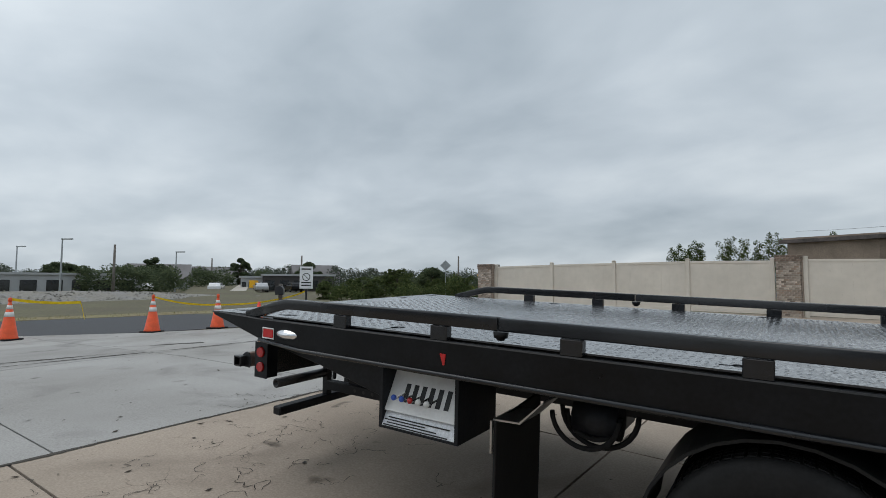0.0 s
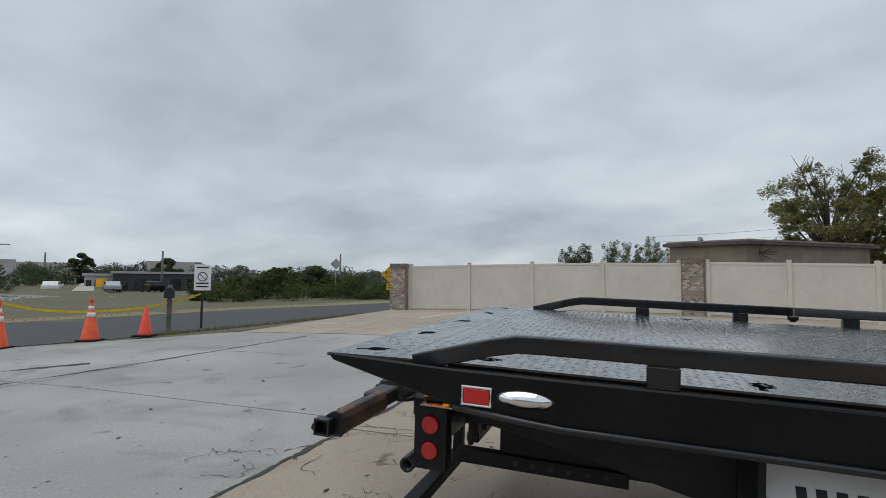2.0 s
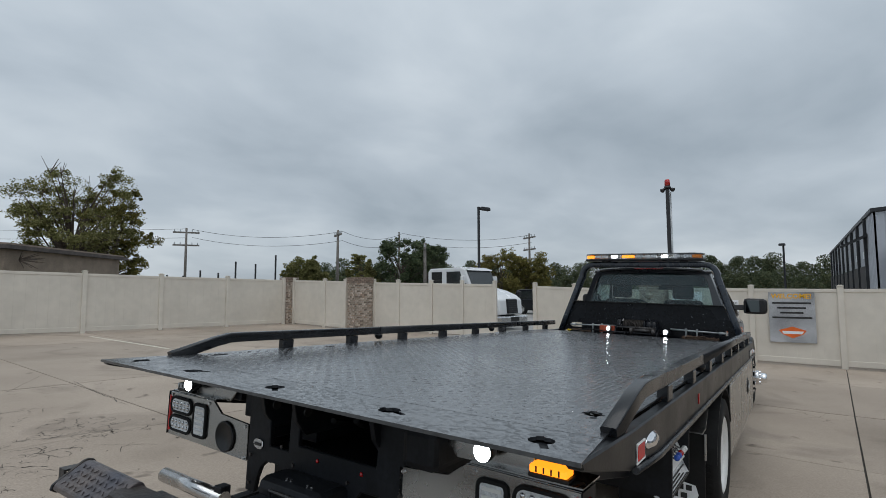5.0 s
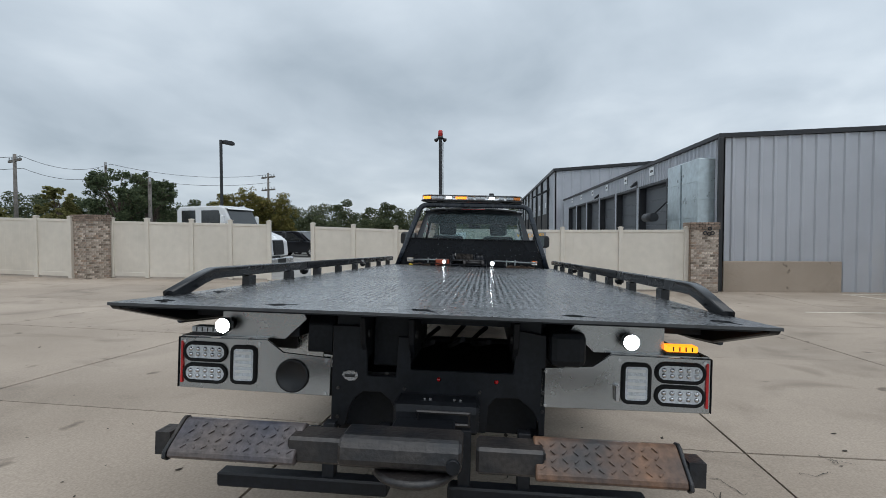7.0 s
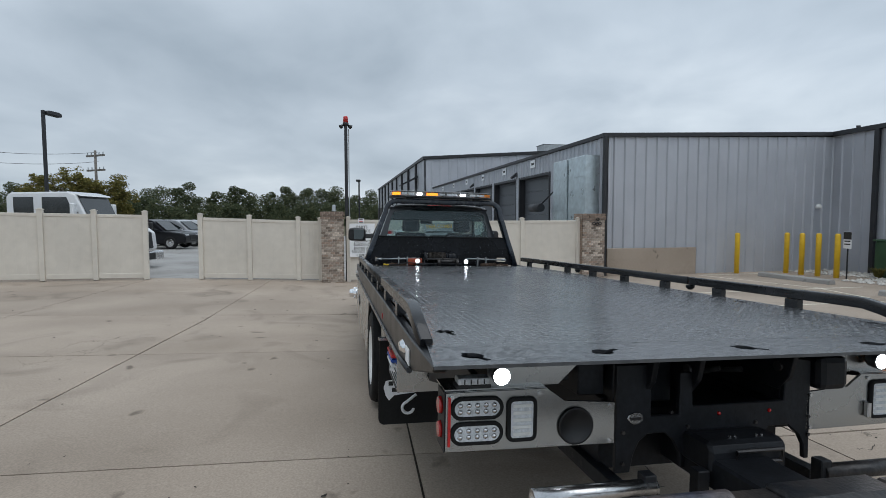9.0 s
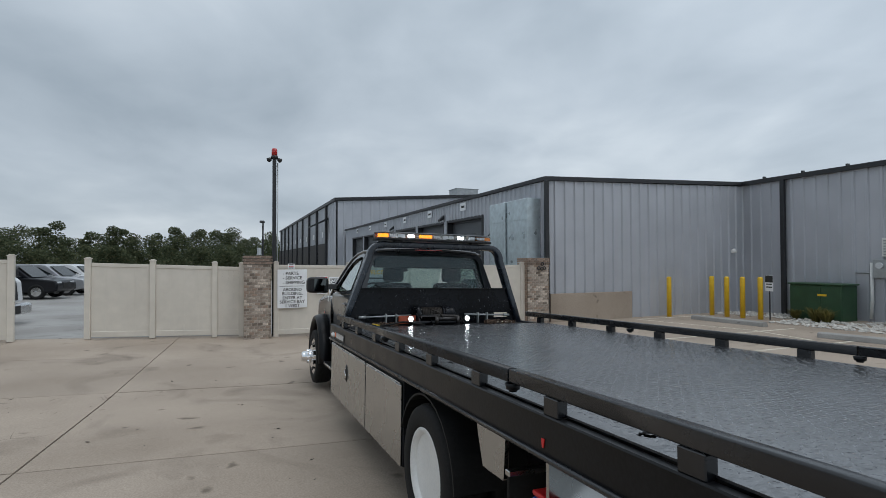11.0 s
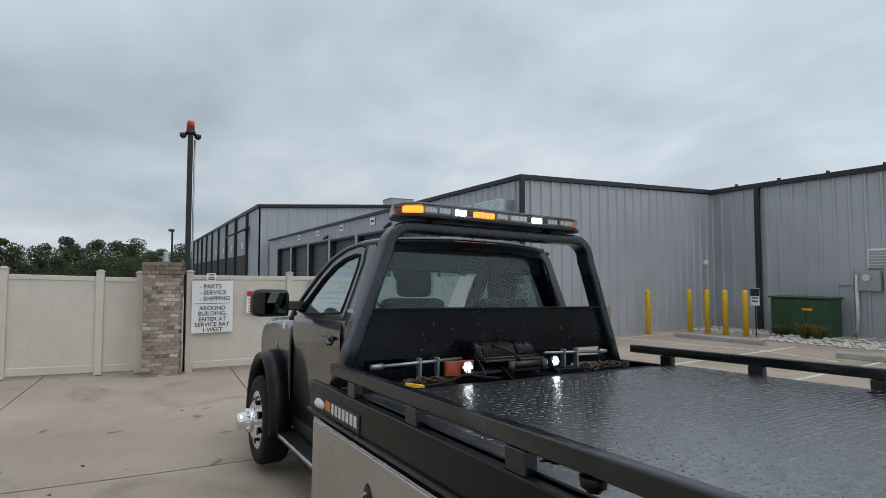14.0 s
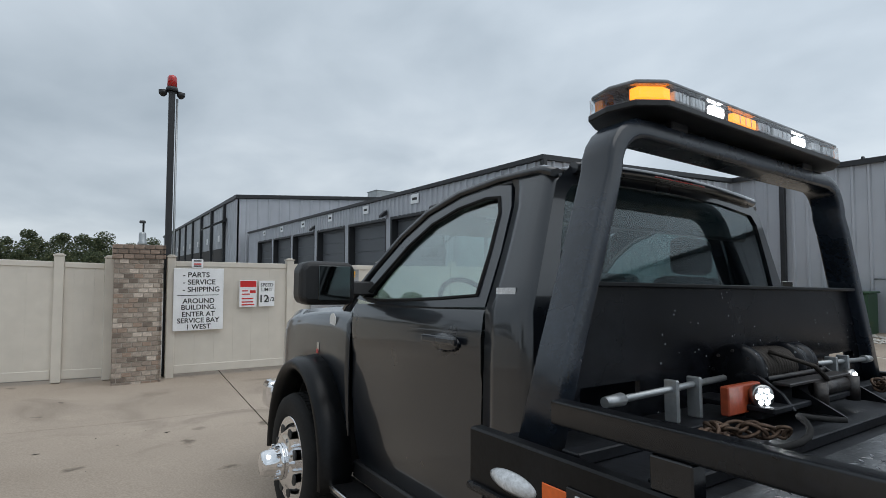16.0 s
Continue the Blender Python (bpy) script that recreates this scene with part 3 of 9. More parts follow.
# ---- ground ----
def clamp(v, a, b):
    return max(a, min(b, v))


# heights of the yard on a coarse plan: it falls east to the gate, west to the road and a little from the back fence to the shop
GX = [-100, -30, -12, -5, 0, 4, 9, 15.5, 26, 60]
GY = [-30, -13, -2, 2, 7, 12.5, 17.5, 40]
GZ = [[-0.70, -0.45, -0.45, -0.20, -0.15, -0.28, -0.45, -0.55, -0.60, -0.60],
      [-0.70, -0.42, -0.42, -0.18, -0.13, -0.27, -0.45, -0.55, -0.60, -0.60],
      [-0.70, -0.38, -0.34, -0.13, -0.12, -0.27, -0.46, -0.55, -0.60, -0.60],
      [-0.70, -0.35, -0.30, -0.08, -0.03, -0.17, -0.38, -0.49, -0.55, -0.60],
      [-0.70, -0.32, -0.25, -0.02, 0.05, -0.07, -0.24, -0.30, -0.40, -0.55],
      [-0.70, -0.30, -0.15, 0.07, 0.13, 0.05, -0.10, -0.19, -0.30, -0.50],
      [-0.70, -0.28, -0.04, 0.10, 0.16, 0.12, 0.02, -0.06, -0.20, -0.45],
      [-0.70, -0.25, 0.00, 0.10, 0.16, 0.12, 0.02, -0.06, -0.20, -0.45]]


def ground_cell(v, marks):
    v = clamp(v, marks[0], marks[-1])
    i = 0
    while i < len(marks) - 2 and v >= marks[i + 1]:
        i += 1
    return i, (v - marks[i]) / (marks[i + 1] - marks[i])


def ground_z(x, y):
    """Height of the yard, straight between the marks of the plan."""
    i, u = ground_cell(x, GX)
    j, w = ground_cell(y, GY)
    low = GZ[j][i] * (1 - u) + GZ[j][i + 1] * u
    high = GZ[j + 1][i] * (1 - u) + GZ[j + 1][i + 1] * u
    return low * (1 - w) + high * w


bm = B()
xs = [-900, -300] + GX + [150, 900]
ys = [-900, -200] + GY + [80, 200, 900]
grid = [[bm.verts.new((x, y, ground_z(x, y) - 0.05)) for y in ys] for x in xs]
for i in range(len(xs) - 1):
    for j in range(len(ys) - 1):
        bm.faces.new((grid[i][j], grid[i + 1][j], grid[i + 1][j + 1], grid[i][j + 1]))
solid("ground", bm, "grass", "dry patchy grass field reaching the horizon", "ground", kind="structure")


def sheet(name, pts, mat, label, category, lift=0.0, thick=0.25, cut=4.0):
    """A paved area that follows the ground: the outline cut into strips."""
    bm = B()
    vs = [bm.verts.new((x, y, 0)) for x, y in pts]
    f = bm.faces.new(vs)
    for axis, span in ((Vector((1, 0, 0)), sorted(set(range(-30, 61, 6)) | set(GX))), (Vector((0, 1, 0)), sorted(set(range(-30, 61, 6)) | set(GY)))):
        for k in span:
            bmesh.ops.bisect_plane(bm, geom=bm.verts[:] + bm.edges[:] + bm.faces[:], plane_co=axis * k, plane_no=axis)
    bmesh.ops.recalc_face_normals(bm, faces=bm.faces)
    if bm.faces[0].normal.z < 0:
        bmesh.ops.reverse_faces(bm, faces=bm.faces)
    low = bmesh.ops.extrude_face_region(bm, geom=bm.faces[:])
    top = [v for v in low["geom"] if isinstance(v, bmesh.types.BMVert)]
    tops = set(top)
    for v in bm.verts:
        v.co.z = ground_z(v.co.x, v.co.y) + lift - (0 if v in tops else thick)
    bmesh.ops.recalc_face_normals(bm, faces=bm.faces)
    return solid(name, bm, mat, label, category, kind="structure")


sheet("road", [(-33, -40), (-24.4, -16.5), (-21.4, 2.6), (-20.1, 6.4), (-17.8, 13.1), (-16.2, 17.1), (-12.9, 25.3), (-6.4, 48.0), (2, 75), (9, 72), (0.64, 43.4), (-6.0, 22.2), (-8.3, 15.8), (-9.4, 11.1), (-10.8, 7.3), (-13.5, 2.3), (-16.5, -8), (-22, -40)],
      "asphalt", "dark asphalt side road", "road", -0.035)
sheet("verge", [(-26.0, -16.5), (-23.2, 2.9), (-22.0, 7.0), (-19.9, 14.2), (-18.6, 19.0), (-15.6, 28.6), (-8.4, 49.0), (-6.5, 48.0), (-13.0, 25.3), (-16.3, 17.1), (-17.9, 13.1), (-20.2, 6.4), (-21.5, 2.6), (-24.5, -16.5)], "verge_dry", "pale dry grass verge beside the road", "verge", -0.030)
yard = sheet("pavement", [(-14.2, -30), (-13.9, 1.8), (-11.4, 4.9), (-8.95, 7.65), (-8.4, 10.6), (-8.4, 14.4), (-8.3, 18.45), (16.2, 18.45), (16.2, -17.3), (9, -17.3), (9, -30)], "joint", "slabbed concrete yard with dark joints", "concrete yard", -0.018)
sheet("pavement_lot", [(16.2, -7.6), (58, -7.6), (58, 40), (16.2, 40)], "grey_concrete", "pale concrete parking lot behind the gate", "parking lot", 0.0)

# ---- brick piers and cream fence ----
def brick_mesh(name, lx, ly, lz):
    bm = B()
    box(bm, 0, lx * U, 0, ly * U, 0, lz * U, 0.004 * U)
    me = bpy.data.meshes.new(name)
    bm.to_mesh(me)
    bm.free()
    return me


BRICKS = {}


def pier(x, y, wx, wy, h, turn=0.0, courses=29):
    """A square brick pier with a projecting cap course."""
    z0 = ground_z(x, y) - 0.03
    p = thing("brick_pier", "weathered tan and brown brick fence pier", "pier", "brick fence piers", at=(x, y, z0), turn=turn)
    bm = B()
    box(bm, -wx / 2 + 0.012, wx / 2 - 0.012, -wy / 2 + 0.012, wy / 2 - 0.012, 0, h - 0.01)
    part("core", bm, "mortar", p)
    ch = h / courses
    back = B()
    for c in range(courses):
        cap = c >= courses - 3
        g = 0.028 if cap else 0.0
        z = c * ch
        lz = ch - 0.013
        for side in range(4):
            w = (wx if side % 2 == 0 else wy) + 2 * g
            n = 5
            off = 0.5 if c % 2 else 0.0
            step = w / n
            k0 = 0
            spans = []
            edges_ = [0.0] + [step * (i + off) for i in range(1 - (c % 2), n + 1) if 0.04 < step * (i + off) < w - 0.04] + [w]
            edges_ = sorted(set(round(e_, 4) for e_ in edges_))
            for a, b2 in zip(edges_, edges_[1:]):
                spans.append((a, b2))
            for a, b2 in spans:
                ln = b2 - a - 0.012
                hx, hy = wx / 2 + g, wy / 2 + g
                px, py, rz = [(-hx + a, -hy, 0), (hx, -hy + a, 90), (hx - a, hy, 180), (-hx, hy - a, 270)][side]
                at = pose(px * U, py * U, z * U, 0, 0, rz)
                if side in (1, 2):  # faces turned away from the yard
                    box(back, 0, ln, 0, 0.05, 0, lz, m=Matrix.Diagonal((1 / U, 1 / U, 1 / U, 1)) @ at @ Matrix.Diagonal((U, U, U, 1)))
                    continue
                key = (round(ln, 3), cap, courses)
                if key not in BRICKS:
                    BRICKS[key] = brick_mesh("brick", ln, 0.05, lz)
                    BRICKS[key].materials.append(M["capstone" if cap else "brick"])
                ob = new("brick", BRICKS[key])
                ob.parent = p
                ob.matrix_local = at
    tagged(part("brick_backing", back, "brick", p), kind="stuff")
    return p


def fence_run(points, h, h_end=None, cap=True, gate=False, lift=0.0, label="cream vinyl privacy fence with square posts", category="fence"):
    """Posts at the points, with a framed vinyl panel in every bay."""
    fx = thing("fence" if not gate else "sliding_gate", label, category, "cream fences" if not gate else "")
    h0 = h
    for i, (x, y) in enumerate(points):
        z = ground_z(x, y) + (0.03 if gate else 0)
        d = Vector(points[min(i + 1, len(points) - 1)]) - Vector(points[max(i - 1, 0)])
        a = math.atan2(d.y, d.x)
        bm = B()
        h = h0 + ((h_end or h0) - h0) * i / (len(points) - 1)
        m = Matrix.Translation((x, y, z)) @ Matrix.Rotation(a, 4, "Z")
        box(bm, -0.067, 0.067, -0.067, 0.067, -0.02, h, 0.008, m=m)
        post = part("post", bm, "vinyl", fx)
        bm = B()
        box(bm, -0.08, 0.08, -0.08, 0.08, h + 0.001, h + 0.022, 0.004, m=m)
        box(bm, -0.055, 0.055, -0.055, 0.055, h + 0.018, h + 0.045, 0.02, m=m)
        part("post_cap", bm, "vinyl", post)
    for i, ((xa, ya), (xb, yb)) in enumerate(zip(points, points[1:])):
        d = Vector((xb - xa, yb - ya))
        ln = d.length - 0.136
        a = math.atan2(d.y, d.x)
        za, zb = ground_z(xa, ya), ground_z(xb, yb)
        m = Matrix.Translation((xa + d.x / 2, ya + d.y / 2, (za + zb) / 2)) @ Matrix.Rotation(a, 4, "Z") @ Matrix(((1, 0, 0, 0), (0, 1, 0, 0), ((zb - za) / d.length, 0, 1, 0), (0, 0, 0, 1)))
        h = h0 + ((h_end or h0) - h0) * (i + 0.5) / (len(points) - 1)
        top = h - 0.06
        panel = thing_part_b("panel", fx)
        for nm, z0, z1, t in (("bottom_rail", 0.06 + lift, 0.20 + lift, 0.026), ("top_rail", top - 0.09, top, 0.026)):
            bm = B()
            box(bm, -ln / 2, ln / 2, -t, t, z0, z1, 0.006, m=m)
            part(nm, bm, "vinyl", panel)
        n = max(4, round(ln / 0.30))
        for k in range(n):
            bm = B()
            x0 = -ln / 2 + ln * k / n
            x1 = -ln / 2 + ln * (k + 1) / n
            box(bm, x0 + 0.0005, x1 - 0.0005, -0.011, 0.011, 0.19 + lift, top - 0.08, m=m)
            part("board", bm, "vinyl", panel)
    return fx


def thing_part_b(name, parent):
    ob = new(name)
    ob.empty_display_size = 0.1
    ob.parent = parent
    return ob


H = 1.98
fence_run([(-7.42, 17.75), (-4.72, 17.75), (-2.08, 17.75), (0.63, 17.75), (3.30, 17.72)], 1.96)
fence_run([(4.24, 17.66), (6.69, 17.45), (9.10, 17.32), (11.63, 17.12), (14.28, 16.97)], 2.0)
fence_run([(14.62, 16.70), (14.52, 14.60), (14.47, 13.35)], 2.0)
fence_run([(15.12, 12.40), (15.20, 11.20), (15.36, 9.72), (15.55, 8.45), (15.70, 7.16)], H, gate=True, label="open cream vinyl sliding gate leaf", category="gate")
fence_run([(15.87, 5.68), (15.87, 4.27), (15.87, 2.81), (15.87, 2.14)], 1.96, gate=True, label="cream vinyl gate leaf standing partly open", category="gate")
fence_run([(15.62, 1.26), (15.60, -0.75), (15.60, -2.67), (15.60, -4.50), (15.60, -6.52)], 2.03)
pier(-7.86, 17.82, 0.74, 0.70, 2.06)
pier(3.77, 17.86, 0.74, 0.64, 2.12)
pier(14.60, 17.02, 0.46, 0.60, 2.10)
pier(14.78, 12.88, 0.78, 0.80, 2.14, -20)
pier(15.62, 1.745, 0.66, 0.68, 2.25)
pier(15.66, -7.00, 0.62, 0.82, 2.24)

# ---- workshop building ----
def ribbed(name, parent, a, b, z0, z1a, z1b, out, pitch=0.42, depth=0.055, mat="metal_wall", label=""):
    """A wall of ribbed sheet from a to b; out: +1 where its face looks to the left of the way from a to b."""
    a, b = Vector(a), Vector(b)
    d = b - a
    ln = d.length
    d.normalize()
    nrm = Vector((-d.y, d.x)) * out
    prof = []
    k = 0
    while k * pitch < ln:
        s0 = k * pitch
        for u, h in ((0.0, 0.0), (pitch * 0.70, 0.0), (pitch * 0.78, depth), (pitch * 0.92, depth)):
            if s0 + u < ln:
                prof.append((s0 + u, h))
        k += 1
    prof.append((ln, 0.0))
    bm = B()
    rows = []
    for s0, h in prof:
        p = a + d * s0 + nrm * h
        q = a + d * s0 - nrm * 0.12
        zt = z1a + (z1b - z1a) * s0 / ln
        rows.append((bm.verts.new((p.x, p.y, z0)), bm.verts.new((p.x, p.y, zt)), bm.verts.new((q.x, q.y, zt)), bm.verts.new((q.x, q.y, z0))))
    for r0, r1 in zip(rows, rows[1:]):
        bm.faces.new((r0[0], r1[0], r1[1], r0[1]))
        bm.faces.new((r0[1], r1[1], r1[2], r0[2]))
        bm.faces.new((r0[3], r0[2], r1[2], r1[3]))
    bm.faces.new(rows[0])
    bm.faces.new(rows[-1])
    bmesh.ops.recalc_face_normals(bm, faces=bm.faces)
    return part(name, bm, mat, parent, label)


BX, BY, BS = 15.86, -7.66, -17.25
shop = thing("workshop_building", "grey ribbed metal workshop with black trim", "building")
ribbed("west_wall", shop, (BX, BY), (BX, BS), -0.8, 4.32, 4.60, -1, label="grey ribbed metal wall")
ribbed("south_wing_wall", shop, (BX, BS), (-8, BS), -0.8, 4.62, 4.70, -1, label="grey ribbed metal wall")
# north front: sheet above and between the roller doors
DOORS = [(20.68 + 4.4 * i, 24.72 + 4.4 * i) for i in range(6)]
x = BX
for x0, x1 in DOORS + [(49.8, 49.9)]:
    ribbed("front_pier", shop, (x, BY), (x0, BY), -1.6, 3.50, 3.50, 1, pitch=0.36)
    x = x1
ribbed("front_header", shop, (BX, BY), (49.9, BY), 3.50, 4.32, 4.32, 1, pitch=0.36, label="ribbed sheet over the doors")
for i, (x0, x1) in enumerate(DOORS):
    door = thing_part_b("roller_door", shop)
    door["label"] = "grey sectional roller door, closed"
    for k in range(8):
        bm = B()
        z = ground_z(x0, BY) + k * 0.56
        box(bm, x0 + 0.1, x1 - 0.1, BY - 0.32, BY - 0.27, z, min(z + 0.55, 3.48), 0.006)
        part("door_section", bm, "door_grey", door)
    for xx in (x0, x1 - 0.12):
        bm = B()
        box(bm, xx, xx + 0.12, BY - 0.28, BY + 0.05, -1.6, 3.54)
        part("door_jamb", bm, "trim_black", door)
    bm = B()
    box(bm, x0 + 0.122, x1 - 0.122, BY - 0.24, BY + 0.05, 3.42, 3.54)
    part("door_head", bm, "trim_black", door)
    bm = B()
    box(bm, (x0 + x1) / 2 - 0.30, (x0 + x1) / 2 + 0.30, BY + 0.058, BY + 0.07, 3.88, 4.24, 0.003)
    plate = part("bay_plate", bm, "sign_white", shop, "white bay number plate")
    bm = B()
    box(bm, (x0 + x1) / 2 - 0.18, (x0 + x1) / 2 + 0.18, BY + 0.071, BY + 0.075, 4.01, 4.11)
    part("bar", bm, "ink_and_hole_black", plate)
# roof and trim
bm = B()
prism(bm, [(BY + 0.12, 4.335), (BY + 0.12, 4.46), (-30, 5.20), (-60, 4.3), (-60, 4.2), (-30, 5.07), (BY - 0.13, 4.325)], "x", BX - 0.10, 49.9)
part("roof", bm, "trim_black", shop, "low black-edged metal roof")
bm = B()
prism(bm, [(-8, 4.68), (-8, 4.83), (BX - 0.11, 4.78), (BX - 0.11, 4.62)], "y", BS - 14, BS + 0.16)
part("wing_roof", bm, "trim_black", shop, "black roof edge")
for k in range(14):
    bm = B()
    box(bm, 14.8 - k * 1.5, 14.86 - k * 1.5, BS + 0.03, BS + 0.165, 4.78, 4.86)
    part("roof_rib", bm, "trim_black", shop)
bm = B()
box(bm, BX - 0.14, BX - 0.02, BY - 0.02, BY + 0.12, -0.7, 4.32, 0.01)
part("downspout", bm, "trim_black", shop, "black downspout")
bm = B()
box(bm, 14.02, 14.18, BS + 0.05, BS + 0.18, -0.5, 4.62, 0.01)
part("downspout", bm, "trim_black", shop, "black downspout")
bm = B()
box(bm, BX - 0.14, BX - 0.05, -11.26, -7.72, -0.75, 0.42, 0.01)
part("base_wall", bm, "concrete", shop, "low stained concrete base wall")
bm = B()
lathe(bm, [(0.10, 0.0), (0.10, 0.08), (0.07, 0.16), (0.001, 0.19)], (BX - 0.12, -16.55, 1.84), "z", 20)
cam_w = part("security_camera", bm, "white_paint", shop, "small white dome camera")
bm = B()
box(bm, BX - 0.14, BX - 0.02, -16.60, -16.50, 1.89, 1.95)
part("arm", bm, "white_paint", cam_w)
# tall galvanised cabinets by the corner
for x0, x1 in ((16.15, 17.55), (17.72, 18.98)):
    bm = B()
    box(bm, x0, x1, BY + 0.06, BY + 0.60, 0.6, 3.74, 0.02)
    duct = part("wall_duct", bm, "duct_zinc", shop, "tall pale galvanised wall duct")
    for z in (1.2, 1.8, 2.4, 3.0):
        bm = B()
        box(bm, x0 - 0.012, x1 + 0.012, BY + 0.05, BY + 0.615, z, z + 0.03)
        part("seam", bm, "duct_zinc", duct)
bm = B()
rod(bm, (19.4, BY + 0.95, 1.92), (20.5, BY + 0.95, 1.92), 0.17, seg=20)
fl = part("flood_lamp", bm, "trim_black", shop, "black barrel lamp on an arm")
bm = B()
rod(bm, (19.6, BY + 0.9, 2.04), (19.2, BY + 0.05, 3.0), 0.03)
part("arm", bm, "trim_black", fl)
for x in (25.0, 33.8):
    bm = B()
    prism(bm, [(BY + 0.06, 3.65), (BY + 0.30, 3.52), (BY + 0.32, 3.62), (BY + 0.06, 3.85)], "x", x, x + 0.25)
    part("wall_lamp", bm, "trim_black", shop, "small black wall lamp")
bm = B()
# second hall behind
hall = thing("far_hall", "taller grey metal hall with black posts behind the workshop", "building")
HX, HY = 50.4, -6.85
ribbed("west_wall", hall, (HX, HY), (HX, HY - 32), -1.6, 7.22, 9.30, -1, pitch=0.9, depth=0.06, label="grey ribbed gable wall")
ribbed("front_wall", hall, (HX, HY), (HX + 62, HY), -1.6, 7.22, 7.22, 1, pitch=0.9, depth=0.06, label="grey ribbed wall")
bm = B()
prism(bm, [(HY + 0.2, 7.24), (HY + 0.2, 7.52), (HY - 32, 9.62), (HY - 32, 9.32)], "x", HX - 0.2, HX + 62.2)
part("roof", bm, "trim_black", hall, "black-edged roof")
for i in range(9):
    x = HX + 4.6 + i * 6.5
    bm = B()
    box(bm, x, x + 0.40, HY + 0.065, HY + 0.28, -1.5, 7.22)
    part("post", bm, "trim_black", hall)
    bm = B()
    box(bm, x + 1.0, x + 5.5, HY + 0.065, HY + 0.20, -1.5, 3.3)
    part("roller_door", bm, "dark_wall", hall, "dark roller door")
    bm = B()
    box(bm, x + 2.7, x + 3.5, HY + 0.065, HY + 0.09, 4.0, 4.6)
    part("bay_plate", bm, "sign_white", hall)
bm = B()
prism(bm, [(HY + 0.08, 5.70), (HY + 1.9, 4.85), (HY + 1.9, 5.0), (HY + 0.08, 5.94)], "x", HX + 4.0, HX + 5.8)
part("awning", bm, "trim_black", hall)
bm = B()
box(bm, 51.3, 53.3, -22.4, -19.8, 8.42, 9.22, 0.06)
box(bm, 51.25, 53.35, -22.45, -19.75, 9.16, 9.24, 0.02)
solid("rooftop_unit", bm, "grey_metal", "grey ventilation unit standing on the far hall roof", "ventilation unit")

# ---- bollards, wheel stops, gravel, transformer ----
def bollard(x, y, h):
    z = ground_z(x, y) - 0.01
    t = thing("bollard", "yellow plastic-sleeved steel bollard with a domed top", "bollard", "yellow bollards", at=(x, y, z))
    bm = B()
    lathe(bm, [(0.085, 0.0), (0.085, h - 0.06), (0.075, h - 0.025), (0.045, h - 0.004), (0.001, h)], (0, 0, 0), "z", 20)
    part("sleeve", bm, "yellow", t)
    bm = B()
    lathe(bm, [(0.12, 0.0), (0.12, 0.012), (0.088, 0.02)], (0, 0, 0), "z", 20)
    part("foot_ring", bm, "concrete", t)


for x, y, h in ((15.43, -12.74, 1.51), (15.12, -14.56, 1.51), (14.45, -14.53, 1.50), (13.86, -14.59, 1.50), (13.24, -14.67, 1.50)):
    bollard(x, y, h)
sg = thing("small_sign", "small black and white sign on a thin post", "sign", at=(12.98, -14.78, ground_z(12.98, -14.78)))
bm = B()
box(bm, -0.015, 0.015, -0.015, 0.015, 0, 1.5)
part("post", bm, "trim_black", sg)
bm = B()
box(bm, -0.14, 0.14, 0.018, 0.026, 1.0, 1.55, 0.003)
part("plate", bm, "sign_white", sg)
bm = B()
box(bm, -0.135, 0.135, 0.0265, 0.030, 1.30, 1.54)
part("plate_head", bm, "ink_and_hole_black", sg)
for z in (1.22, 1.12):
    bm = B()
    box(bm, -0.10, 0.10, 0.0265, 0.030, z, z + 0.04)
    part("bar", bm, "ink_and_hole_black", sg)


def wheel_stop(x0, x1, y):
    x, ln = (x0 + x1) / 2, abs(x1 - x0)
    bm = B()
    prism(bm, [(-0.13, 0.0), (-0.10, 0.12), (-0.05, 0.15), (0.05, 0.15), (0.10, 0.12), (0.13, 0.0)], "x", -ln / 2, ln / 2, 0.01)
    ob = solid("wheel_stop", bm, "grey_concrete", "pale worn concrete wheel stop on the yard", "wheel stop", "wheel stops")
    s = (ground_z(x1, y) - ground_z(x0, y)) / (x1 - x0)
    ob.matrix_world = pose(x * U, y * U, ground_z(x, y) * U, 0, -math.degrees(math.atan(s)), 0)


wheel_stop(11.75, 14.45, -12.85)
wheel_stop(7.0, 9.6, -11.95)
# gravel bed of loose stones
rnd = random.Random(11)
verts, faces = [], []
for i in range(1500):
    x, y = rnd.uniform(6.5, 15.7), rnd.uniform(-17.1, -14.0)
    if y > -15.0 - 0.25 * (15.7 - x) + 2.2 * (x < 12.5) and x > 12.6:
        continue
    if 11.1 < x < 13.4 and y < -16.1:
        continue
    r = rnd.uniform(0.035, 0.085)
    z = ground_z(x, y) + r * 0.25
    o = len(verts)
    for dx, dy, dz in ((1, 0, 0), (0.3, 0.95, 0.1), (-0.8, 0.55, -0.1), (-0.75, -0.6, 0.1), (0.35, -0.9, 0), (0.1, 0.1, 0.7), (0, 0, -0.6)):
        k = rnd.uniform(0.75, 1.2) * r
        verts.append(((x + dx * k) * U, (y + dy * k) * U, (z + dz * k) * U))
    for q in range(5):
        faces.append((o + q, o + (q + 1) % 5, o + 5))
        faces.append((o + (q + 1) % 5, o + q, o + 6))
me = bpy.data.meshes.new("gravel")
me.from_pydata(verts, [], faces)
me.materials.append(M["stone"])
tagged(new("gravel", me), "pale river stones bedded along the wall", "gravel", kind="stuff")

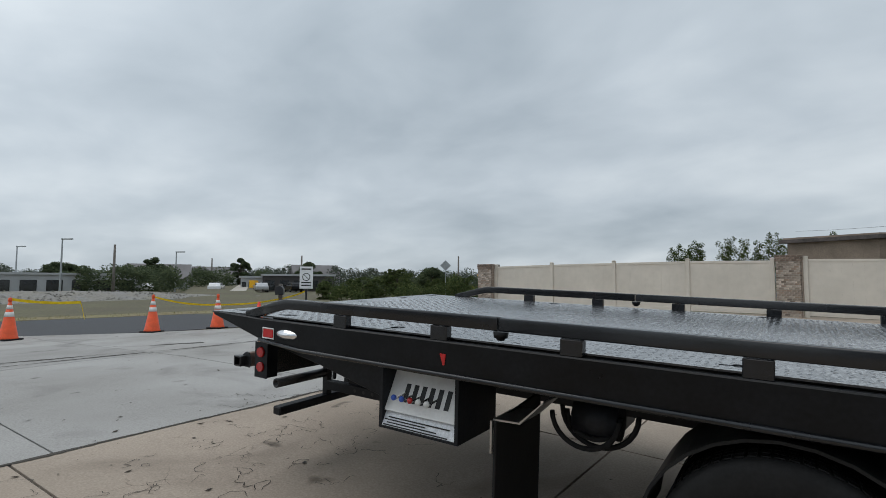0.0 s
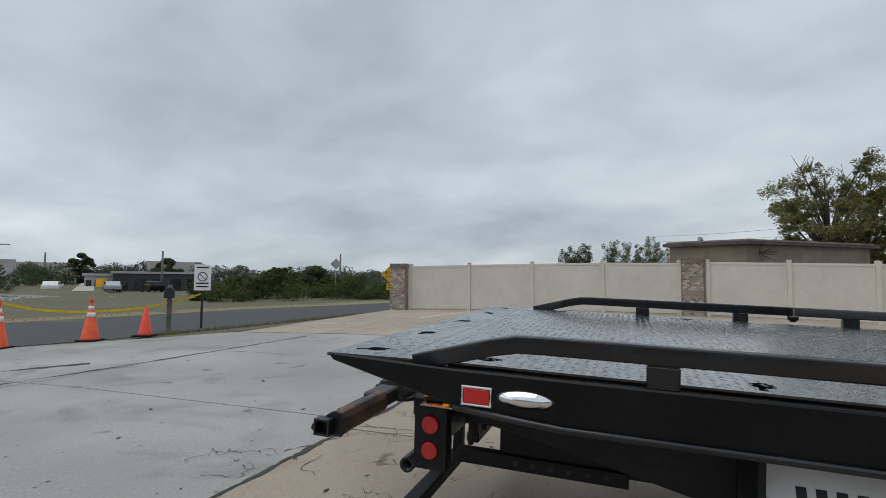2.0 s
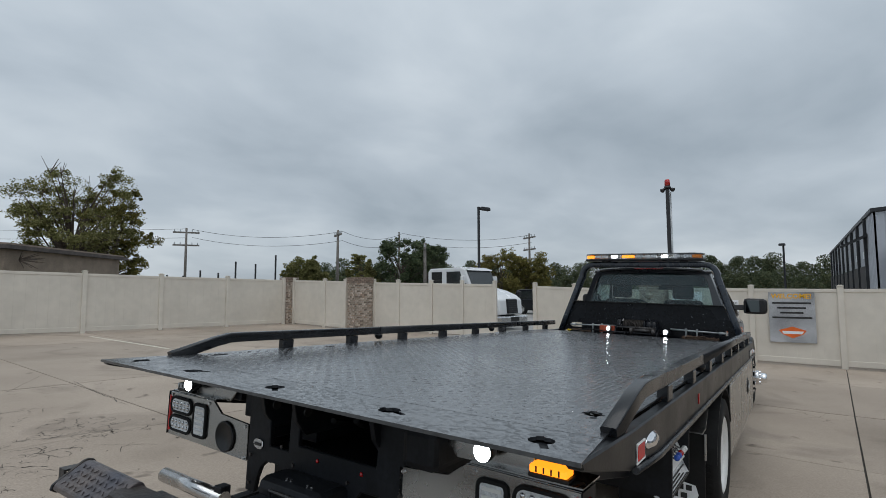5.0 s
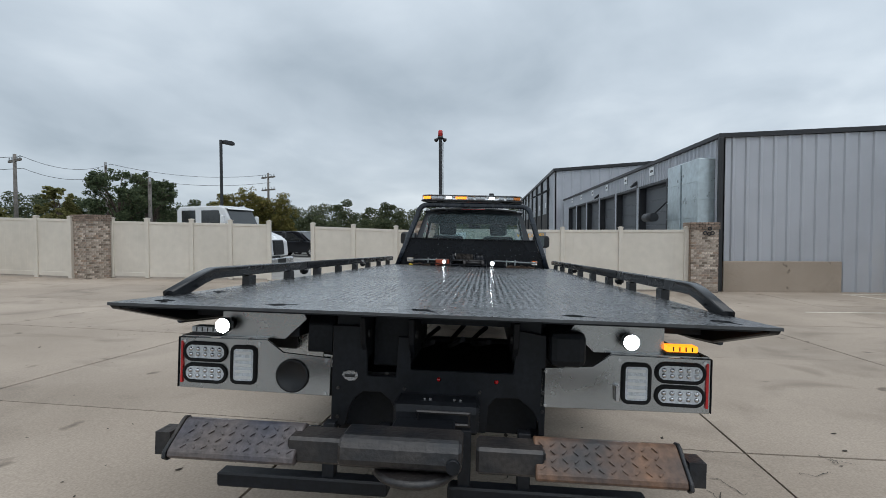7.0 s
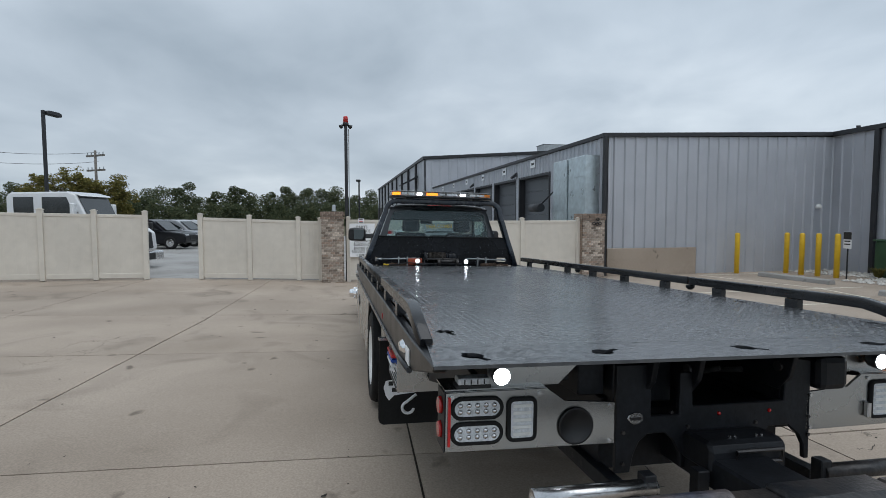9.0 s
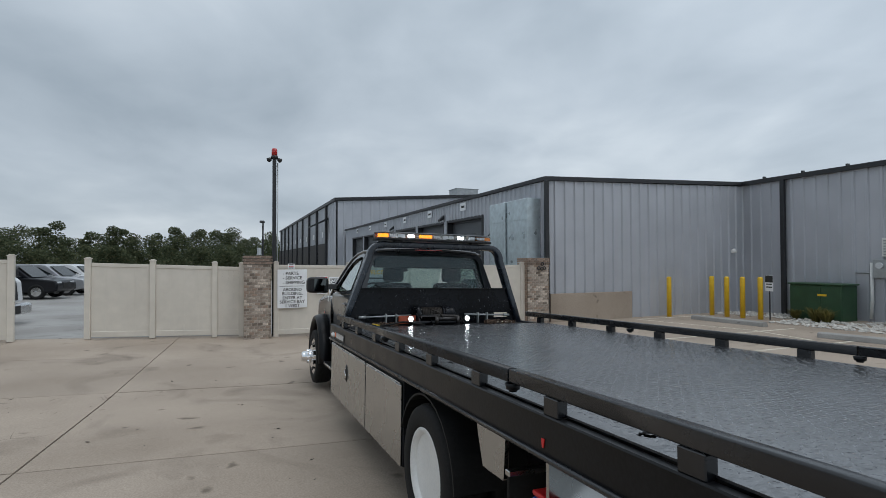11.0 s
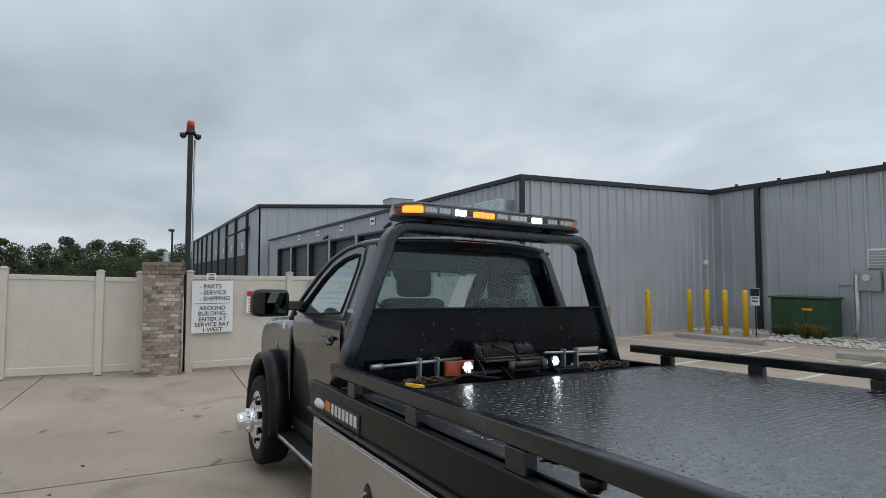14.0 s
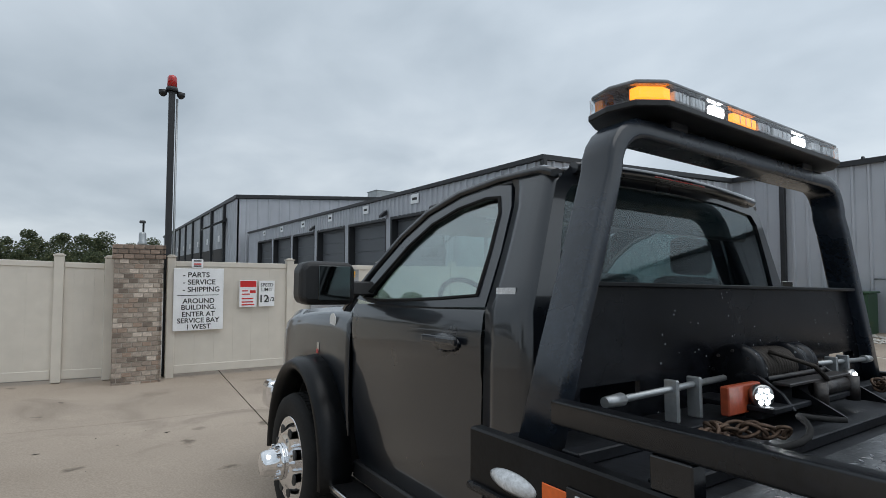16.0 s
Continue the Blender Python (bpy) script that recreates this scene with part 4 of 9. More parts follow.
tx = thing("transformer_box", "dark green utility transformer cabinet on the gravel", "transformer", at=(12.2, -16.62, ground_z(12.2, -16.6) - 0.02))
bm = B()
box(bm, -0.66, 1.06, -0.42, 0.40, 0, 1.22, 0.03, seg=2)
part("cabinet", bm, "green_box", tx)
for x0, x1 in ((-0.64, -0.02), (0.0, 1.04)):
    bm = B()
    box(bm, x0, x1, 0.401, 0.425, 0.10, 1.15, 0.008)
    part("cabinet_door", bm, "green_box", tx)
bm = B()
box(bm, -0.72, 1.12, -0.46, 0.46, 1.221, 1.28, 0.02)
part("lid", bm, "green_box", tx)
bm = B()
box(bm, -0.2, 0.1, 0.426, 0.430, 0.85, 0.92)
part("label", bm, "yellow", tx)


def tuft(x, y, r, n, seed):
    rn = random.Random(seed)
    verts, faces = [], []
    for i in range(n):
        a, d = rn.uniform(0, 6.28), rn.uniform(0, 0.25) * r
        bx, by = d * math.cos(a), d * math.sin(a)
        lean = rn.uniform(0.2, 1.0) * r
        h = rn.uniform(0.7, 1.3) * r
        o = len(verts)
        w = 0.012
        c, s = math.cos(a), math.sin(a)
        for q, hh, ww in ((0, 0, w), (0.45, 0.75, w), (1.0, 1.0, 0.002)):
            px, py = bx + c * lean * q, by + s * lean * q
            verts.append(((px - s * ww) * U, (py + c * ww) * U, h * hh * U))
            verts.append(((px + s * ww) * U, (py - c * ww) * U, h * hh * U))
        faces += [(o, o + 1, o + 3, o + 2), (o + 2, o + 3, o + 5, o + 4)]
    me = bpy.data.meshes.new("grass_tuft")
    me.from_pydata(verts, [], faces)
    me.materials.append(M["leaf_autumn"])
    ob = tagged(new("grass_tuft", me), "dry ornamental grass tuft among the stones", "grass", "grass tufts", "")
    ob.matrix_world = pose(x * U, y * U, ground_z(x, y) * U)


for i, (x, y, r) in enumerate(((12.85, -15.9, 0.28), (11.95, -15.55, 0.40), (11.5, -15.35, 0.36), (8.9, -14.5, 0.22))):
    tuft(x, y, r, 220, 20 + i)
# meter box, vent, pipes on the wing wall
mt = thing("meter_box", "grey electric meter box with conduit on the wall", "meter box", at=(10.80, BS, 0.02))
bm = B()
box(bm, -0.28, 0.28, 0.05, 0.22, 0.95, 1.55, 0.01)
part("case", bm, "grey_metal", mt)
bm = B()
rod(bm, (0.05, 0.225, 1.36), (0.05, 0.32, 1.36), 0.10, seg=20)
part("meter_glass", bm, "clear_lens", mt)
bm = B()
sweep(bm, [(0.36, 0.10, 1.45), (0.36, 0.10, 0.2), (0.40, 0.10, -0.4)], circle(0.05, 10), smooth=True, up=(0, 1, 0))
part("conduit", bm, "white_paint", mt)
bm = B()
rod(bm, (0.2, 0.08, 1.12), (0.85, 0.08, 1.10), 0.025)
part("pipe", bm, "grey_metal", mt)
vt = thing("wall_vent", "white louvred vent set in the metal wall", "vent", at=(10.52, BS, -0.08))
bm = B()
box(bm, -0.35, 0.35, 0.04, 0.10, 1.75, 2.35, 0.01)
part("frame", bm, "white_paint", vt)
for k in range(6):
    bm = B()
    box(bm, -0.29, 0.29, 0.101, 0.13, 1.80 + k * 0.088, 1.84 + k * 0.088)
    part("slat", bm, "grey_metal", vt)
bm = B()
box(bm, 9.1, 10.0, BS + 0.3, BS + 1.1, ground_z(9.5, -16.6) - 0.02, 0.62, 0.03)
solid("condenser_unit", bm, "trim_black", "dark air conditioning condenser beside the wall", "condenser")

# ---- parking lines ----
def stripe(pts, w=0.10):
    (x0, y0), (x1, y1) = pts
    bm = B()
    d = Vector((x1 - x0, y1 - y0)).normalized()
    s = Vector((-d.y, d.x)) * w / 2
    n = 5
    rows = []
    for i in range(n + 1):
        f = i / n
        x, y = x0 + (x1 - x0) * f, y0 + (y1 - y0) * f
        rows.append([bm.verts.new((x + q * s.x, y + q * s.y, ground_z(x + q * s.x, y + q * s.y) + 0.004)) for q in (-1, 1)])
    for a, b2 in zip(rows, rows[1:]):
        bm.faces.new((a[0], b2[0], b2[1], a[1]))
    bmesh.ops.recalc_face_normals(bm, faces=bm.faces)
    if bm.faces[:][0].normal.z < 0:
        bmesh.ops.reverse_faces(bm, faces=bm.faces)
    solid("parking_line", bm, "line_paint", "worn cream painted parking line on concrete", "parking line", "parking lines", "structure")


for p in (((-4.98, 12.8), (-4.44, 17.3)), ((-0.60, 12.2), (-0.40, 17.1)), ((2.86, 11.6), (3.0, 16.6)), ((6.37, 11.5), (6.40, 16.1)),
          ((9.3, -11.2), (11.3, -11.75)), ((11.4, -11.7), (15.3, -11.0)), ((11.05, -7.5), (11.1, -13.2)), ((8.75, -7.6), (8.75, -12.5)), ((15.2, -11.2), (15.2, -14.6))):
    stripe(p)

# ---- the tow truck ----
truck = thing("tow_truck", "black flatbed tow truck with a charcoal cab and wet deck", "tow truck")
TRUCK = pose(-0.008, -0.02, 0.026, 1.5, 2.08, 0.3)  # it stands on ground that falls towards the gate and to one side
truck.matrix_world = TRUCK
POSTS = [1.705 + 0.6593 * i for i in range(8)]
SIDES = ((1, "left"), (-1, "right"))


def outline_with_holes(bm, outer, holes, z0, z1):
    """A flat plate with holes right through it."""
    loops = [outer] + holes
    edges, rings = [], []
    for loop in loops:
        vs = [bm.verts.new((x, y, z1)) for x, y in loop]
        rings.append(vs)
        edges += [bm.edges.new((vs[i], vs[(i + 1) % len(vs)])) for i in range(len(vs))]
    r = bmesh.ops.triangle_fill(bm, use_beauty=True, use_dissolve=False, edges=edges, normal=(0, 0, 1))
    top = [f for f in r["geom"] if isinstance(f, bmesh.types.BMFace)]
    for f in top:
        if f.normal.z < 0:
            f.normal_flip()
    low = {v: bm.verts.new((v.co.x, v.co.y, z0)) for ring in rings for v in ring}
    for f in top:
        bm.faces.new([low[v] for v in reversed(f.verts)])
    for k, ring in enumerate(rings):
        for i in range(len(ring)):
            a, b2 = ring[i], ring[(i + 1) % len(ring)]
            bm.faces.new((a, low[a], low[b2], b2))
    bmesh.ops.recalc_face_normals(bm, faces=bm.faces)


def key_slot(x, y, turn):
    """A round chain hole with two narrow slots."""
    pts = []
    r, w, far = 0.040, 0.012, 0.082
    a0 = math.asin(w / r)
    for k in range(2):
        base = k * math.pi
        for i in range(6):
            a = base + a0 + (math.pi - 2 * a0) * i / 5
            pts.append((r * math.cos(a), r * math.sin(a)))
        c, s = math.cos(base + math.pi), math.sin(base + math.pi)
        reach = far if k == 0 else far * 0.6
        pts.append((reach * c + w * s, reach * s - w * c))
        pts.append((reach * c - w * s, reach * s + w * c))
    ct, st = math.cos(turn), math.sin(turn)
    return [(x + px * ct - py * st, y + px * st + py * ct) for px, py in pts]


# deck
TAIL, SEAM, FRONT, DECK = 0.53, 0.80, 6.24, 1.045
bm = B()
outline_with_holes(bm, [(TAIL, -1.29), (SEAM - 0.0015, -1.262), (SEAM - 0.0015, 1.262), (TAIL, 1.29)],
                   [key_slot(0.66, y, a) for y, a in ((-1.13, 0.5), (-0.57, 1.3), (0.04, 0.9), (0.64, 2.0), (1.13, 0.5))], DECK - 0.012, DECK)
part("tail_plate", bm, "deck_tail", truck, "scuffed wet steel tail plate with key slots")
# added plate: keeps lamp glow below from showing through slots and seam
bm = B()
box(bm, 0.575, 0.86, -1.235, 1.235, DECK - 0.024, DECK - 0.018)
part("tail_backing", bm, "frame_steel", truck, "added dark plate that blocks lamp glow through the slots")
bm = B()
outline_with_holes(bm, [(SEAM + 0.0015, -1.262), (1.03, -1.242), (FRONT, -1.242), (FRONT, 1.242), (1.03, 1.242), (SEAM + 0.0015, 1.262)],
                   [key_slot(x, s * 1.13, a) for x, a in ((1.12, 0.3), (2.0, 1.4), (3.63, 0.2), (4.99, 1.2)) for s in (-1, 1)], DECK - 0.008, DECK)
deck = part("deck_plate", bm, "deck", truck, "wet dark tread-plate deck")
# raised lugs of the tread plate
verts, faces = [], []
rn = random.Random(12)
pitch = 0.036
nx, ny = int((FRONT - 0.87) / pitch), int(2.43 / pitch)
for i in range(nx):
    for j in range(ny):
        x, y = 0.85 + i * pitch, -1.205 + j * pitch
        x, y = x + rn.gauss(0, 0.004), y + rn.gauss(0, 0.004)
        a = (math.pi / 4 if (i + j) % 2 else -math.pi / 4) + rn.gauss(0, 0.12)
        top = 0.0019 * rn.uniform(0.4, 1.1)
        c, s = math.cos(a), math.sin(a)
        k = len(verts)
        for u, v, h in ((-0.014, 0, 0), (0, -0.0048, 0), (0.014, 0, 0), (0, 0.0048, 0), (-0.007, 0, top), (0.007, 0, top)):
            verts.append(((x + u * c - v * s) * U, (y + u * s + v * c) * U, (DECK - 0.0002 + h) * U))
        faces += [(k, k + 1, k + 4), (k + 1, k + 5, k + 4), (k + 1, k + 2, k + 5), (k + 2, k + 3, k + 5), (k + 3, k + 4, k + 5), (k + 3, k, k + 4)]
me = bpy.data.meshes.new("tread_lug")
me.from_pydata(verts, [], faces)
me.materials.append(M["worn_lug"])
lugs = tagged(new("tread_lug", me), kind="stuff")
lugs.parent = deck
# underside: cross members and long beams
for i in range(11):
    bm = B()
    x = 1.1 + i * 0.51
    box(bm, x - 0.03, x + 0.03, -1.22, 1.22, 0.93, DECK - 0.011)
    part("cross_member", bm, "frame_steel", truck)
for y in (-0.44, 0.44):
    bm = B()
    box(bm, 0.95, 8.9, y - 0.04, y + 0.04, 0.60, 0.78, 0.006)
    part("chassis_rail", bm, "frame_steel", truck)
    bm = B()
    box(bm, 0.99, 6.9, y * 1.25 - 0.035, y * 1.25 + 0.035, 0.79, 0.925, 0.006)
    part("bed_beam", bm, "frame_steel", truck)

for s, side in SIDES:
    # side beam: tapered at the tail, with a folded lower lip
    bm = B()
    prism(bm, [(TAIL, 1.045), (TAIL + 0.02, 1.018), (1.02, 0.905), (1.40, 0.876), (6.98, 0.866), (6.98, 1.03), (1.03, 1.03)], "y", s * 1.243, s * 1.29, 0.006)
    beam = part("side_beam", bm, "steel_black", truck, "black steel bed side beam")
    bm = B()
    sweep(bm, [(1.04, s * 1.296, 0.903), (1.41, s * 1.296, 0.874), (6.97, s * 1.296, 0.864)], circle(0.013, 8), smooth=True)
    part("lower_lip", bm, "rail_paint", beam)
    # rail in two lengths, sloping down at the tail
    sec = rounded(0.025, 0.030, 0.007)
    bm = B()
    sweep(bm, [(0.88, s * 1.255, 1.035), (1.16, s * 1.255, 1.112), (1.25, s * 1.255, 1.130), (1.34, s * 1.255, 1.132), (2.682, s * 1.255, 1.132)], sec, smooth=True)
    part("rail", bm, "rail_paint", truck, "black tubular side rail")
    bm = B()
    sweep(bm, [(2.694, s * 1.255, 1.132), (6.645, s * 1.255, 1.132)], sec, smooth=True)
    part("rail", bm, "rail_paint", truck, "black tubular side rail")
    for x in POSTS:
        bm = B()
        box(bm, x - 0.048, x + 0.048, s * 1.255 - 0.024, s * 1.255 + 0.024, 1.028, 1.10, 0.004)
        part("rail_post", bm, "rail_paint", truck)
    for x in (2.69, 4.72):
        bm = B()
        rod(bm, (x, s * 1.255, 1.072), (x, s * 1.255, 1.098), 0.032, 0.036)
        rod(bm, (x, s * 1.255, 1.060), (x, s * 1.255, 1.073), 0.018, 0.024)
        part("rail_pin", bm, "steel_black", truck)
    # side marks and lamps
    bm = B()
    box(bm, 1.075, 1.165, s * 1.290, s * 1.296, 0.922, 0.972, 0.002)
    mark = part("reflector", bm, "red_tape" if s < 0 else "sign_white", truck, "red rectangular reflector" if s < 0 else "pale rectangular reflector")
    bm = B()
    sweep(bm, [(1.070, s * 1.293, 0.917), (1.170, s * 1.293, 0.917), (1.170, s * 1.293, 0.977), (1.070, s * 1.293, 0.977)], circle(0.004, 6), closed=True)
    part("bezel", bm, "white_paint", mark)
    for x, z in ((1.285, 0.952), (6.785, 0.920)):
        bm = B()
        lathe(bm, [(0.001, 0.022), (0.022, 0.020), (0.034, 0.012), (0.044, 0.003), (0.050, 0.0)], (0, 0, 0), "y", 28)
        bmesh.ops.transform(bm, matrix=Matrix.Translation((x, s * 1.2905, z)) @ Matrix.Diagonal((1.9, s, 0.62, 1)), verts=bm.verts)
        bmesh.ops.recalc_face_normals(bm, faces=bm.faces)
        part("marker_lamp", bm, "chrome" if x < 2 else "clear_lens", truck, "white oval side marker lamp")
    bm = B()
    prism(bm, [(2.387, 0.971), (2.420, 0.971), (2.413, 0.918), (2.404, 0.918)] if s < 0 else [(2.385, 0.94), (2.405, 0.94), (2.40, 0.905), (2.39, 0.905)], "y", s * 1.2903, s * 1.2945)
    part("decal", bm, "red_tape", truck, "small red wedge decal")
    bm = B()
    box(bm, 6.575, 6.668, s * 1.2903, s * 1.295, 0.905, 0.958, 0.002)
    part("reflector", bm, "orange_tape", truck, "orange rectangular reflector")
    bm = B()
    box(bm, 6.160, 6.585, s * 1.2903, s * 1.296, 0.882, 0.972, 0.002)
    plate = part("maker_plate", bm, "black_plastic", truck, "black plate with light bars")
    for i in range(7):
        bm = B()
        x = 6.190 + i * 0.055
        box(bm, x, x + 0.034, s * 1.296, s * 1.299, 0.905, 0.960)
        part("bar", bm, "clear_lens", plate)

# tail lamp panels
BACK = -0.06 * U
for s, side in SIDES:
    bm = B()
    pts = [(s * 1.180, 0.856), (s * 0.765, 0.860), (s * 0.690, 0.806), (s * 0.468, 0.790), (s * 0.468, 0.618), (s * 1.180, 0.626)]
    prism(bm, pts, "x", 0.920, 0.932, 0.002)
    panel = part("tail_panel", bm, "stainless", truck, "brushed stainless tail lamp panel")
    panel.location.x = BACK
    bm = B()
    box(bm, 0.934, 1.03, s * 1.09, s * 1.180, 0.63, 0.856, 0.004)
    part("panel_side", bm, "frame_steel", panel)
    bm = B()
    box(bm, 0.914, 1.04, s * 1.1812, s * 1.1850, 0.628, 0.858, 0.001)
    part("side_plate", bm, "frame_steel", panel)
    bm = B()
    box(bm, 0.912, 0.920, s * 1.160, s * 1.170, 0.65, 0.84)
    part("red_strip", bm, "red_tape", panel)
    for z, rr in ((0.795, 0.036), (0.700, 0.034)):
        bm = B()
        rod(bm, (0.978, s * 1.1852, z), (0.978, s * 1.198, z), rr, rr * 0.85, 20)
        part("side_lamp", bm, "red_lens", panel, "red round side lamp")
    for z in (0.794, 0.696):
        # oval stop lamps with a rubber ring and rows of clear beads
        bm = B()
        path = []
        for i in range(24):
            a = 2 * math.pi * i / 24
            path.append((0.916, s * 1.054 + 0.060 * (1 if math.cos(a) > 0 else -1) + 0.038 * math.cos(a), z + 0.038 * math.sin(a)))
        sweep(bm, path, circle(0.009, 8), closed=True, smooth=True, up=(1, 0, 0))
        lamp = part("oval_lamp", bm, "rubber", panel, "clear oval lamp in a rubber ring")
        bm = B()
        prism(bm, [(p[1], p[2]) for p in path], "x", 0.912, 0.919)
        part("lens", bm, "clear_lens", lamp)
        for i in range(5):
            for dz in (-0.012, 0.012):
                bm = B()
                y = s * 1.054 + (i - 2) * 0.034
                lathe(bm, [(0.001, -0.007), (0.008, -0.004), (0.011, 0.0)], (0.912, y, z + dz), "x", 8)
                part("bead", bm, "bright_steel", lamp)
    bm = B()
    y0, z0 = s * 0.872, 0.742
    path = []
    for cy, cz, a0 in ((1, 1, 0), (-1, 1, 90), (-1, -1, 180), (1, -1, 270)):
        for i in range(4):
            a = radians(a0 + i * 30)
            path.append((0.916, y0 + cy * 0.034 + 0.020 * math.cos(a), z0 + cz * 0.060 + 0.020 * math.sin(a)))
    sweep(bm, path, circle(0.010, 8), closed=True, smooth=True, up=(1, 0, 0))
    lamp = part("reverse_lamp", bm, "rubber", panel, "clear upright lamp in a rubber ring")
    bm = B()
    prism(bm, [(p[1], p[2]) for p in path], "x", 0.911, 0.919)
    part("lens", bm, "clear_lens", lamp)
    for j in range(5):
        bm = B()
        box(bm, 0.907, 0.911, y0 - 0.038, y0 + 0.038, z0 - 0.064 + j * 0.028, z0 - 0.050 + j * 0.028, 0.002)
        part("bead", bm, "white_paint", lamp)
    for y, z in ((1.155, 0.84), (0.80, 0.84), (0.49, 0.775), (0.49, 0.63)):
        bm = B()
        rod(bm, (0.914, s * y, z), (0.921, s * y, z), 0.008, seg=8)
        part("bolt", bm, "bright_steel", panel)
    # bracket above the panel
    bm = B()
    prism(bm, [(s * 1.0, 0.860), (s * 1.0, 0.985), (s * 0.62, 0.985), (s * 0.60, 0.955), (s * 0.70, 0.860)], "x", 0.965, 0.975)
    part("bracket", bm, "stainless", truck, "stainless bracket plate").location.x = BACK
    bm = B()
    box(bm, 0.935, 1.10, s * 0.77, s * 1.180, 0.8585, 0.864)
    part("bracket", bm, "stainless", truck).location.x = BACK
    # round work lamp
    bm = B()
    wy, wz = s * (0.965 if s > 0 else 0.842), 0.920
    lathe(bm, [(0.020, 0.05), (0.032, 0.035), (0.037, 0.0), (0.036, -0.014), (0.033, -0.014)], (0.905, wy, wz), "x", 32)
    work = part("work_lamp", bm, "black_plastic", truck, "round work lamp, switched on")
    work.location.x = BACK
    bm = B()
    lathe(bm, [(0.001, -0.021), (0.022, -0.019), (0.0335, -0.0145)], (0.905, wy, wz), "x", 32)
    part("lens", bm, "white_glow", work)
    # flat strobe
    bm = B()
    box(bm, 0.93, 1.0, s * 0.995, s * 1.135, 0.866, 0.880, 0.002)
    strobe = part("strobe_lamp", bm, "black_plastic", truck, "amber strobe lamp" if s < 0 else "unlit grey strobe lamp")
    strobe.location.x = BACK
    bm = B()
    box(bm, 0.925, 0.99, s * 1.0, s * 1.13, 0.881, 0.908, 0.006, seg=2)
    lens = part("lens", bm, "amber_glow" if s < 0 else "clear_lens", strobe)
    for k in range(4):
        bm = B()
        y = s * (1.026 + 0.026 * k)
        box(bm, 0.9225, 0.9248, y - 0.0025, y + 0.0025, 0.885, 0.904)
        part("rib", bm, "black_plastic", lens)
bm = B()
lathe(bm, [(0.072, 0.0), (0.076, -0.008), (0.068, -0.012), (0.064, -0.004), (0.001, -0.003)], (0.919, 0.643, 0.703), "x", 36)
part("alarm_speaker", bm, "black_plastic", truck, "round black speaker grille").location.x = BACK
bm = B()
box(bm, 0.895, 0.919, -0.802, -0.780, 0.665, 0.735, 0.004)
part("latch", bm, "bright_steel", truck).location.x = BACK

# tail structure between the panels: a plate with an opening, two arched cut-outs, ears and an added dark backing
bm = B()
prism(bm, [(-0.490, 0.49), (-0.490, 0.93), (-0.36, 0.95), (-0.350, 0.757), (0.104, 0.755), (0.110, 0.90), (0.165, 0.90), (0.17, 0.72), (0.30, 0.72), (0.305, 0.94), (0.461, 0.94), (0.461, 0.49),
           (0.395, 0.49), (0.380, 0.56), (0.355, 0.615), (0.315, 0.647), (0.235, 0.647), (0.195, 0.615), (0.165, 0.56), (0.155, 0.49),
           (0.11, 0.49), (0.10, 0.61), (-0.15, 0.61), (-0.17, 0.49), (-0.235, 0.49),
           (-0.245, 0.61), (-0.275, 0.645), (-0.375, 0.648), (-0.435, 0.60), (-0.462, 0.55), (-0.465, 0.49)], "x", 0.86, 0.885, 0.004)
part("rear_plate", bm, "frame_steel", truck, "dark blue-black steel rear plate with two arched cut-outs")
for y0, y1, x0 in ((0.33, 0.455, 0.90), (0.125, 0.30, 0.98), (-0.475, -0.37, 0.90)):
    bm = B()
    box(bm, x0, 1.5, y0, y1, 0.74, 0.985, 0.006)
    part("hinge_block", bm, "frame_steel", truck)
for y in (0.315, 0.10, -0.355):
    bm = B()
    prism(bm, [(0.80, 0.985), (0.83, 0.87), (0.89, 0.80), (1.35, 0.80), (1.35, 0.985)], "y", y - 0.012, y + 0.012, 0.003)
    part("hinge_ear", bm, "frame_steel", truck)
    bm = B()
    rod(bm, (0.885, y - 0.022, 0.905), (0.885, y + 0.022, 0.905), 0.022, seg=14)
    part("hinge_pin", bm, "worn_steel", truck)
for y0, y1, z0 in ((0.48, 0.60, 0.80), (0.64, 0.73, 0.865)):
    bm = B()
    prism(bm, [(0.93, z0), (0.93, 0.93), (0.99, 0.985), (1.40, 0.985), (1.40, z0)], "y", y0, y1, 0.005)
    part("hinge_block", bm, "frame_steel", truck)
bm = B()
box(bm, 0.82, 1.25, -0.655, -0.50, 0.80, 0.955, 0.03, seg=2)
part("hydraulic_tank", bm, "frame_steel", truck)
bm = B()
prism(bm, [(0.345, 0.735), (0.36, 0.742), (0.385, 0.742), (0.405, 0.735), (0.415, 0.718), (0.40, 0.700), (0.38, 0.692), (0.355, 0.695), (0.340, 0.712)], "x", 0.853, 0.859, 0.002)
emblem = part("badge", bm, "bright_steel", truck, "small worn metal emblem")
bm = B()
box(bm, 0.850, 0.853, 0.355, 0.400, 0.711, 0.724)
part("bar", bm, "worn_steel", emblem)
for y in (-0.022, -0.276):
    bm = B()
    lathe(bm, [(0.001, -0.006), (0.006, -0.005), (0.010, 0.0)], (0.859, y, 0.717), "x", 12)
    part("reflector_dot", bm, "red_lens", truck)
for y, z in ((0.43, 0.66), (0.43, 0.53), (-0.205, 0.67), (0.13, 0.67), (-0.478, 0.68), (-0.478, 0.60), (0.21, 0.735)):
    bm = B()
    rod(bm, (0.851, y, z), (0.860, y, z), 0.008, seg=6)
    part("bolt", bm, "worn_steel", truck)
# added backing: hides the ground so that the cut-outs look dark
bm = B()
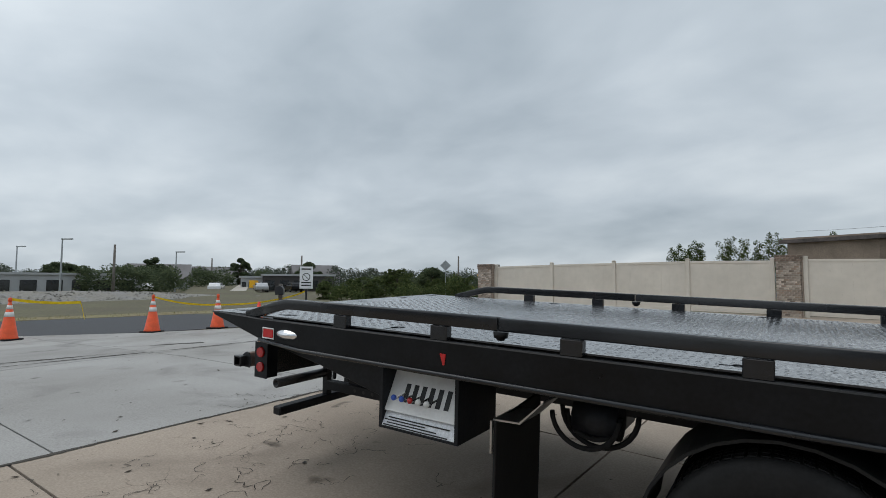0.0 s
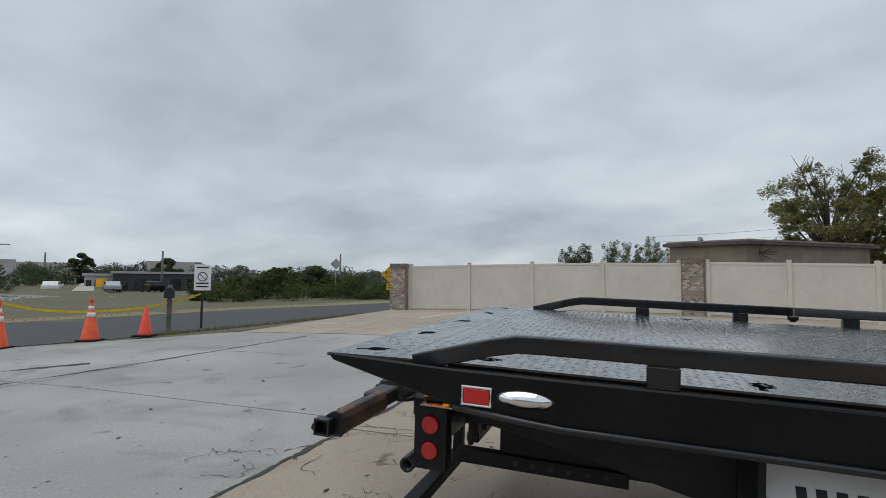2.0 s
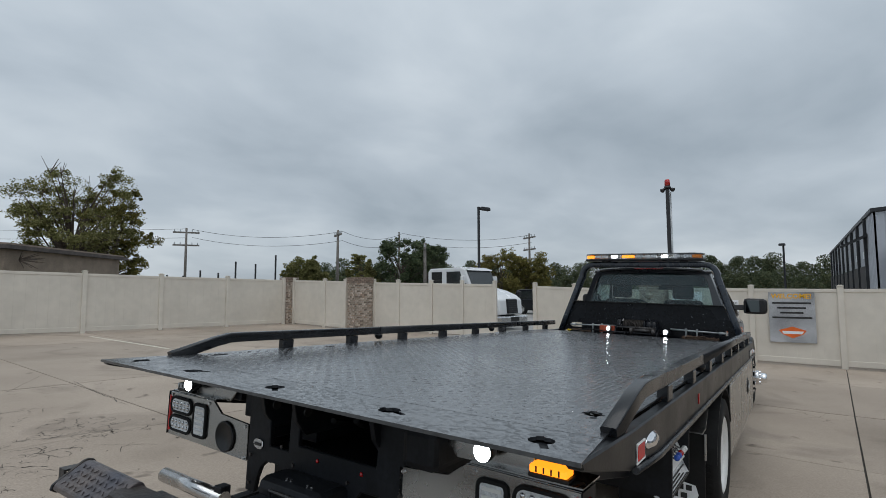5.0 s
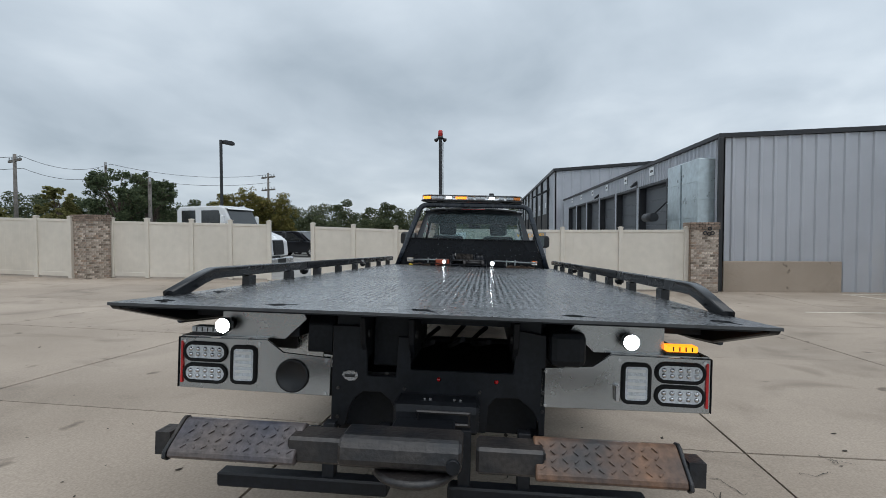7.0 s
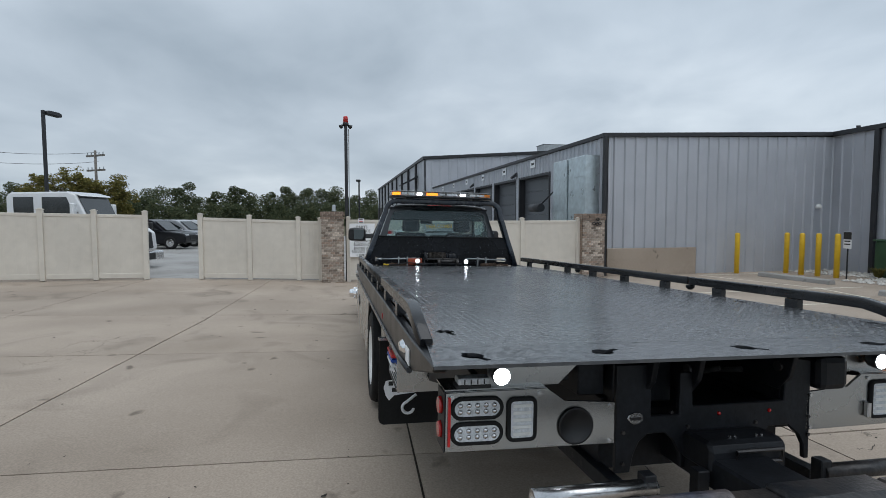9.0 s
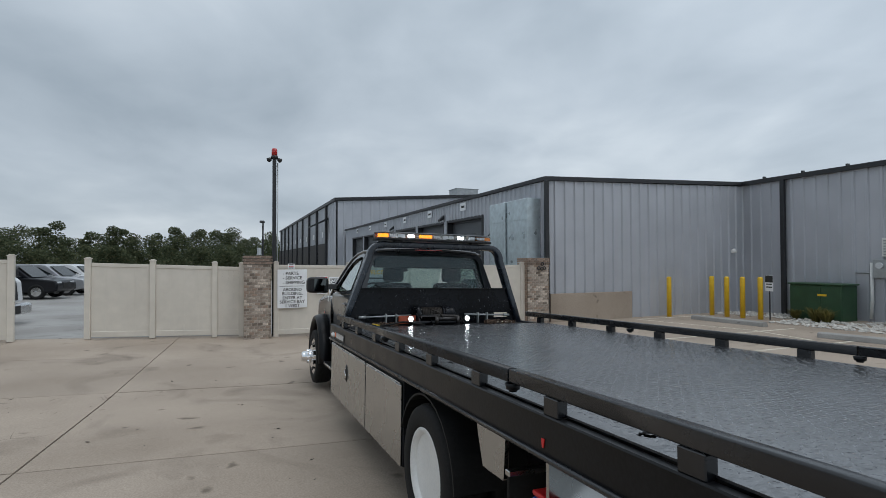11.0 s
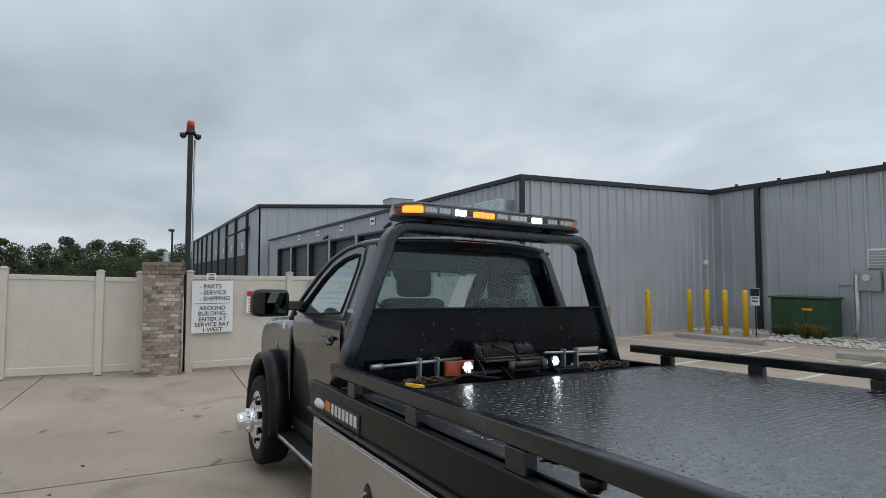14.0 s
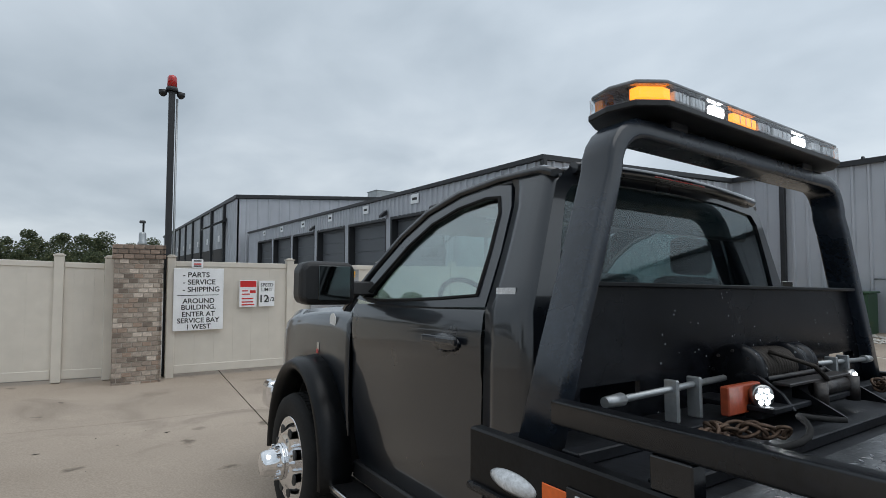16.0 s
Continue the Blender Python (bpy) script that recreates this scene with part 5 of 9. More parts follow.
box(bm, 1.02, 1.9, -0.47, 0.45, 0.44, 0.70)
part("boom_housing", bm, "frame_steel", truck, "dark steel box added behind the cut-outs")
for s in (-1, 1):
    # black subframe side behind the lamp panel, cut away towards the tail
    bm = B()
    prism(bm, [(0.98, 0.80), (1.30, 0.745), (1.95, 0.60), (1.95, 0.90), (0.98, 0.90)], "y", s * 1.02, s * 1.05, 0.004)
    part("subframe_side", bm, "frame_steel", truck, "black subframe side plate")
for y0, z0, sag in ((0.02, 0.86, 0.05), (-0.12, 0.88, 0.07), (-0.24, 0.87, 0.04)):
    bm = B()
    sweep(bm, [(0.98 + 0.45 * f, y0 + 0.08 * math.sin(3 * f), z0 - sag * math.sin(math.pi * f)) for f in [k / 10 for k in range(11)]], circle(0.012, 8), smooth=True)
    part("hose", bm, "rubber", truck, "black hydraulic hose")

# wheel lift: boom, cross head, two tread-plate arms, end tubes
lift = part("wheel_lift", (lambda b: (box(b, 0.40, 1.9, -0.11, 0.14, 0.50, 0.62, 0.01), b)[1])(B()), "frame_steel", truck, "worn black wheel lift with rusty tread plates")
lift.location.z = -0.024 * U
bm = B()
prism(bm, [(0.20, 0.612), (0.18, 0.635), (0.19, 0.690), (0.22, 0.708), (0.34, 0.708), (0.36, 0.60)], "y", -0.155, 0.24, 0.010)
part("cross_head", bm, "worn_steel", lift)
bm = B()
prism(bm, [(0.69, 0.56), (0.69, 0.660), (0.71, 0.684), (0.82, 0.686), (0.90, 0.665), (0.90, 0.56)], "y", -0.205, 0.15, 0.014)
part("head_cover", bm, "frame_steel", lift)
bm = B()
sweep(bm, [(0.672, -0.165, 0.655), (0.672, 0.045, 0.655), (0.680, 0.045, 0.605), (0.680, -0.165, 0.605)], circle(0.007, 6), closed=True)
part("pull_loop", bm, "worn_steel", lift)
for y in (0.0, 0.025, -0.125, -0.10):
    bm = B()
    rod(bm, (0.74, y, 0.684), (0.74, y, 0.692), 0.006, seg=8)
    part("bolt", bm, "bright_steel", lift)
bm = B()
lathe(bm, [(0.13, -0.016), (0.145, 0.0), (0.13, 0.012)], (0.28, 0.0, 0.592), "z", 28)
part("pivot_disc", bm, "worn_steel", lift)
bm = B()
rod(bm, (0.165, -0.13, 0.645), (0.19, -0.13, 0.645), 0.022, seg=16)
part("pivot_pin", bm, "frame_steel", lift)
ARM = [(0.215, 0.600), (0.192, 0.614), (0.198, 0.634), (0.300, 0.700), (0.316, 0.705), (0.340, 0.699), (0.358, 0.670), (0.362, 0.615), (0.350, 0.596)]
for s, y1, y2 in ((1, 0.386, 0.813), (-1, 0.388, 0.846)):
    bm = B()
    box(bm, 0.225, 0.345, s * 0.20, s * 0.42, 0.604, 0.690, 0.010)
    part("arm_tube", bm, "worn_steel", lift, "worn black arm tube")
    bm = B()
    prism(bm, ARM, "y", s * y1, s * y2, 0.004)
    plate = part("arm_plate", bm, "blue_plate" if s > 0 else "rust_plate", lift, "blue-black tread-plate arm, rusty at one end" if s > 0 else "rust-brown tread-plate arm")
    # end flange and lugs on the sloping face
    bm = B()
    prism(bm, [(0.31 + (x - 0.31) * 1.06, 0.655 + (z - 0.655) * 1.10) for x, z in ARM], "y", s * (y2 + 0.001), s * (y2 + 0.013), 0.003)
    part("end_flange", bm, "worn_steel", plate)
    for i in range(11):
        for j in range(4):
            f = (j + 0.6) / 4.2
            bm = B()
            x, z = 0.198 + 0.102 * f, 0.636 + 0.068 * f
            y = s * (y1 + 0.022 + i * 0.036)
            a = 0.8 if (i + j) % 2 else -0.8
            box(bm, -0.0018, 0.0005, -0.010, 0.010, -0.0025, 0.0025, m=Matrix.Translation((x, y, z)) @ Matrix.Rotation(radians(56), 4, "Y") @ Matrix.Rotation(a, 4, "X"))
            part("lug", bm, "blue_plate" if s > 0 else "rust_plate", plate)
    bm = B()
    sec = [(-0.040, -0.038), (0.040, -0.038), (0.040, 0.038), (-0.040, 0.038)]
    out_, in_ = [], []
    for y in (s * (y2 + 0.014), s * (y2 + 0.065)):
        out_.append([bm.verts.new((0.275 + a, y, 0.640 + b2)) for a, b2 in sec])
        in_.append([bm.verts.new((0.275 + a * 0.78, y, 0.640 + b2 * 0.78)) for a, b2 in sec])
    for i in range(4):
        j = (i + 1) % 4
        bm.faces.new((out_[0][i], out_[0][j], out_[1][j], out_[1][i]))
        bm.faces.new((in_[0][i], in_[1][i], in_[1][j], in_[0][j]))
        bm.faces.new((out_[1][i], out_[1][j], in_[1][j], in_[1][i]))
        bm.faces.new((out_[0][i], in_[0][i], in_[0][j], out_[0][j]))
    bmesh.ops.recalc_face_normals(bm, faces=bm.faces)
    part("end_tube", bm, "worn_steel", lift)
    # bare roller pipe lying behind the arm, hollow at its end
    bm = B()
    lathe(bm, [(0.034, 0.0), (0.034, s * 0.50), (0.022, s * 0.50), (0.020, s * 0.44), (0.001, s * 0.44)], (0.70, s * 0.385, 0.53), "y", 20)
    part("roller_pipe", bm, "bright_steel" if s > 0 else "worn_steel", lift, "bare steel roller pipe" if s > 0 else "dark steel roller pipe")

# stabiliser feet under the tail
for s, ya, yb, posts in ((1, 0.16, 0.885, (0.185, 0.415)), (-1, 0.085, 0.875, (0.15, 0.39))):
    bm = B()
    box(bm, 0.66, 0.74, s * ya, s * yb, 0.275, 0.335, 0.008)
    foot = part("stabiliser_foot", bm, "frame_steel", truck, "black square-tube stabiliser foot")
    for y in posts:
        bm = B()
        box(bm, 0.68, 0.735, s * y - 0.026, s * y + 0.026, 0.33, 0.56, 0.004)
        part("foot_leg", bm, "frame_steel", foot)
    bm = B()
    box(bm, 0.80, 1.62, s * 0.46 - 0.03, s * 0.46 + 0.03, 0.40, 0.47, 0.004)
    bar = part("adjusting_bar", bm, "frame_steel", truck, "black steel bar with dark discs for pin holes")
    # raised dark discs stand for the shade inside the pin holes
    for i in range(6):
        bm = B()
        rod(bm, (1.1 + i * 0.085, s * 0.489, 0.435), (1.1 + i * 0.085, s * 0.4915, 0.435), 0.013, seg=10)
        part("pin_hole", bm, "ink_and_hole_black", bar)

# wheels
def tyre(bm, x, y, z, r, w, s):
    prof = [(r * 0.66, 0.0), (r * 0.70, 0.010), (r * 0.90, 0.012), (r * 0.97, 0.0), (r, -0.03), (r, -w + 0.03), (r * 0.97, -w), (r * 0.70, -w - 0.01), (r * 0.66, -w)]
    lathe(bm, [(a, s * b2) for a, b2 in prof], (x, y, z), "y", 48, closed=True)


def wheel(x, y, s, r=0.415, w=0.235, front=False):
    """A tyre with a rim whose drilled holes are dark discs; y is the outer face."""
    hub = thing_part("wheel", truck)
    z = -0.07 + r + 0.004
    bm = B()
    tyre(bm, x, y, z, r, w, s)
    part("tyre", bm, "rubber", hub, "black rubber tyre")
    # tread blocks
    verts, faces = [], []
    for i in range(64):
        a = 2 * math.pi * i / 64
        for k in range(4):
            v0 = -0.035 - k * (w - 0.07) / 4
            v1 = v0 - (w - 0.07) / 4 + 0.008
            da = 2 * math.pi / 64 * 0.72
            o = len(verts)
            for rr in (r - 0.002, r + 0.004):
                for aa, vv in ((a, v0), (a + da, v0 - 0.004), (a + da, v1 - 0.004), (a, v1)):
                    verts.append(((x + rr * math.cos(aa)) * U, (y + s * vv) * U, (z + rr * math.sin(aa)) * U))
            faces += [(o + 4, o + 5, o + 6, o + 7), (o, o + 1, o + 5, o + 4), (o + 1, o + 2, o + 6, o + 5), (o + 2, o + 3, o + 7, o + 6), (o + 3, o, o + 4, o + 7)]
    me2 = bpy.data.meshes.new("tread_block")
    me2.from_pydata(verts, [], faces)
    me2.materials.append(M["rubber"])
    tr = tagged(new("tread_block", me2), kind="stuff")
    tr.parent = hub
    ro = r * 0.665
    bm = B()
    if front:
        prof = [(ro, -0.03), (ro, 0.0), (ro * 0.95, 0.006), (ro * 0.88, -0.012), (ro * 0.55, 0.045), (ro * 0.36, 0.050)]
    else:
        prof = [(ro, -0.03), (ro, 0.0), (ro * 0.94, 0.006), (ro * 0.86, -0.02), (ro * 0.72, -0.12), (ro * 0.40, -0.13), (0.001, -0.13)]
    lathe(bm, [(a, s * b2) for a, b2 in prof], (x, y, z), "y", 40)
    part("rim", bm, "chrome" if front else "white_paint", hub, "polished aluminium rim" if front else "white painted deep-dish rim")
    # the dark of each rim hole is a black disc on the rim
    for i in range(8):
        a = 2 * math.pi * (i + 0.5) / 8
        rr = ro * (0.70 if front else 0.57)
        bm = B()
        c = Vector((x + rr * math.cos(a), y + s * (0.022 if front else -0.128), z + rr * math.sin(a)))
        rod(bm, c, c + Vector((0, s * (0.009 if front else 0.004), 0)), 0.033 if front else 0.026, seg=16)
        part("rim_hole", bm, "ink_and_hole_black", hub)
    bm = B()
    if front:
        lathe(bm, [(a, s * b2) for a, b2 in [(0.115, 0.045), (0.112, 0.075), (0.10, 0.085), (0.082, 0.09), (0.080, 0.16), (0.070, 0.185), (0.03, 0.192), (0.001, 0.193)]], (x, y, z), "y", 28)
        part("hub_cap", bm, "chrome", hub, "chrome hub cap")
        for i in range(10):
            a = 2 * math.pi * i / 10
            bm = B()
            c = Vector((x + 0.098 * math.cos(a), y + s * 0.08, z + 0.098 * math.sin(a)))
            rod(bm, c, c + Vector((0, s * 0.03, 0)), 0.014, 0.012, seg=8)
            part("lug_nut", bm, "chrome", hub)
    else:
        lathe(bm, [(a, s * b2) for a, b2 in [(0.075, -0.13), (0.07, -0.06), (0.05, -0.05), (0.001, -0.05)]], (x, y, z), "y", 20)
        part("hub_cap", bm, "bright_steel", hub)


def thing_part(name, parent):
    ob = new(name)
    ob.empty_display_size = 0.1
    ob.parent = parent
    return ob


RX, FX = 3.76, 9.19
for s, side in SIDES:
    wheel(RX, s * 1.27, s)
    wheel(RX, s * 0.97, s)
    wheel(FX - 0.05, s * 1.155, s, front=True)
bm = B()
rod(bm, (RX, -1.0, 0.35), (RX, 1.0, 0.35), 0.07)
part("rear_axle", bm, "frame_steel", truck)
bm = B()
rod(bm, (FX, -0.9, 0.35), (FX, 0.9, 0.35), 0.05)
part("front_axle", bm, "frame_steel", truck)

# rear fenders, mud flaps, side boxes
for s, side in SIDES:
    bm = B()
    path = [(RX + 0.475 * math.cos(a), s * 1.10, 0.35 + 0.475 * math.sin(a)) for a in [radians(v) for v in range(20, 178, 12)]]
    for i in range(len(path) - 1):
        p, q = path[i], path[i + 1]
        vs = []
        for c in (p, q):
            d = Vector((c[0] - RX, 0, c[2] - 0.35)).normalized() * 0.012
            for y in (s * 0.80, s * 1.28):
                vs.append((bm.verts.new((c[0], y, c[2])), bm.verts.new((c[0] + d.x, y, c[2] + d.z))))
        (a0, a1), (b0, b1), (c0, c1), (d0, d1) = vs
        for f in ((a0, b0, d0, c0), (a1, c1, d1, b1), (a0, c0, c1, a1), (b0, b1, d1, d0)):
            bm.faces.new(f)
    bmesh.ops.remove_doubles(bm, verts=bm.verts, dist=0.0005)
    bmesh.ops.recalc_face_normals(bm, faces=bm.faces)
    part("rear_fender", bm, "rubber_mat", truck, "black half-round rear fender")
    bm = B()
    if s > 0:
        prism(bm, [(2.80, 0.86), (3.10, 0.86), (3.08, 0.78), (3.02, 0.62), (2.82, 0.62)], "y", s * 1.20, s * 1.24, 0.01)
        part("fender_bracket", bm, "stainless", truck, "grey metal fender bracket")
    bm = B()
    FL = 0.075
    prism(bm, [(s * 0.80, 0.085), (s * 1.25, 0.085), (s * 1.275, 0.10), (s * 1.285, 0.13), (s * 1.285, 0.70), (s * 0.78, 0.74)], "x", 2.60 + FL, 2.615 + FL, 0.003)
    flap = part("mud_flap", bm, "rubber_mat", truck, "black rubber mud flap with a pale hook emblem")
    bm = B()
    if s > 0:
        box(bm, 2.66, 2.70, s * 0.78, s * 1.29, 0.70, 0.725, 0.003)
    else:
        prism(bm, [(2.668, 0.702), (2.80, 0.708), (2.905, 0.815), (2.905, 0.822), (2.795, 0.716), (2.668, 0.710)], "y", -1.275, -1.03)
    part("flap_bracket", bm, "stainless", flap)
    if s < 0:
        bm = B()
        box(bm, 2.664, 2.674, -1.294, -1.284, 0.56, 0.705)
        part("flap_edge", bm, "stainless", flap)
        for r, zc, dx in ((0.15, 0.74, 0.0), (0.12, 0.75, 0.03), (0.17, 0.76, 0.05)):
            bm = B()
            sweep(bm, [(3.02 + dx - r * math.cos(a), -1.08 + dx, zc - r * 0.95 * math.sin(a)) for a in [math.pi * i / 14 for i in range(15)]], circle(0.012, 8), smooth=True, up=(0, 1, 0))
            part("hose", bm, "rubber", truck, "black hydraulic hose loop")
        bm = B()
        rod(bm, (2.96, -1.0, 0.72), (3.16, -1.0, 0.72), 0.085, seg=18)
        part("air_tank", bm, "frame_steel", truck, "small black air tank")
    # pale splash emblem with dark lettering bars and a hook below
    xf = 2.60 + FL
    bm = B()
    prism(bm, [(s * y, z) for y, z in ((1.235, 0.405), (1.10, 0.425), (0.90, 0.405), (0.86, 0.375), (0.93, 0.335), (1.02, 0.315), (1.17, 0.300), (1.21, 0.262), (1.235, 0.30), (1.25, 0.355))], "x", xf - 0.0045, xf - 0.0005)
    part("splash_emblem", bm, "sign_white", flap)
    for y0, y1, z in ((1.215, 0.95, 0.372), (1.19, 0.90, 0.325)):
        for i in range(6):
            bm = B()
            w = (y1 - y0) / 6
            box(bm, xf - 0.0075, xf - 0.005, *sorted((s * (y0 + i * w), s * (y0 + i * w + w * 0.72))), z, z + 0.030)
            part("bar", bm, "ink_and_hole_black", flap)
    bm = B()
    hook = [(xf - 0.004, s * (1.07 + 0.042 * math.cos(a)), 0.205 + 0.042 * math.sin(a)) for a in [radians(v) for v in range(-170, 80, 20)]]
    sweep(bm, hook + [(xf - 0.004, s * 1.01, 0.30)], circle(0.011, 6), up=(1, 0, 0))
    part("hook_emblem", bm, "sign_white", flap)
    # stainless tool boxes ahead of the wheel
    for x0, x1, tag in ((4.245, 5.285, 0), (5.310, 6.960, 1)):
        bm = B()
        box(bm, x0, x1, s * 0.62, s * 1.255, 0.22, 0.845, 0.006)
        tb = part("tool_box", bm, "frame_steel", truck, "stainless tool box with a flush door")
        bm = B()
        box(bm, x0 + 0.008, x1 - 0.008, s * 1.258, s * 1.275, 0.225, 0.800, 0.006)
        door = part("box_door", bm, "stainless", tb, "brushed stainless door")
        if tag:
            bm = B()
            lathe(bm, [(0.001, 0.012), (0.030, 0.010), (0.040, 0.0)], (0, 0, 0), "y", 20)
            bmesh.ops.transform(bm, matrix=Matrix.Translation((6.09, s * 1.275, 0.585)) @ Matrix.Diagonal((1.35, s, 2.3, 1)), verts=bm.verts)
            bmesh.ops.recalc_face_normals(bm, faces=bm.faces)
            part("latch", bm, "black_plastic", door, "black oval latch")
            bm = B()
            sweep(bm, [(6.09 + 0.030 * math.sin(3.6 * f), s * 1.288, 0.585 + 0.055 * f) for f in [-1 + k / 6 for k in range(13)]], circle(0.007, 6), smooth=True, up=(0, 1, 0))
            part("latch_handle", bm, "bright_steel", door, "bright folding latch handle")
        bm = B()
        rod(bm, (x0 + 0.02, s * 1.268, 0.809), (x1 - 0.02, s * 1.268, 0.809), 0.007, seg=8)
        part("hinge", bm, "bright_steel", tb)
    # box behind the wheel with control levers (right) or rack (left)
    bm = B()
    box(bm, 1.97, 1.99, s * 0.85, s * 1.235, 0.53, 0.86)
    cab_l = part("control_box", bm, "frame_steel" if s < 0 else "stainless", truck, "open control box with coloured lever knobs")
    bm = B()
    box(bm, 2.44, 2.46, s * 0.85, s * 1.235, 0.53, 0.86)
    part("side_wall", bm, "stainless" if s > 0 else "frame_steel", cab_l)
    bm = B()
    prism(bm, [(s * 1.08, 0.86), (s * 1.09, 0.86), (s * 1.215, 0.62), (s * 1.205, 0.62)], "x", 1.99, 2.44)
    part("lever_panel", bm, "white_paint" if s < 0 else "stainless", cab_l, "pale sloping lever panel")
    bm = B()
    prism(bm, [(s * 1.195, 0.615), (s * 1.235, 0.545), (s * 1.225, 0.54), (s * 1.185, 0.61)], "x", 1.99, 2.44)
    part("label_plate", bm, "clear_lens", cab_l, "printed instruction plate")
    bm = B()
    box(bm, 1.99, 2.44, s * 0.9, s * 1.235, 0.530, 0.540)
    part("box_floor", bm, "frame_steel", cab_l)
    for k in range(4):
        bm = B()
        z = 0.549 + k * 0.012
        y = 1.2345 - (z - 0.545) * 0.55
        box(bm, 2.0 + 0.02 * (k % 2), 2.40 - 0.07 * (k % 3), s * y, s * (y + 0.004), z, z + 0.005)
        part("bar", bm, "ink_and_hole_black", cab_l)
    # dark strips laid on the panel give the slots' shade as colour
    for i in range(6 if s < 0 else 0):
        x = 2.10 + i * 0.052
        bm = B()
        prism(bm, [(s * 1.141, 0.755), (s * 1.145, 0.757), (s * 1.191, 0.670), (s * 1.187, 0.668)], "x", x - 0.014, x + 0.014)
        part("slot", bm, "ink_and_hole_black", cab_l)
        if i < 5:
            bm = B()
            rod(bm, (x - 0.01, s * 1.165, 0.71), (x - 0.03, s * 1.235, 0.69), 0.005, seg=8)
            part("lever", bm, "bright_steel", cab_l)
            bm = B()
            lathe(bm, [(0.001, -0.016), (0.011, -0.012), (0.016, 0.0), (0.011, 0.012), (0.001, 0.016)], (x - 0.03, s * 1.24, 0.70), "z", 12)
            part("knob", bm, ("blue_plastic", "blue_plastic", "red_lens", "white_paint", "white_paint")[i], cab_l)
    if s > 0:
        for k, (mat, z) in enumerate((("red_tape", 0.66), ("blue_plastic", 0.63), ("white_paint", 0.60))):
            bm = B()
            box(bm, 2.28, 2.56, 1.16, 1.24, z, z + 0.022, 0.008, seg=2)
            part("strap_roll", bm, mat, cab_l, "folded coloured strap")

# ---- cab ----
BELT = 1.37


def side_y(z):
    return 0.975 - max(0.0, z - BELT) * 0.36 - max(0.0, 0.80 - z) * 0.10


def skin(bm, outer, inner, s, t=0.03):
    """A body panel that follows the side of the cab: a ring between two outlines of equal length, or a full face."""
    def v(p, d):
        return bm.verts.new((p[0], s * (side_y(p[1]) - d), p[1]))
    o0, o1 = [v(p, 0) for p in outer], [v(p, t) for p in outer]
    n = len(outer)
    fs = []
    if inner:
        i0, i1 = [v(p, 0) for p in inner], [v(p, t) for p in inner]
        for i in range(n):
            j = (i + 1) % n
            fs += [bm.faces.new((o0[i], o0[j], i0[j], i0[i])), bm.faces.new((o1[i], i1[i], i1[j], o1[j])),
                   bm.faces.new((o0[i], o1[i], o1[j], o0[j])), bm.faces.new((i0[i], i0[j], i1[j], i1[i]))]
    else:
        fs += [bm.faces.new(o0), bm.faces.new(o1[::-1])]
        for i in range(n):
            j = (i + 1) % n
            fs.append(bm.faces.new((o0[i], o1[i], o1[j], o0[j])))
    bmesh.ops.recalc_face_normals(bm, faces=fs)


DOOR_OUT = [(7.36, 1.38), (7.355, 1.60), (7.37, 1.80), (7.41, 1.90), (7.55, 1.925), (7.80, 1.905), (8.05, 1.84), (8.25, 1.73), (8.45, 1.56), (8.60, 1.40), (8.30, 1.37), (8.0, 1.37), (7.7, 1.37)]
DOOR_IN = [(7.43, 1.425), (7.425, 1.60), (7.435, 1.78), (7.47, 1.855), (7.57, 1.865), (7.78, 1.845), (7.98, 1.79), (8.16, 1.69), (8.33, 1.55), (8.48, 1.405), (8.28, 1.395), (8.0, 1.40), (7.7, 1.41)]
cab = thing_part("cab", truck)
cab.location.x = -0.05 * U
tagged(cab, "charcoal metallic pickup cab with tinted windows")
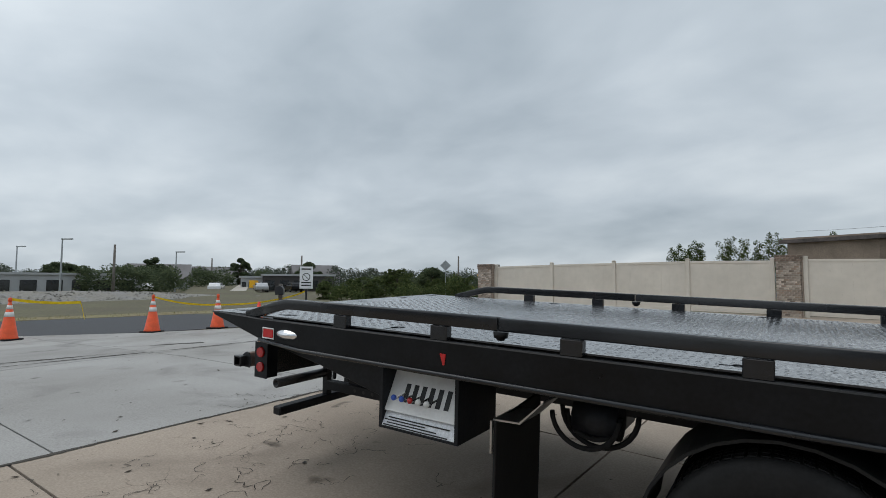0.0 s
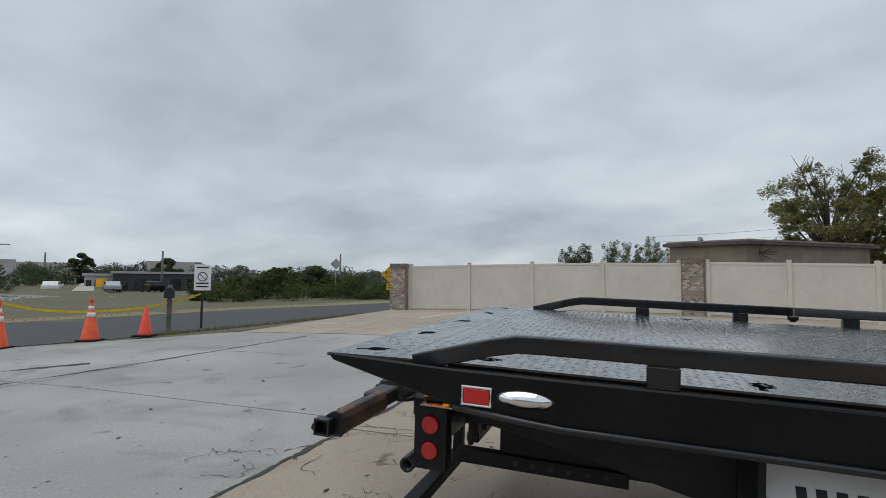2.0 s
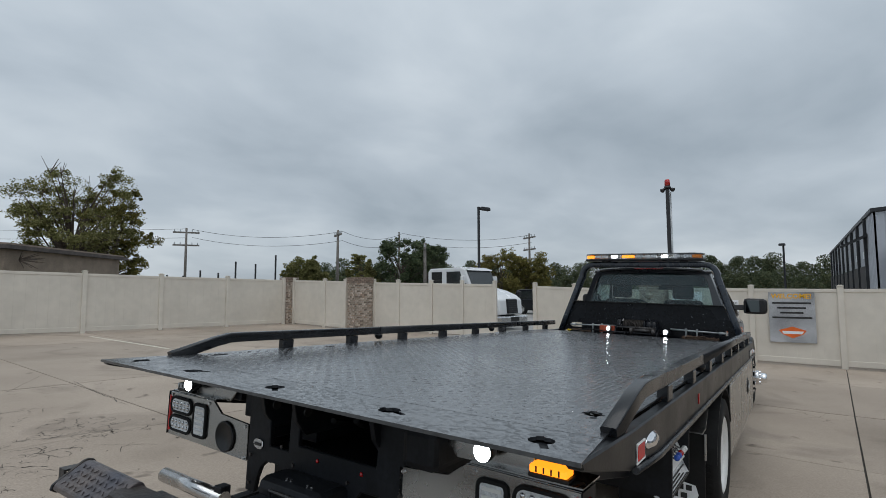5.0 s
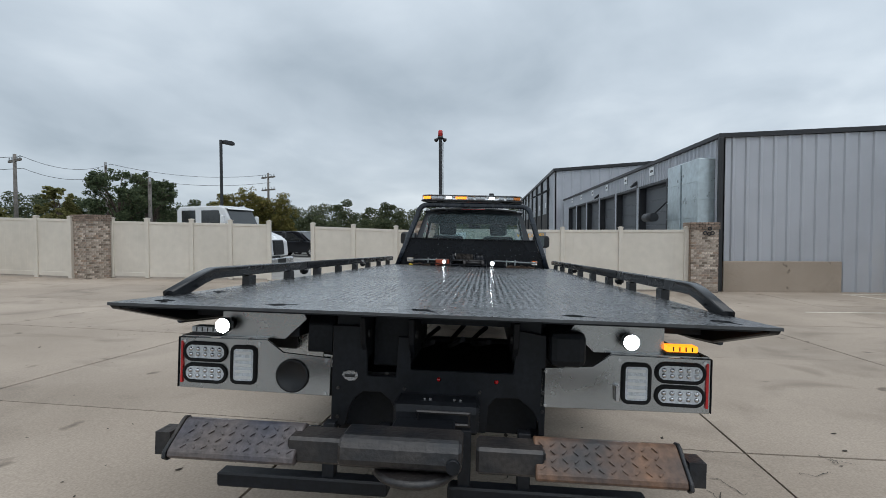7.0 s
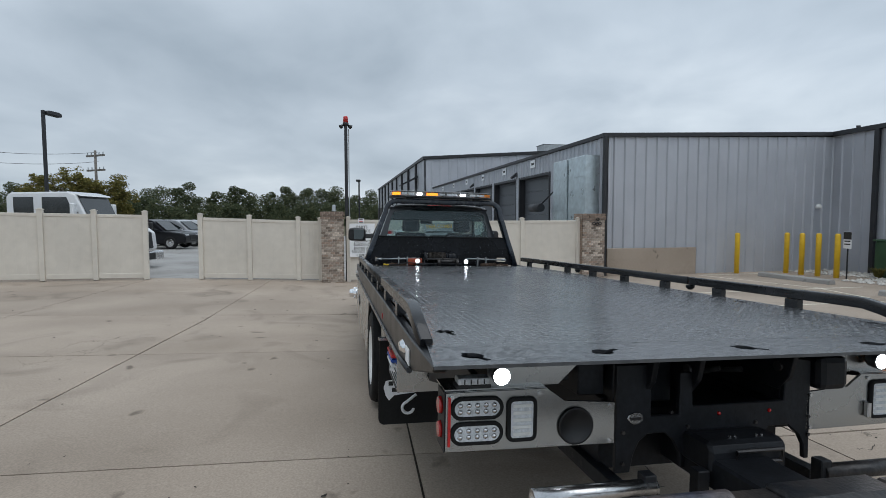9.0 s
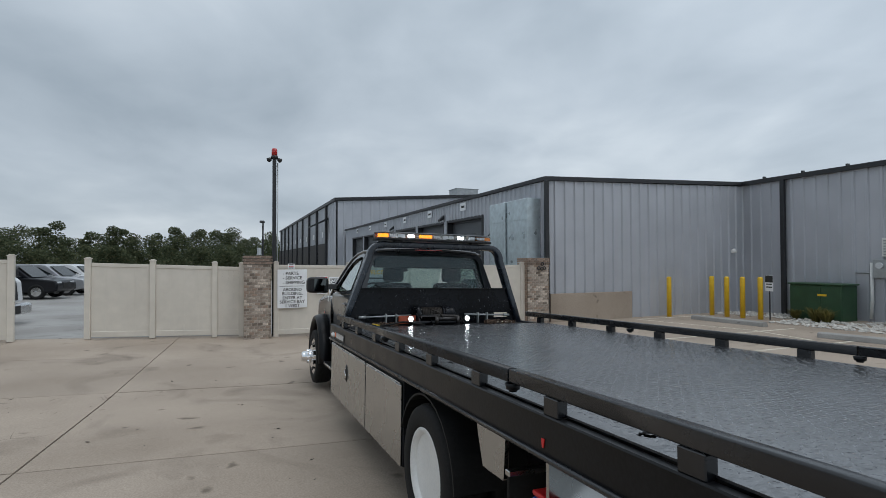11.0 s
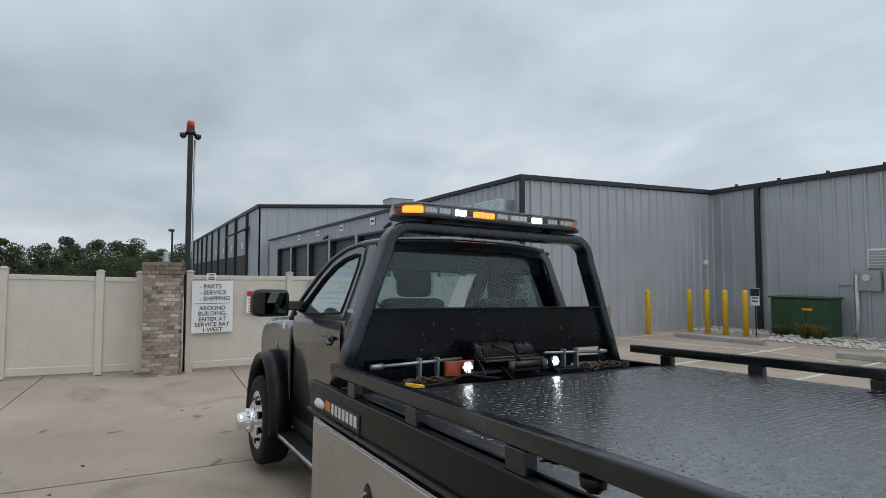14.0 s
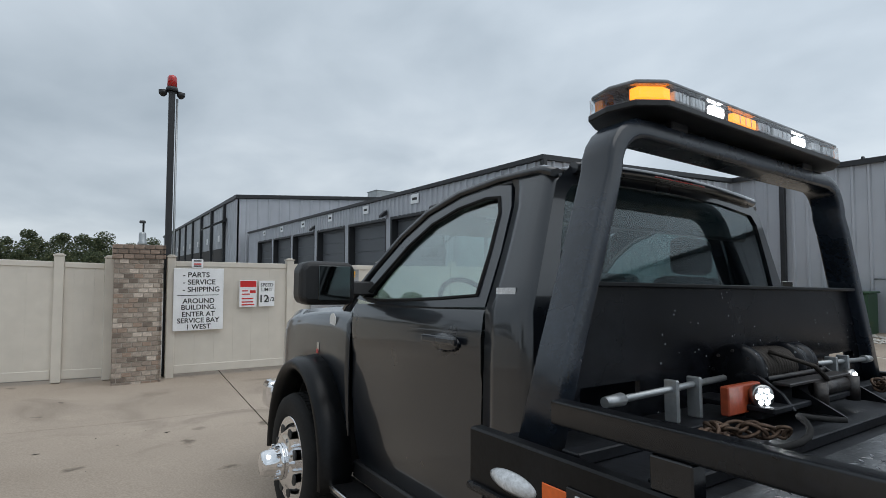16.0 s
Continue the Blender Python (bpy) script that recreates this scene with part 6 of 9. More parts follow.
for s, side in SIDES:
    # door
    bm = B()
    skin(bm, DOOR_OUT, DOOR_IN, s, 0.045)
    low = [(7.37, 1.372), (8.61, 1.372), (8.63, 1.10), (8.62, 0.80), (8.60, 0.50), (8.50, 0.42), (7.42, 0.42), (7.385, 0.46)]
    rows = [(z, x0, x1, d) for z, x0, x1, d in ((1.372, 7.362, 8.61, 0.012), (1.355, 7.363, 8.614, 0.0), (1.25, 7.37, 8.622, -0.010), (1.12, 7.378, 8.628, -0.004), (1.08, 7.38, 8.63, 0.004),
                                             (0.85, 7.386, 8.625, 0.002), (0.62, 7.39, 8.61, -0.004), (0.50, 7.395, 8.59, 0.0), (0.42, 7.42, 8.54, 0.02))]
    grid = [[bm.verts.new((x0 + (x1 - x0) * k / 6, s * (side_y(z) - d), z)) for k in range(7)] for z, x0, x1, d in rows]
    for a in range(len(grid) - 1):
        for k in range(6):
            f = bm.faces.new((grid[a][k], grid[a][k + 1], grid[a + 1][k + 1], grid[a + 1][k]))
            f.smooth = True
    bmesh.ops.recalc_face_normals(bm, faces=bm.faces)
    door = part("door", bm, "truck_paint", cab, "charcoal cab door")
    bm = B()
    skin(bm, [(x, z) for x, z in DOOR_IN], None, s, 0.004)
    bmesh.ops.translate(bm, vec=(0, -s * 0.018, 0), verts=bm.verts)
    pane = part("side_window", bm, "glass_tint", cab, "tinted side window")
    pane.visible_shadow = False
    bm = B()
    sweep(bm, [(x, s * (side_y(z) + 0.001), z) for x, z in DOOR_IN], circle(0.008, 6), closed=True, up=(0, 1, 0))
    part("window_seal", bm, "rubber", cab)
    bm = B()
    box(bm, 7.50, 7.77, s * 1.000, s * 1.022, 1.215, 1.250, 0.010, seg=2)
    part("door_handle", bm, "truck_paint", cab, "body-coloured door handle")
    bm = B()
    lathe(bm, [(0.001, -0.008), (0.05, -0.006), (0.075, 0.0)], (0, 0, 0), "y", 20)
    bmesh.ops.transform(bm, matrix=Matrix.Translation((7.62, s * 0.987, 1.220)) @ Matrix.Diagonal((1.5, -s, 0.55, 1)), verts=bm.verts)
    bmesh.ops.recalc_face_normals(bm, faces=bm.faces)
    part("handle_cup", bm, "truck_paint", cab)
    # cab corner behind the door, rounded into the rear wall
    bm = B()
    grid = []
    for z, x0, x1 in ((0.45, 7.09, 7.375), (0.8, 7.09, 7.372), (1.1, 7.09, 7.366), (1.37, 7.09, 7.350), (1.5, 7.103, 7.344), (1.65, 7.118, 7.344), (1.80, 7.133, 7.352), (1.88, 7.141, 7.378), (1.925, 7.150, 7.42)):
        row = []
        y = side_y(z)
        for k in range(5):
            a = radians(90 * k / 4)
            row.append(bm.verts.new((x0 + 0.07 - 0.07 * math.cos(a), s * (y - 0.07 + 0.07 * math.sin(a)), z)))
        for k in (1, 2, 3):
            row.append(bm.verts.new((x0 + 0.07 + (x1 - x0 - 0.07) * k / 3, s * y, z)))
        row.append(bm.verts.new((x1, s * (y - 0.05), z)))
        grid.append(row)
    for r0, r1 in zip(grid, grid[1:]):
        for k in range(len(r0) - 1):
            bm.faces.new((r0[k], r0[k + 1], r1[k + 1], r1[k])).smooth = k < 7
    bmesh.ops.recalc_face_normals(bm, faces=bm.faces)
    part("cab_corner", bm, "truck_paint", cab)
    # roof rail over the door and windscreen pillar
    bm = B()
    pts = [(7.155, 1.905), (7.24, 1.937), (7.50, 1.945), (7.80, 1.925), (8.06, 1.862), (8.27, 1.75), (8.48, 1.585), (8.66, 1.42), (8.75, 1.33)]
    sweep(bm, [(x, s * (side_y(z) - 0.012), z) for x, z in pts], [(-0.03, -0.012), (0.02, -0.018), (0.035, 0.008), (0.0, 0.022), (-0.03, 0.012)], smooth=True)
    part("roof_rail", bm, "truck_paint", cab)
    # badge behind the door and small decals
    bm = B()
    box(bm, 7.20, 7.31, s * (side_y(1.44) - 0.001), s * (side_y(1.44) + 0.004), 1.43, 1.455)
    part("badge", bm, "clear_lens", cab, "pale trim badge")
    bm = B()
    rod(bm, (8.92, s * 0.985, 1.255), (8.92, s * 0.989, 1.255), 0.05, seg=20)
    part("decal", bm, "white_paint", cab, "round pale decal")
    bm = B()
    box(bm, 9.125, 9.165, s * 0.996, s * 1.001, 1.045, 1.105, 0.002)
    emblem = part("badge", bm, "bright_steel", cab, "small bright fender emblem with a red foot")
    bm = B()
    box(bm, 9.13, 9.17, s * 1.0015, s * 1.0035, 1.030, 1.058)
    part("red_foot", bm, "red_tape", emblem)
    # front fender: a curved skin, cut out over the wheel, drawn in towards the grille
    bm = B()
    grid = []
    for k in range(31):
        x = 8.64 + (10.36 - 8.64) * k / 30
        q = (x - FX) / 0.50
        low = 0.37 + 0.55 * math.sqrt(1 - q * q) if abs(q) < 1 else (0.50 if x < FX else 0.62)
        high = 1.362 - 0.05 * (x - 8.64) - 0.16 * max(0, x - 9.75) ** 1.6 - (0.30 * max(0, x - 10.18) ** 1.2)
        y0 = 0.985 - 0.42 * max(0, x - 9.75) ** 2
        row = []
        for j in range(9):
            f = j / 8
            z = low + (high - low) * f
            drop = high - z
            y = y0 - 0.075 * max(0, 1 - drop / 0.13) ** 2 + 0.012 * math.sin(math.pi * f)
            row.append(bm.verts.new((x - 0.03 * f * max(0, x - 10.2) * 5, s * y, z)))
        grid.append(row)
    for r0, r1 in zip(grid, grid[1:]):
        for j in range(8):
            bm.faces.new((r0[j], r0[j + 1], r1[j + 1], r1[j])).smooth = True
    bmesh.ops.recalc_face_normals(bm, faces=bm.faces)
    bmesh.ops.solidify(bm, geom=bm.faces[:], thickness=0.012)
    part("front_fender", bm, "truck_paint", cab, "charcoal front fender")
    bm = B()
    path = [(FX + 0.54 * math.cos(radians(a)), s * 1.085, 0.37 + 0.60 * math.sin(radians(a))) for a in range(-6, 187, 8)]
    prof = [(-0.11, -0.045), (-0.02, -0.052), (0.055, -0.042), (0.075, -0.012), (0.065, 0.014), (0.02, 0.036), (-0.11, 0.05)]
    rings = []
    for i, p in enumerate(path):
        d = Vector((p[0] - FX, 0, p[2] - 0.37)).normalized()
        rings.append([bm.verts.new(Vector(p) + Vector((0, s * a, 0)) + d * b2) for a, b2 in prof])
    for i in range(len(rings) - 1):
        for j in range(len(prof)):
            f = bm.faces.new((rings[i][j], rings[i][(j + 1) % 7], rings[i + 1][(j + 1) % 7], rings[i + 1][j]))
            f.smooth = True
    bm.faces.new(rings[0])
    bm.faces.new(rings[-1])
    bmesh.ops.recalc_face_normals(bm, faces=bm.faces)
    part("wheel_flare", bm, "steel_black", cab, "gloss black wide wheel flare")
    # wheel well
    bm = B()
    well = [(FX + 0.49 * math.cos(radians(a)), 0.37 + 0.54 * math.sin(radians(a))) for a in range(0, 181, 15)]
    outer_w = [(FX + 0.51 * math.cos(radians(a)), 0.37 + 0.56 * math.sin(radians(a))) for a in range(180, -1, -15)]
    prism(bm, well + outer_w, "y", s * 0.60, s * 0.97)
    part("wheel_well", bm, "rubber_mat", cab)
    # mirror
    bm = B()
    prism(bm, [(8.44, 1.42), (8.58, 1.42), (8.56, 1.50), (8.46, 1.50)], "y", s * 0.90, s * 1.13, 0.01)
    mirror = part("mirror", bm, "black_plastic", cab, "large black towing mirror")
    bm = B()
    prism(bm, [(s * 1.10, 1.37), (s * 1.36, 1.37), (s * 1.395, 1.40), (s * 1.395, 1.565), (s * 1.36, 1.60), (s * 1.12, 1.60), (s * 1.09, 1.57), (s * 1.09, 1.40)], "x", 8.34, 8.48, 0.03, 3)
    part("mirror_shell", bm, "black_plastic", mirror)
    bm = B()
    prism(bm, [(s * 1.125, 1.395), (s * 1.30, 1.395), (s * 1.30, 1.575), (s * 1.125, 1.575)], "x", 8.332, 8.339, 0.002)
    part("mirror_glass", bm, "mirror", mirror, "mirror glass with a dark reflection put into its colour")
    # running board
    bm = B()
    box(bm, 7.30, 8.66, s * 0.92, s * 1.10, 0.30, 0.345, 0.015, seg=2)
    board = part("running_board", bm, "black_plastic", truck, "black running board with a bright edge")
    bm = B()
    box(bm, 7.31, 8.65, s * 1.085, s * 1.106, 0.325, 0.352, 0.005)
    part("bright_edge", bm, "bright_steel", board)
    bm = B()
    box(bm, 7.1, 8.64, s * 0.88, s * 0.955, 0.36, 0.46, 0.01)
    part("rocker_panel", bm, "black_plastic", cab)
    # headlamp, visible from the side
    bm = B()
    prism(bm, [(10.30, 0.95), (10.42, 0.93), (10.40, 1.08), (10.30, 1.12)], "y", s * 0.58, s * 0.80, 0.02, 2)
    part("headlamp", bm, "clear_lens", cab, "clear headlamp")
# rear wall with window opening
bm = B()
outer = [(0.93, 0.45), (0.965, 0.9), (0.965, 1.37), (0.87, 1.64), (0.79, 1.87), (0.70, 1.945), (0.40, 1.975), (0.0, 1.985)]
inner = [(0.82, 1.385), (0.835, 1.395), (0.835, 1.42), (0.797, 1.62), (0.748, 1.815), (0.70, 1.866), (0.40, 1.898), (0.0, 1.907)]
outer = outer + [(-y, z) for y, z in outer[-2::-1]]
inner = inner + [(-y, z) for y, z in inner[-2::-1]]


def rx(z):
    return 7.09 + max(0, z - BELT) * 0.10


o0 = [bm.verts.new((rx(z), y, z)) for y, z in outer]
i0 = [bm.verts.new((rx(z), y, z)) for y, z in inner]
i1 = [bm.verts.new((rx(z) + 0.05, y, z)) for y, z in inner]
for i in range(len(outer) - 1):
    bm.faces.new((o0[i], o0[i + 1], i0[i + 1], i0[i]))
    bm.faces.new((i0[i], i0[i + 1], i1[i + 1], i1[i]))
bm.faces.new((o0[0], i0[0], i0[-1], o0[-1]))
bm.faces.new((i0[0], i1[0], i1[-1], i0[-1]))
bmesh.ops.recalc_face_normals(bm, faces=bm.faces)
part("rear_wall", bm, "truck_paint", cab)
bm = B()
vs = [bm.verts.new((rx(z) + 0.012, y, z)) for y, z in inner]
bm.faces.new(vs)
bmesh.ops.solidify(bm, geom=bm.faces[:], thickness=0.004)
pane = part("rear_window", bm, "glass_dark", cab, "tinted rear window")
pane.visible_shadow = False
# headliner, dark behind the top of the rear window
bm = B()
prism(bm, [(7.17, 1.94), (8.2, 1.93), (8.2, 1.90), (7.5, 1.825), (7.21, 1.722), (7.175, 1.727)], "y", -0.72, 0.72, 0.01)
part("headliner", bm, "black_plastic", cab, "dark headliner")
# roof
bm = B()
rows = []
for x, drop in ((7.15, 0.02), (7.22, 0.0), (7.6, -0.012), (8.0, 0.012), (8.25, 0.075), (8.40, 0.145)):
    row = []
    for k in range(13):
        f = -1 + k / 6
        row.append(bm.verts.new((x + 0.12 * (1 - f * f) * (x > 7.9), f * (0.765 - drop * 0.1), 1.955 + 0.035 * (1 - f * f) - drop - (0.03 if abs(f) > 0.95 else 0))))
    rows.append(row)
for a in range(len(rows) - 1):
    for k in range(12):
        f = bm.faces.new((rows[a][k], rows[a + 1][k], rows[a + 1][k + 1], rows[a][k + 1]))
        f.smooth = True
bmesh.ops.recalc_face_normals(bm, faces=bm.faces)
bmesh.ops.solidify(bm, geom=bm.faces[:], thickness=0.03)
part("roof", bm, "truck_paint", cab, "charcoal cab roof")
bm = B()
sweep(bm, [(7.135, 0.70 - 1.4 * k / 12, 1.935 + 0.032 * (1 - (1 - k / 6) ** 2)) for k in range(13)], circle(0.024, 12), smooth=True, up=(1, 0, 0))
part("roof_edge", bm, "truck_paint", cab, "rounded rear edge of the roof")
bm = B()
prism(bm, [(7.10, 1.955), (7.14, 1.985), (7.22, 1.99), (7.22, 1.96)], "y", -0.20, 0.20, 0.006)
part("high_stop_lamp", bm, "red_lens", cab, "dark red high-mounted stop lamp")
# windscreen
bm = B()
vs = [[bm.verts.new((8.40 + 0.58 * f + 0.12 * (1 - g * g), g * (0.72 + 0.13 * f), 1.83 - 0.50 * f)) for g in (-1, -0.5, 0, 0.5, 1)] for f in (0, 1)]
for k in range(4):
    bm.faces.new((vs[0][k], vs[1][k], vs[1][k + 1], vs[0][k + 1]))
bmesh.ops.solidify(bm, geom=bm.faces[:], thickness=0.005)
pane = part("windscreen", bm, "glass_tint", cab, "laminated windscreen")
pane.visible_shadow = False
# hood
bm = B()
rows = []
for x, w, z in ((8.80, 0.915, 1.345), (9.2, 0.905, 1.33), (9.7, 0.89, 1.31), (10.1, 0.82, 1.26), (10.36, 0.74, 1.13)):
    row = []
    for k in range(13):
        f = -1 + k / 6
        row.append(bm.verts.new((x + 0.06 * (1 - f * f), f * w, z + 0.05 * (1 - f * f) - (0.05 if abs(f) > 0.9 else 0))))
    rows.append(row)
for a in range(len(rows) - 1):
    for k in range(12):
        f = bm.faces.new((rows[a][k], rows[a + 1][k], rows[a + 1][k + 1], rows[a][k + 1]))
        f.smooth = True
bmesh.ops.recalc_face_normals(bm, faces=bm.faces)
bmesh.ops.solidify(bm, geom=bm.faces[:], thickness=0.03)
part("hood", bm, "truck_paint", cab, "charcoal hood")
bm = B()
box(bm, 10.36, 10.46, -0.74, 0.74, 0.70, 1.16, 0.02)
part("grille", bm, "black_plastic", cab)
bm = B()
box(bm, 10.40, 10.62, -0.98, 0.98, 0.42, 0.66, 0.05, seg=3)
part("bumper", bm, "chrome", cab, "chrome front bumper")
bm = B()
box(bm, 7.14, 8.75, -0.90, 0.90, 0.44, 0.52)
part("cab_floor", bm, "dark_interior", cab)
bm = B()
prism(bm, [(8.55, 0.6), (8.95, 0.6), (8.95, 1.32), (8.60, 1.36), (8.45, 1.30), (8.45, 1.05)], "y", -0.88, 0.88, 0.02, 2)
part("dashboard", bm, "dark_interior", cab)
bm = B()
sweep(bm, [(8.22 + 0.10 * math.sin(a), 0.42 + 0.19 * math.cos(a), 1.36 + 0.16 * math.sin(a)) for a in [2 * math.pi * i / 24 for i in range(24)]], circle(0.016, 8), closed=True, smooth=True, up=(1, 0, 0.4))
part("steering_wheel", bm, "black_plastic", cab, "black steering wheel")
for y in (-0.42, 0.42):
    bm = B()
    box(bm, 7.30, 7.80, y - 0.27, y + 0.27, 0.75, 0.95, 0.05, seg=3)
    seat = part("seat", bm, "dark_interior", cab, "dark cloth seat")
    bm = B()
    box(bm, 7.26, 7.42, y - 0.26, y + 0.26, 0.90, 1.53, 0.06, seg=3)
    part("backrest", bm, "dark_interior", seat)
    bm = B()
    box(bm, 7.27, 7.38, y - 0.14, y + 0.14, 1.54, 1.74, 0.045, seg=3)
    part("headrest", bm, "dark_interior", seat)
bm = B()
box(bm, 8.30, 8.33, -0.11, 0.11, 1.70, 1.77, 0.012)
part("inner_mirror", bm, "black_plastic", cab)

# ---- headboard and light bar ----
bm = B()
path = []
for y, z in ((1.185, 1.0), (1.10, 1.24), (1.015, 1.46), (0.905, 1.76)):
    path.append((6.87 + (z - 1.0) * 0.02, y, z))
for a in range(0, 91, 15):
    path.append((6.89, 0.71 + 0.165 * math.cos(radians(a)), 1.835 + 0.165 * math.sin(radians(a))))
path = path + [(x, -y - 0.045 * max(0, z - 1.0), z) for x, y, z in path[::-1]]
rings = []
for i, p in enumerate(path):
    p = Vector(p)
    a = Vector(path[max(0, i - 1)])
    c = Vector(path[min(len(path) - 1, i + 1)])
    d = (c - a).normalized()
    nrm = d.cross(Vector((1, 0, 0))).normalized()
    rings.append([bm.verts.new(p + Vector((u, 0, 0)) + nrm * v) for u, v in rounded(0.066, 0.036, 0.016)])
for i in range(len(rings) - 1):
    for j in range(16):
        bm.faces.new((rings[i][j], rings[i][(j + 1) % 16], rings[i + 1][(j + 1) % 16], rings[i + 1][j])).smooth = True
bm.faces.new(rings[0])
bm.faces.new(rings[-1])
bmesh.ops.recalc_face_normals(bm, faces=bm.faces)
guard = part("cab_guard", bm, "guard_paint_skylit", truck, "black arched steel cab guard")
guard.location.x = -0.085 * U
bm = B()
outline_with_holes(bm, [(1.15, 1.03), (0.985, 1.455), (-0.985, 1.455), (-1.15, 1.03)], [[(k * 0.74, 1.085), (k * 1.03, 1.085), (k * 1.03, 1.148), (k * 0.74, 1.148)] for k in (1, -1)], 0.0, 0.02)
bmesh.ops.transform(bm, matrix=Matrix(((0, 0, 1, 6.86), (1, 0, 0, 0), (0, 1, 0, 0), (0, 0, 0, 1))), verts=bm.verts)
part("headboard_panel", bm, "headboard_paint", guard, "black steel headboard panel with two slots")
bm = B()
box(bm, 6.82, 6.90, -0.985, 0.985, 1.455, 1.470, 0.003)
part("headboard_lip", bm, "steel_black", guard)
for y, s in ((0.52, 1), (-0.52, -1)):
    bm = B()
    box(bm, 6.82, 6.92, y - 0.05, y + 0.05, 2.026, 2.056, 0.004)
    part("bar_foot", bm, "black_plastic", guard)

bm = B()
oct_ = [(6.74, -0.66), (6.74, 0.71), (6.80, 0.805), (6.90, 0.83), (7.0, 0.805), (7.05, 0.71), (7.05, -0.66), (7.0, -0.755), (6.90, -0.78), (6.80, -0.755)]
prism(bm, oct_, "z", 2.052, 2.076, 0.004)
bar = part("light_bar", bm, "black_plastic", truck, "long amber and white emergency light bar, flashing")
bar.location.x = -0.085 * U
bm = B()
prism(bm, [(x * 0.96 + 6.895 * 0.04, y * 0.985) for x, y in oct_], "z", 2.132, 2.150, 0.006)
part("top_cover", bm, "smoked_cover", bar)
bm = B()
prism(bm, [(x * 0.985 + 6.895 * 0.015, y * 0.99) for x, y in oct_], "z", 2.0762, 2.1318)
lens = part("lens", bm, M["glass_clear"], bar, "clear moulded lens")
lens.visible_shadow = False
REAR = ((0.61, 0.042, "clear_lens"), (0.51, 0.042, "clear_lens"), (0.38, 0.040, "bar_white"), (0.188, 0.085, "amber_glow"), (0.035, 0.045, "reflector_cup"),
        (-0.115, 0.076, "clear_lens"), (-0.290, 0.042, "bar_white"), (-0.445, 0.040, "clear_lens"), (-0.575, 0.055, "reflector_cup"))
for x0, lit in ((6.765, True), (7.020, False)):
    for y, w, mat in REAR:
        mat = mat if lit else "clear_lens"
        bm = B()
        box(bm, x0 - 0.012, x0 + 0.012, y - w, y + w, 2.086, 2.124, 0.004)
        module = part("module", bm, mat, bar, "lit amber module" if "amber" in mat else "lit white module" if "white" in mat else "clear module")
        for k in range(1, 4):
            bm = B()
            yy = y - w + 2 * w * k / 4
            box(bm, x0 - 0.0145, x0 - 0.0122, yy - 0.002, yy + 0.002, 2.088, 2.122)
            part("rib", bm, "reflector_cup", module)
for s in (1, -1):
    for r in (1, -1):
        # corner modules, turned out to the bar's ends
        bm = B()
        ye = 0.735 if s > 0 else -0.685
        prism(bm, [(6.895 - r * q, ye + s * v) for q, v in ((0.135, -0.065), (0.135, -0.025), (0.090, 0.050), (0.055, 0.050), (0.095, -0.030), (0.095, -0.065))], "z", 2.084, 2.126, 0.003)
        part("end_module", bm, "amber_glow" if s > 0 and r > 0 else "amber_lens", bar, "lit amber end module" if s > 0 and r > 0 else "amber end module")

# ---- winch well at the front of the deck ----
bm = B()
box(bm, FRONT + 0.004, 6.98, -1.24, 1.24, 0.965, 0.985)
part("well_floor", bm, "frame_steel", truck, "dark steel winch well")
for x in (6.40, 6.66):
    bm = B()
    box(bm, x - 0.03, x + 0.03, -1.20, 1.20, 0.986, 1.02, 0.004)
    part("well_bar", bm, "frame_steel", truck)
winch = thing_part("winch", truck)
tagged(winch, "black drum winch wound with steel rope")
winch.location.z = 0.03 * U
WZ = 1.125
for y, r, w, label in ((0.285, 0.098, 0.028, "polished black winch end plate"), (-0.045, 0.092, 0.014, "")):
    bm = B()
    lathe(bm, [(0.001, w), (r - 0.012, w), (r, w - 0.010), (r, -w + 0.010), (r - 0.012, -w), (0.001, -w)], (6.69, y, WZ), "y", 40)
    cheek = part("cheek", bm, "headboard_paint", winch, label)
    if w > 0.02:
        for i in range(8):
            a = 2 * math.pi * i / 8
            bm = B()
            c = Vector((6.69 + 0.074 * math.cos(a), y - w, WZ + 0.074 * math.sin(a)))
            rod(bm, c, c - Vector((0, 0.007, 0)), 0.007, seg=6)
            part("bolt", bm, "bright_steel", cheek)
            bm = B()
            c = Vector((6.69 + 0.074 * math.cos(a), y + w, WZ + 0.074 * math.sin(a)))
            rod(bm, c, c + Vector((0, 0.006, 0)), 0.006, seg=6)
            part("bolt", bm, "worn_steel", cheek)
bm = B()
lathe(bm, [(0.001, 0.075), (0.060, 0.075), (0.078, 0.060), (0.080, 0.02), (0.076, 0.016), (0.076, 0.006), (0.082, 0.0), (0.082, -0.045), (0.070, -0.062), (0.001, -0.065)], (6.69, -0.135, WZ), "y", 36)
part("motor", bm, "headboard_paint", winch, "round black winch motor")
bm = B()
rod(bm, (6.69, -0.05, WZ), (6.69, 0.27, WZ), 0.045, seg=24)
part("drum", bm, "frame_steel", winch)
rn = random.Random(31)
bm = B()
hel = []
for i in range(13 * 20):
    a = 2 * math.pi * i / 20
    q = 0.066 + 0.004 * math.sin(i * 0.013) + rn.uniform(-0.0008, 0.0008)
    hel.append((6.69 + q * math.cos(a), -0.025 + 0.265 * i / (13 * 20), WZ + q * math.sin(a)))
sweep(bm, hel, circle(0.0105, 6), smooth=True, up=(0, 1, 0.01))
part("rope_coil", bm, "rope", winch, "coil of wire rope")
bm = B()
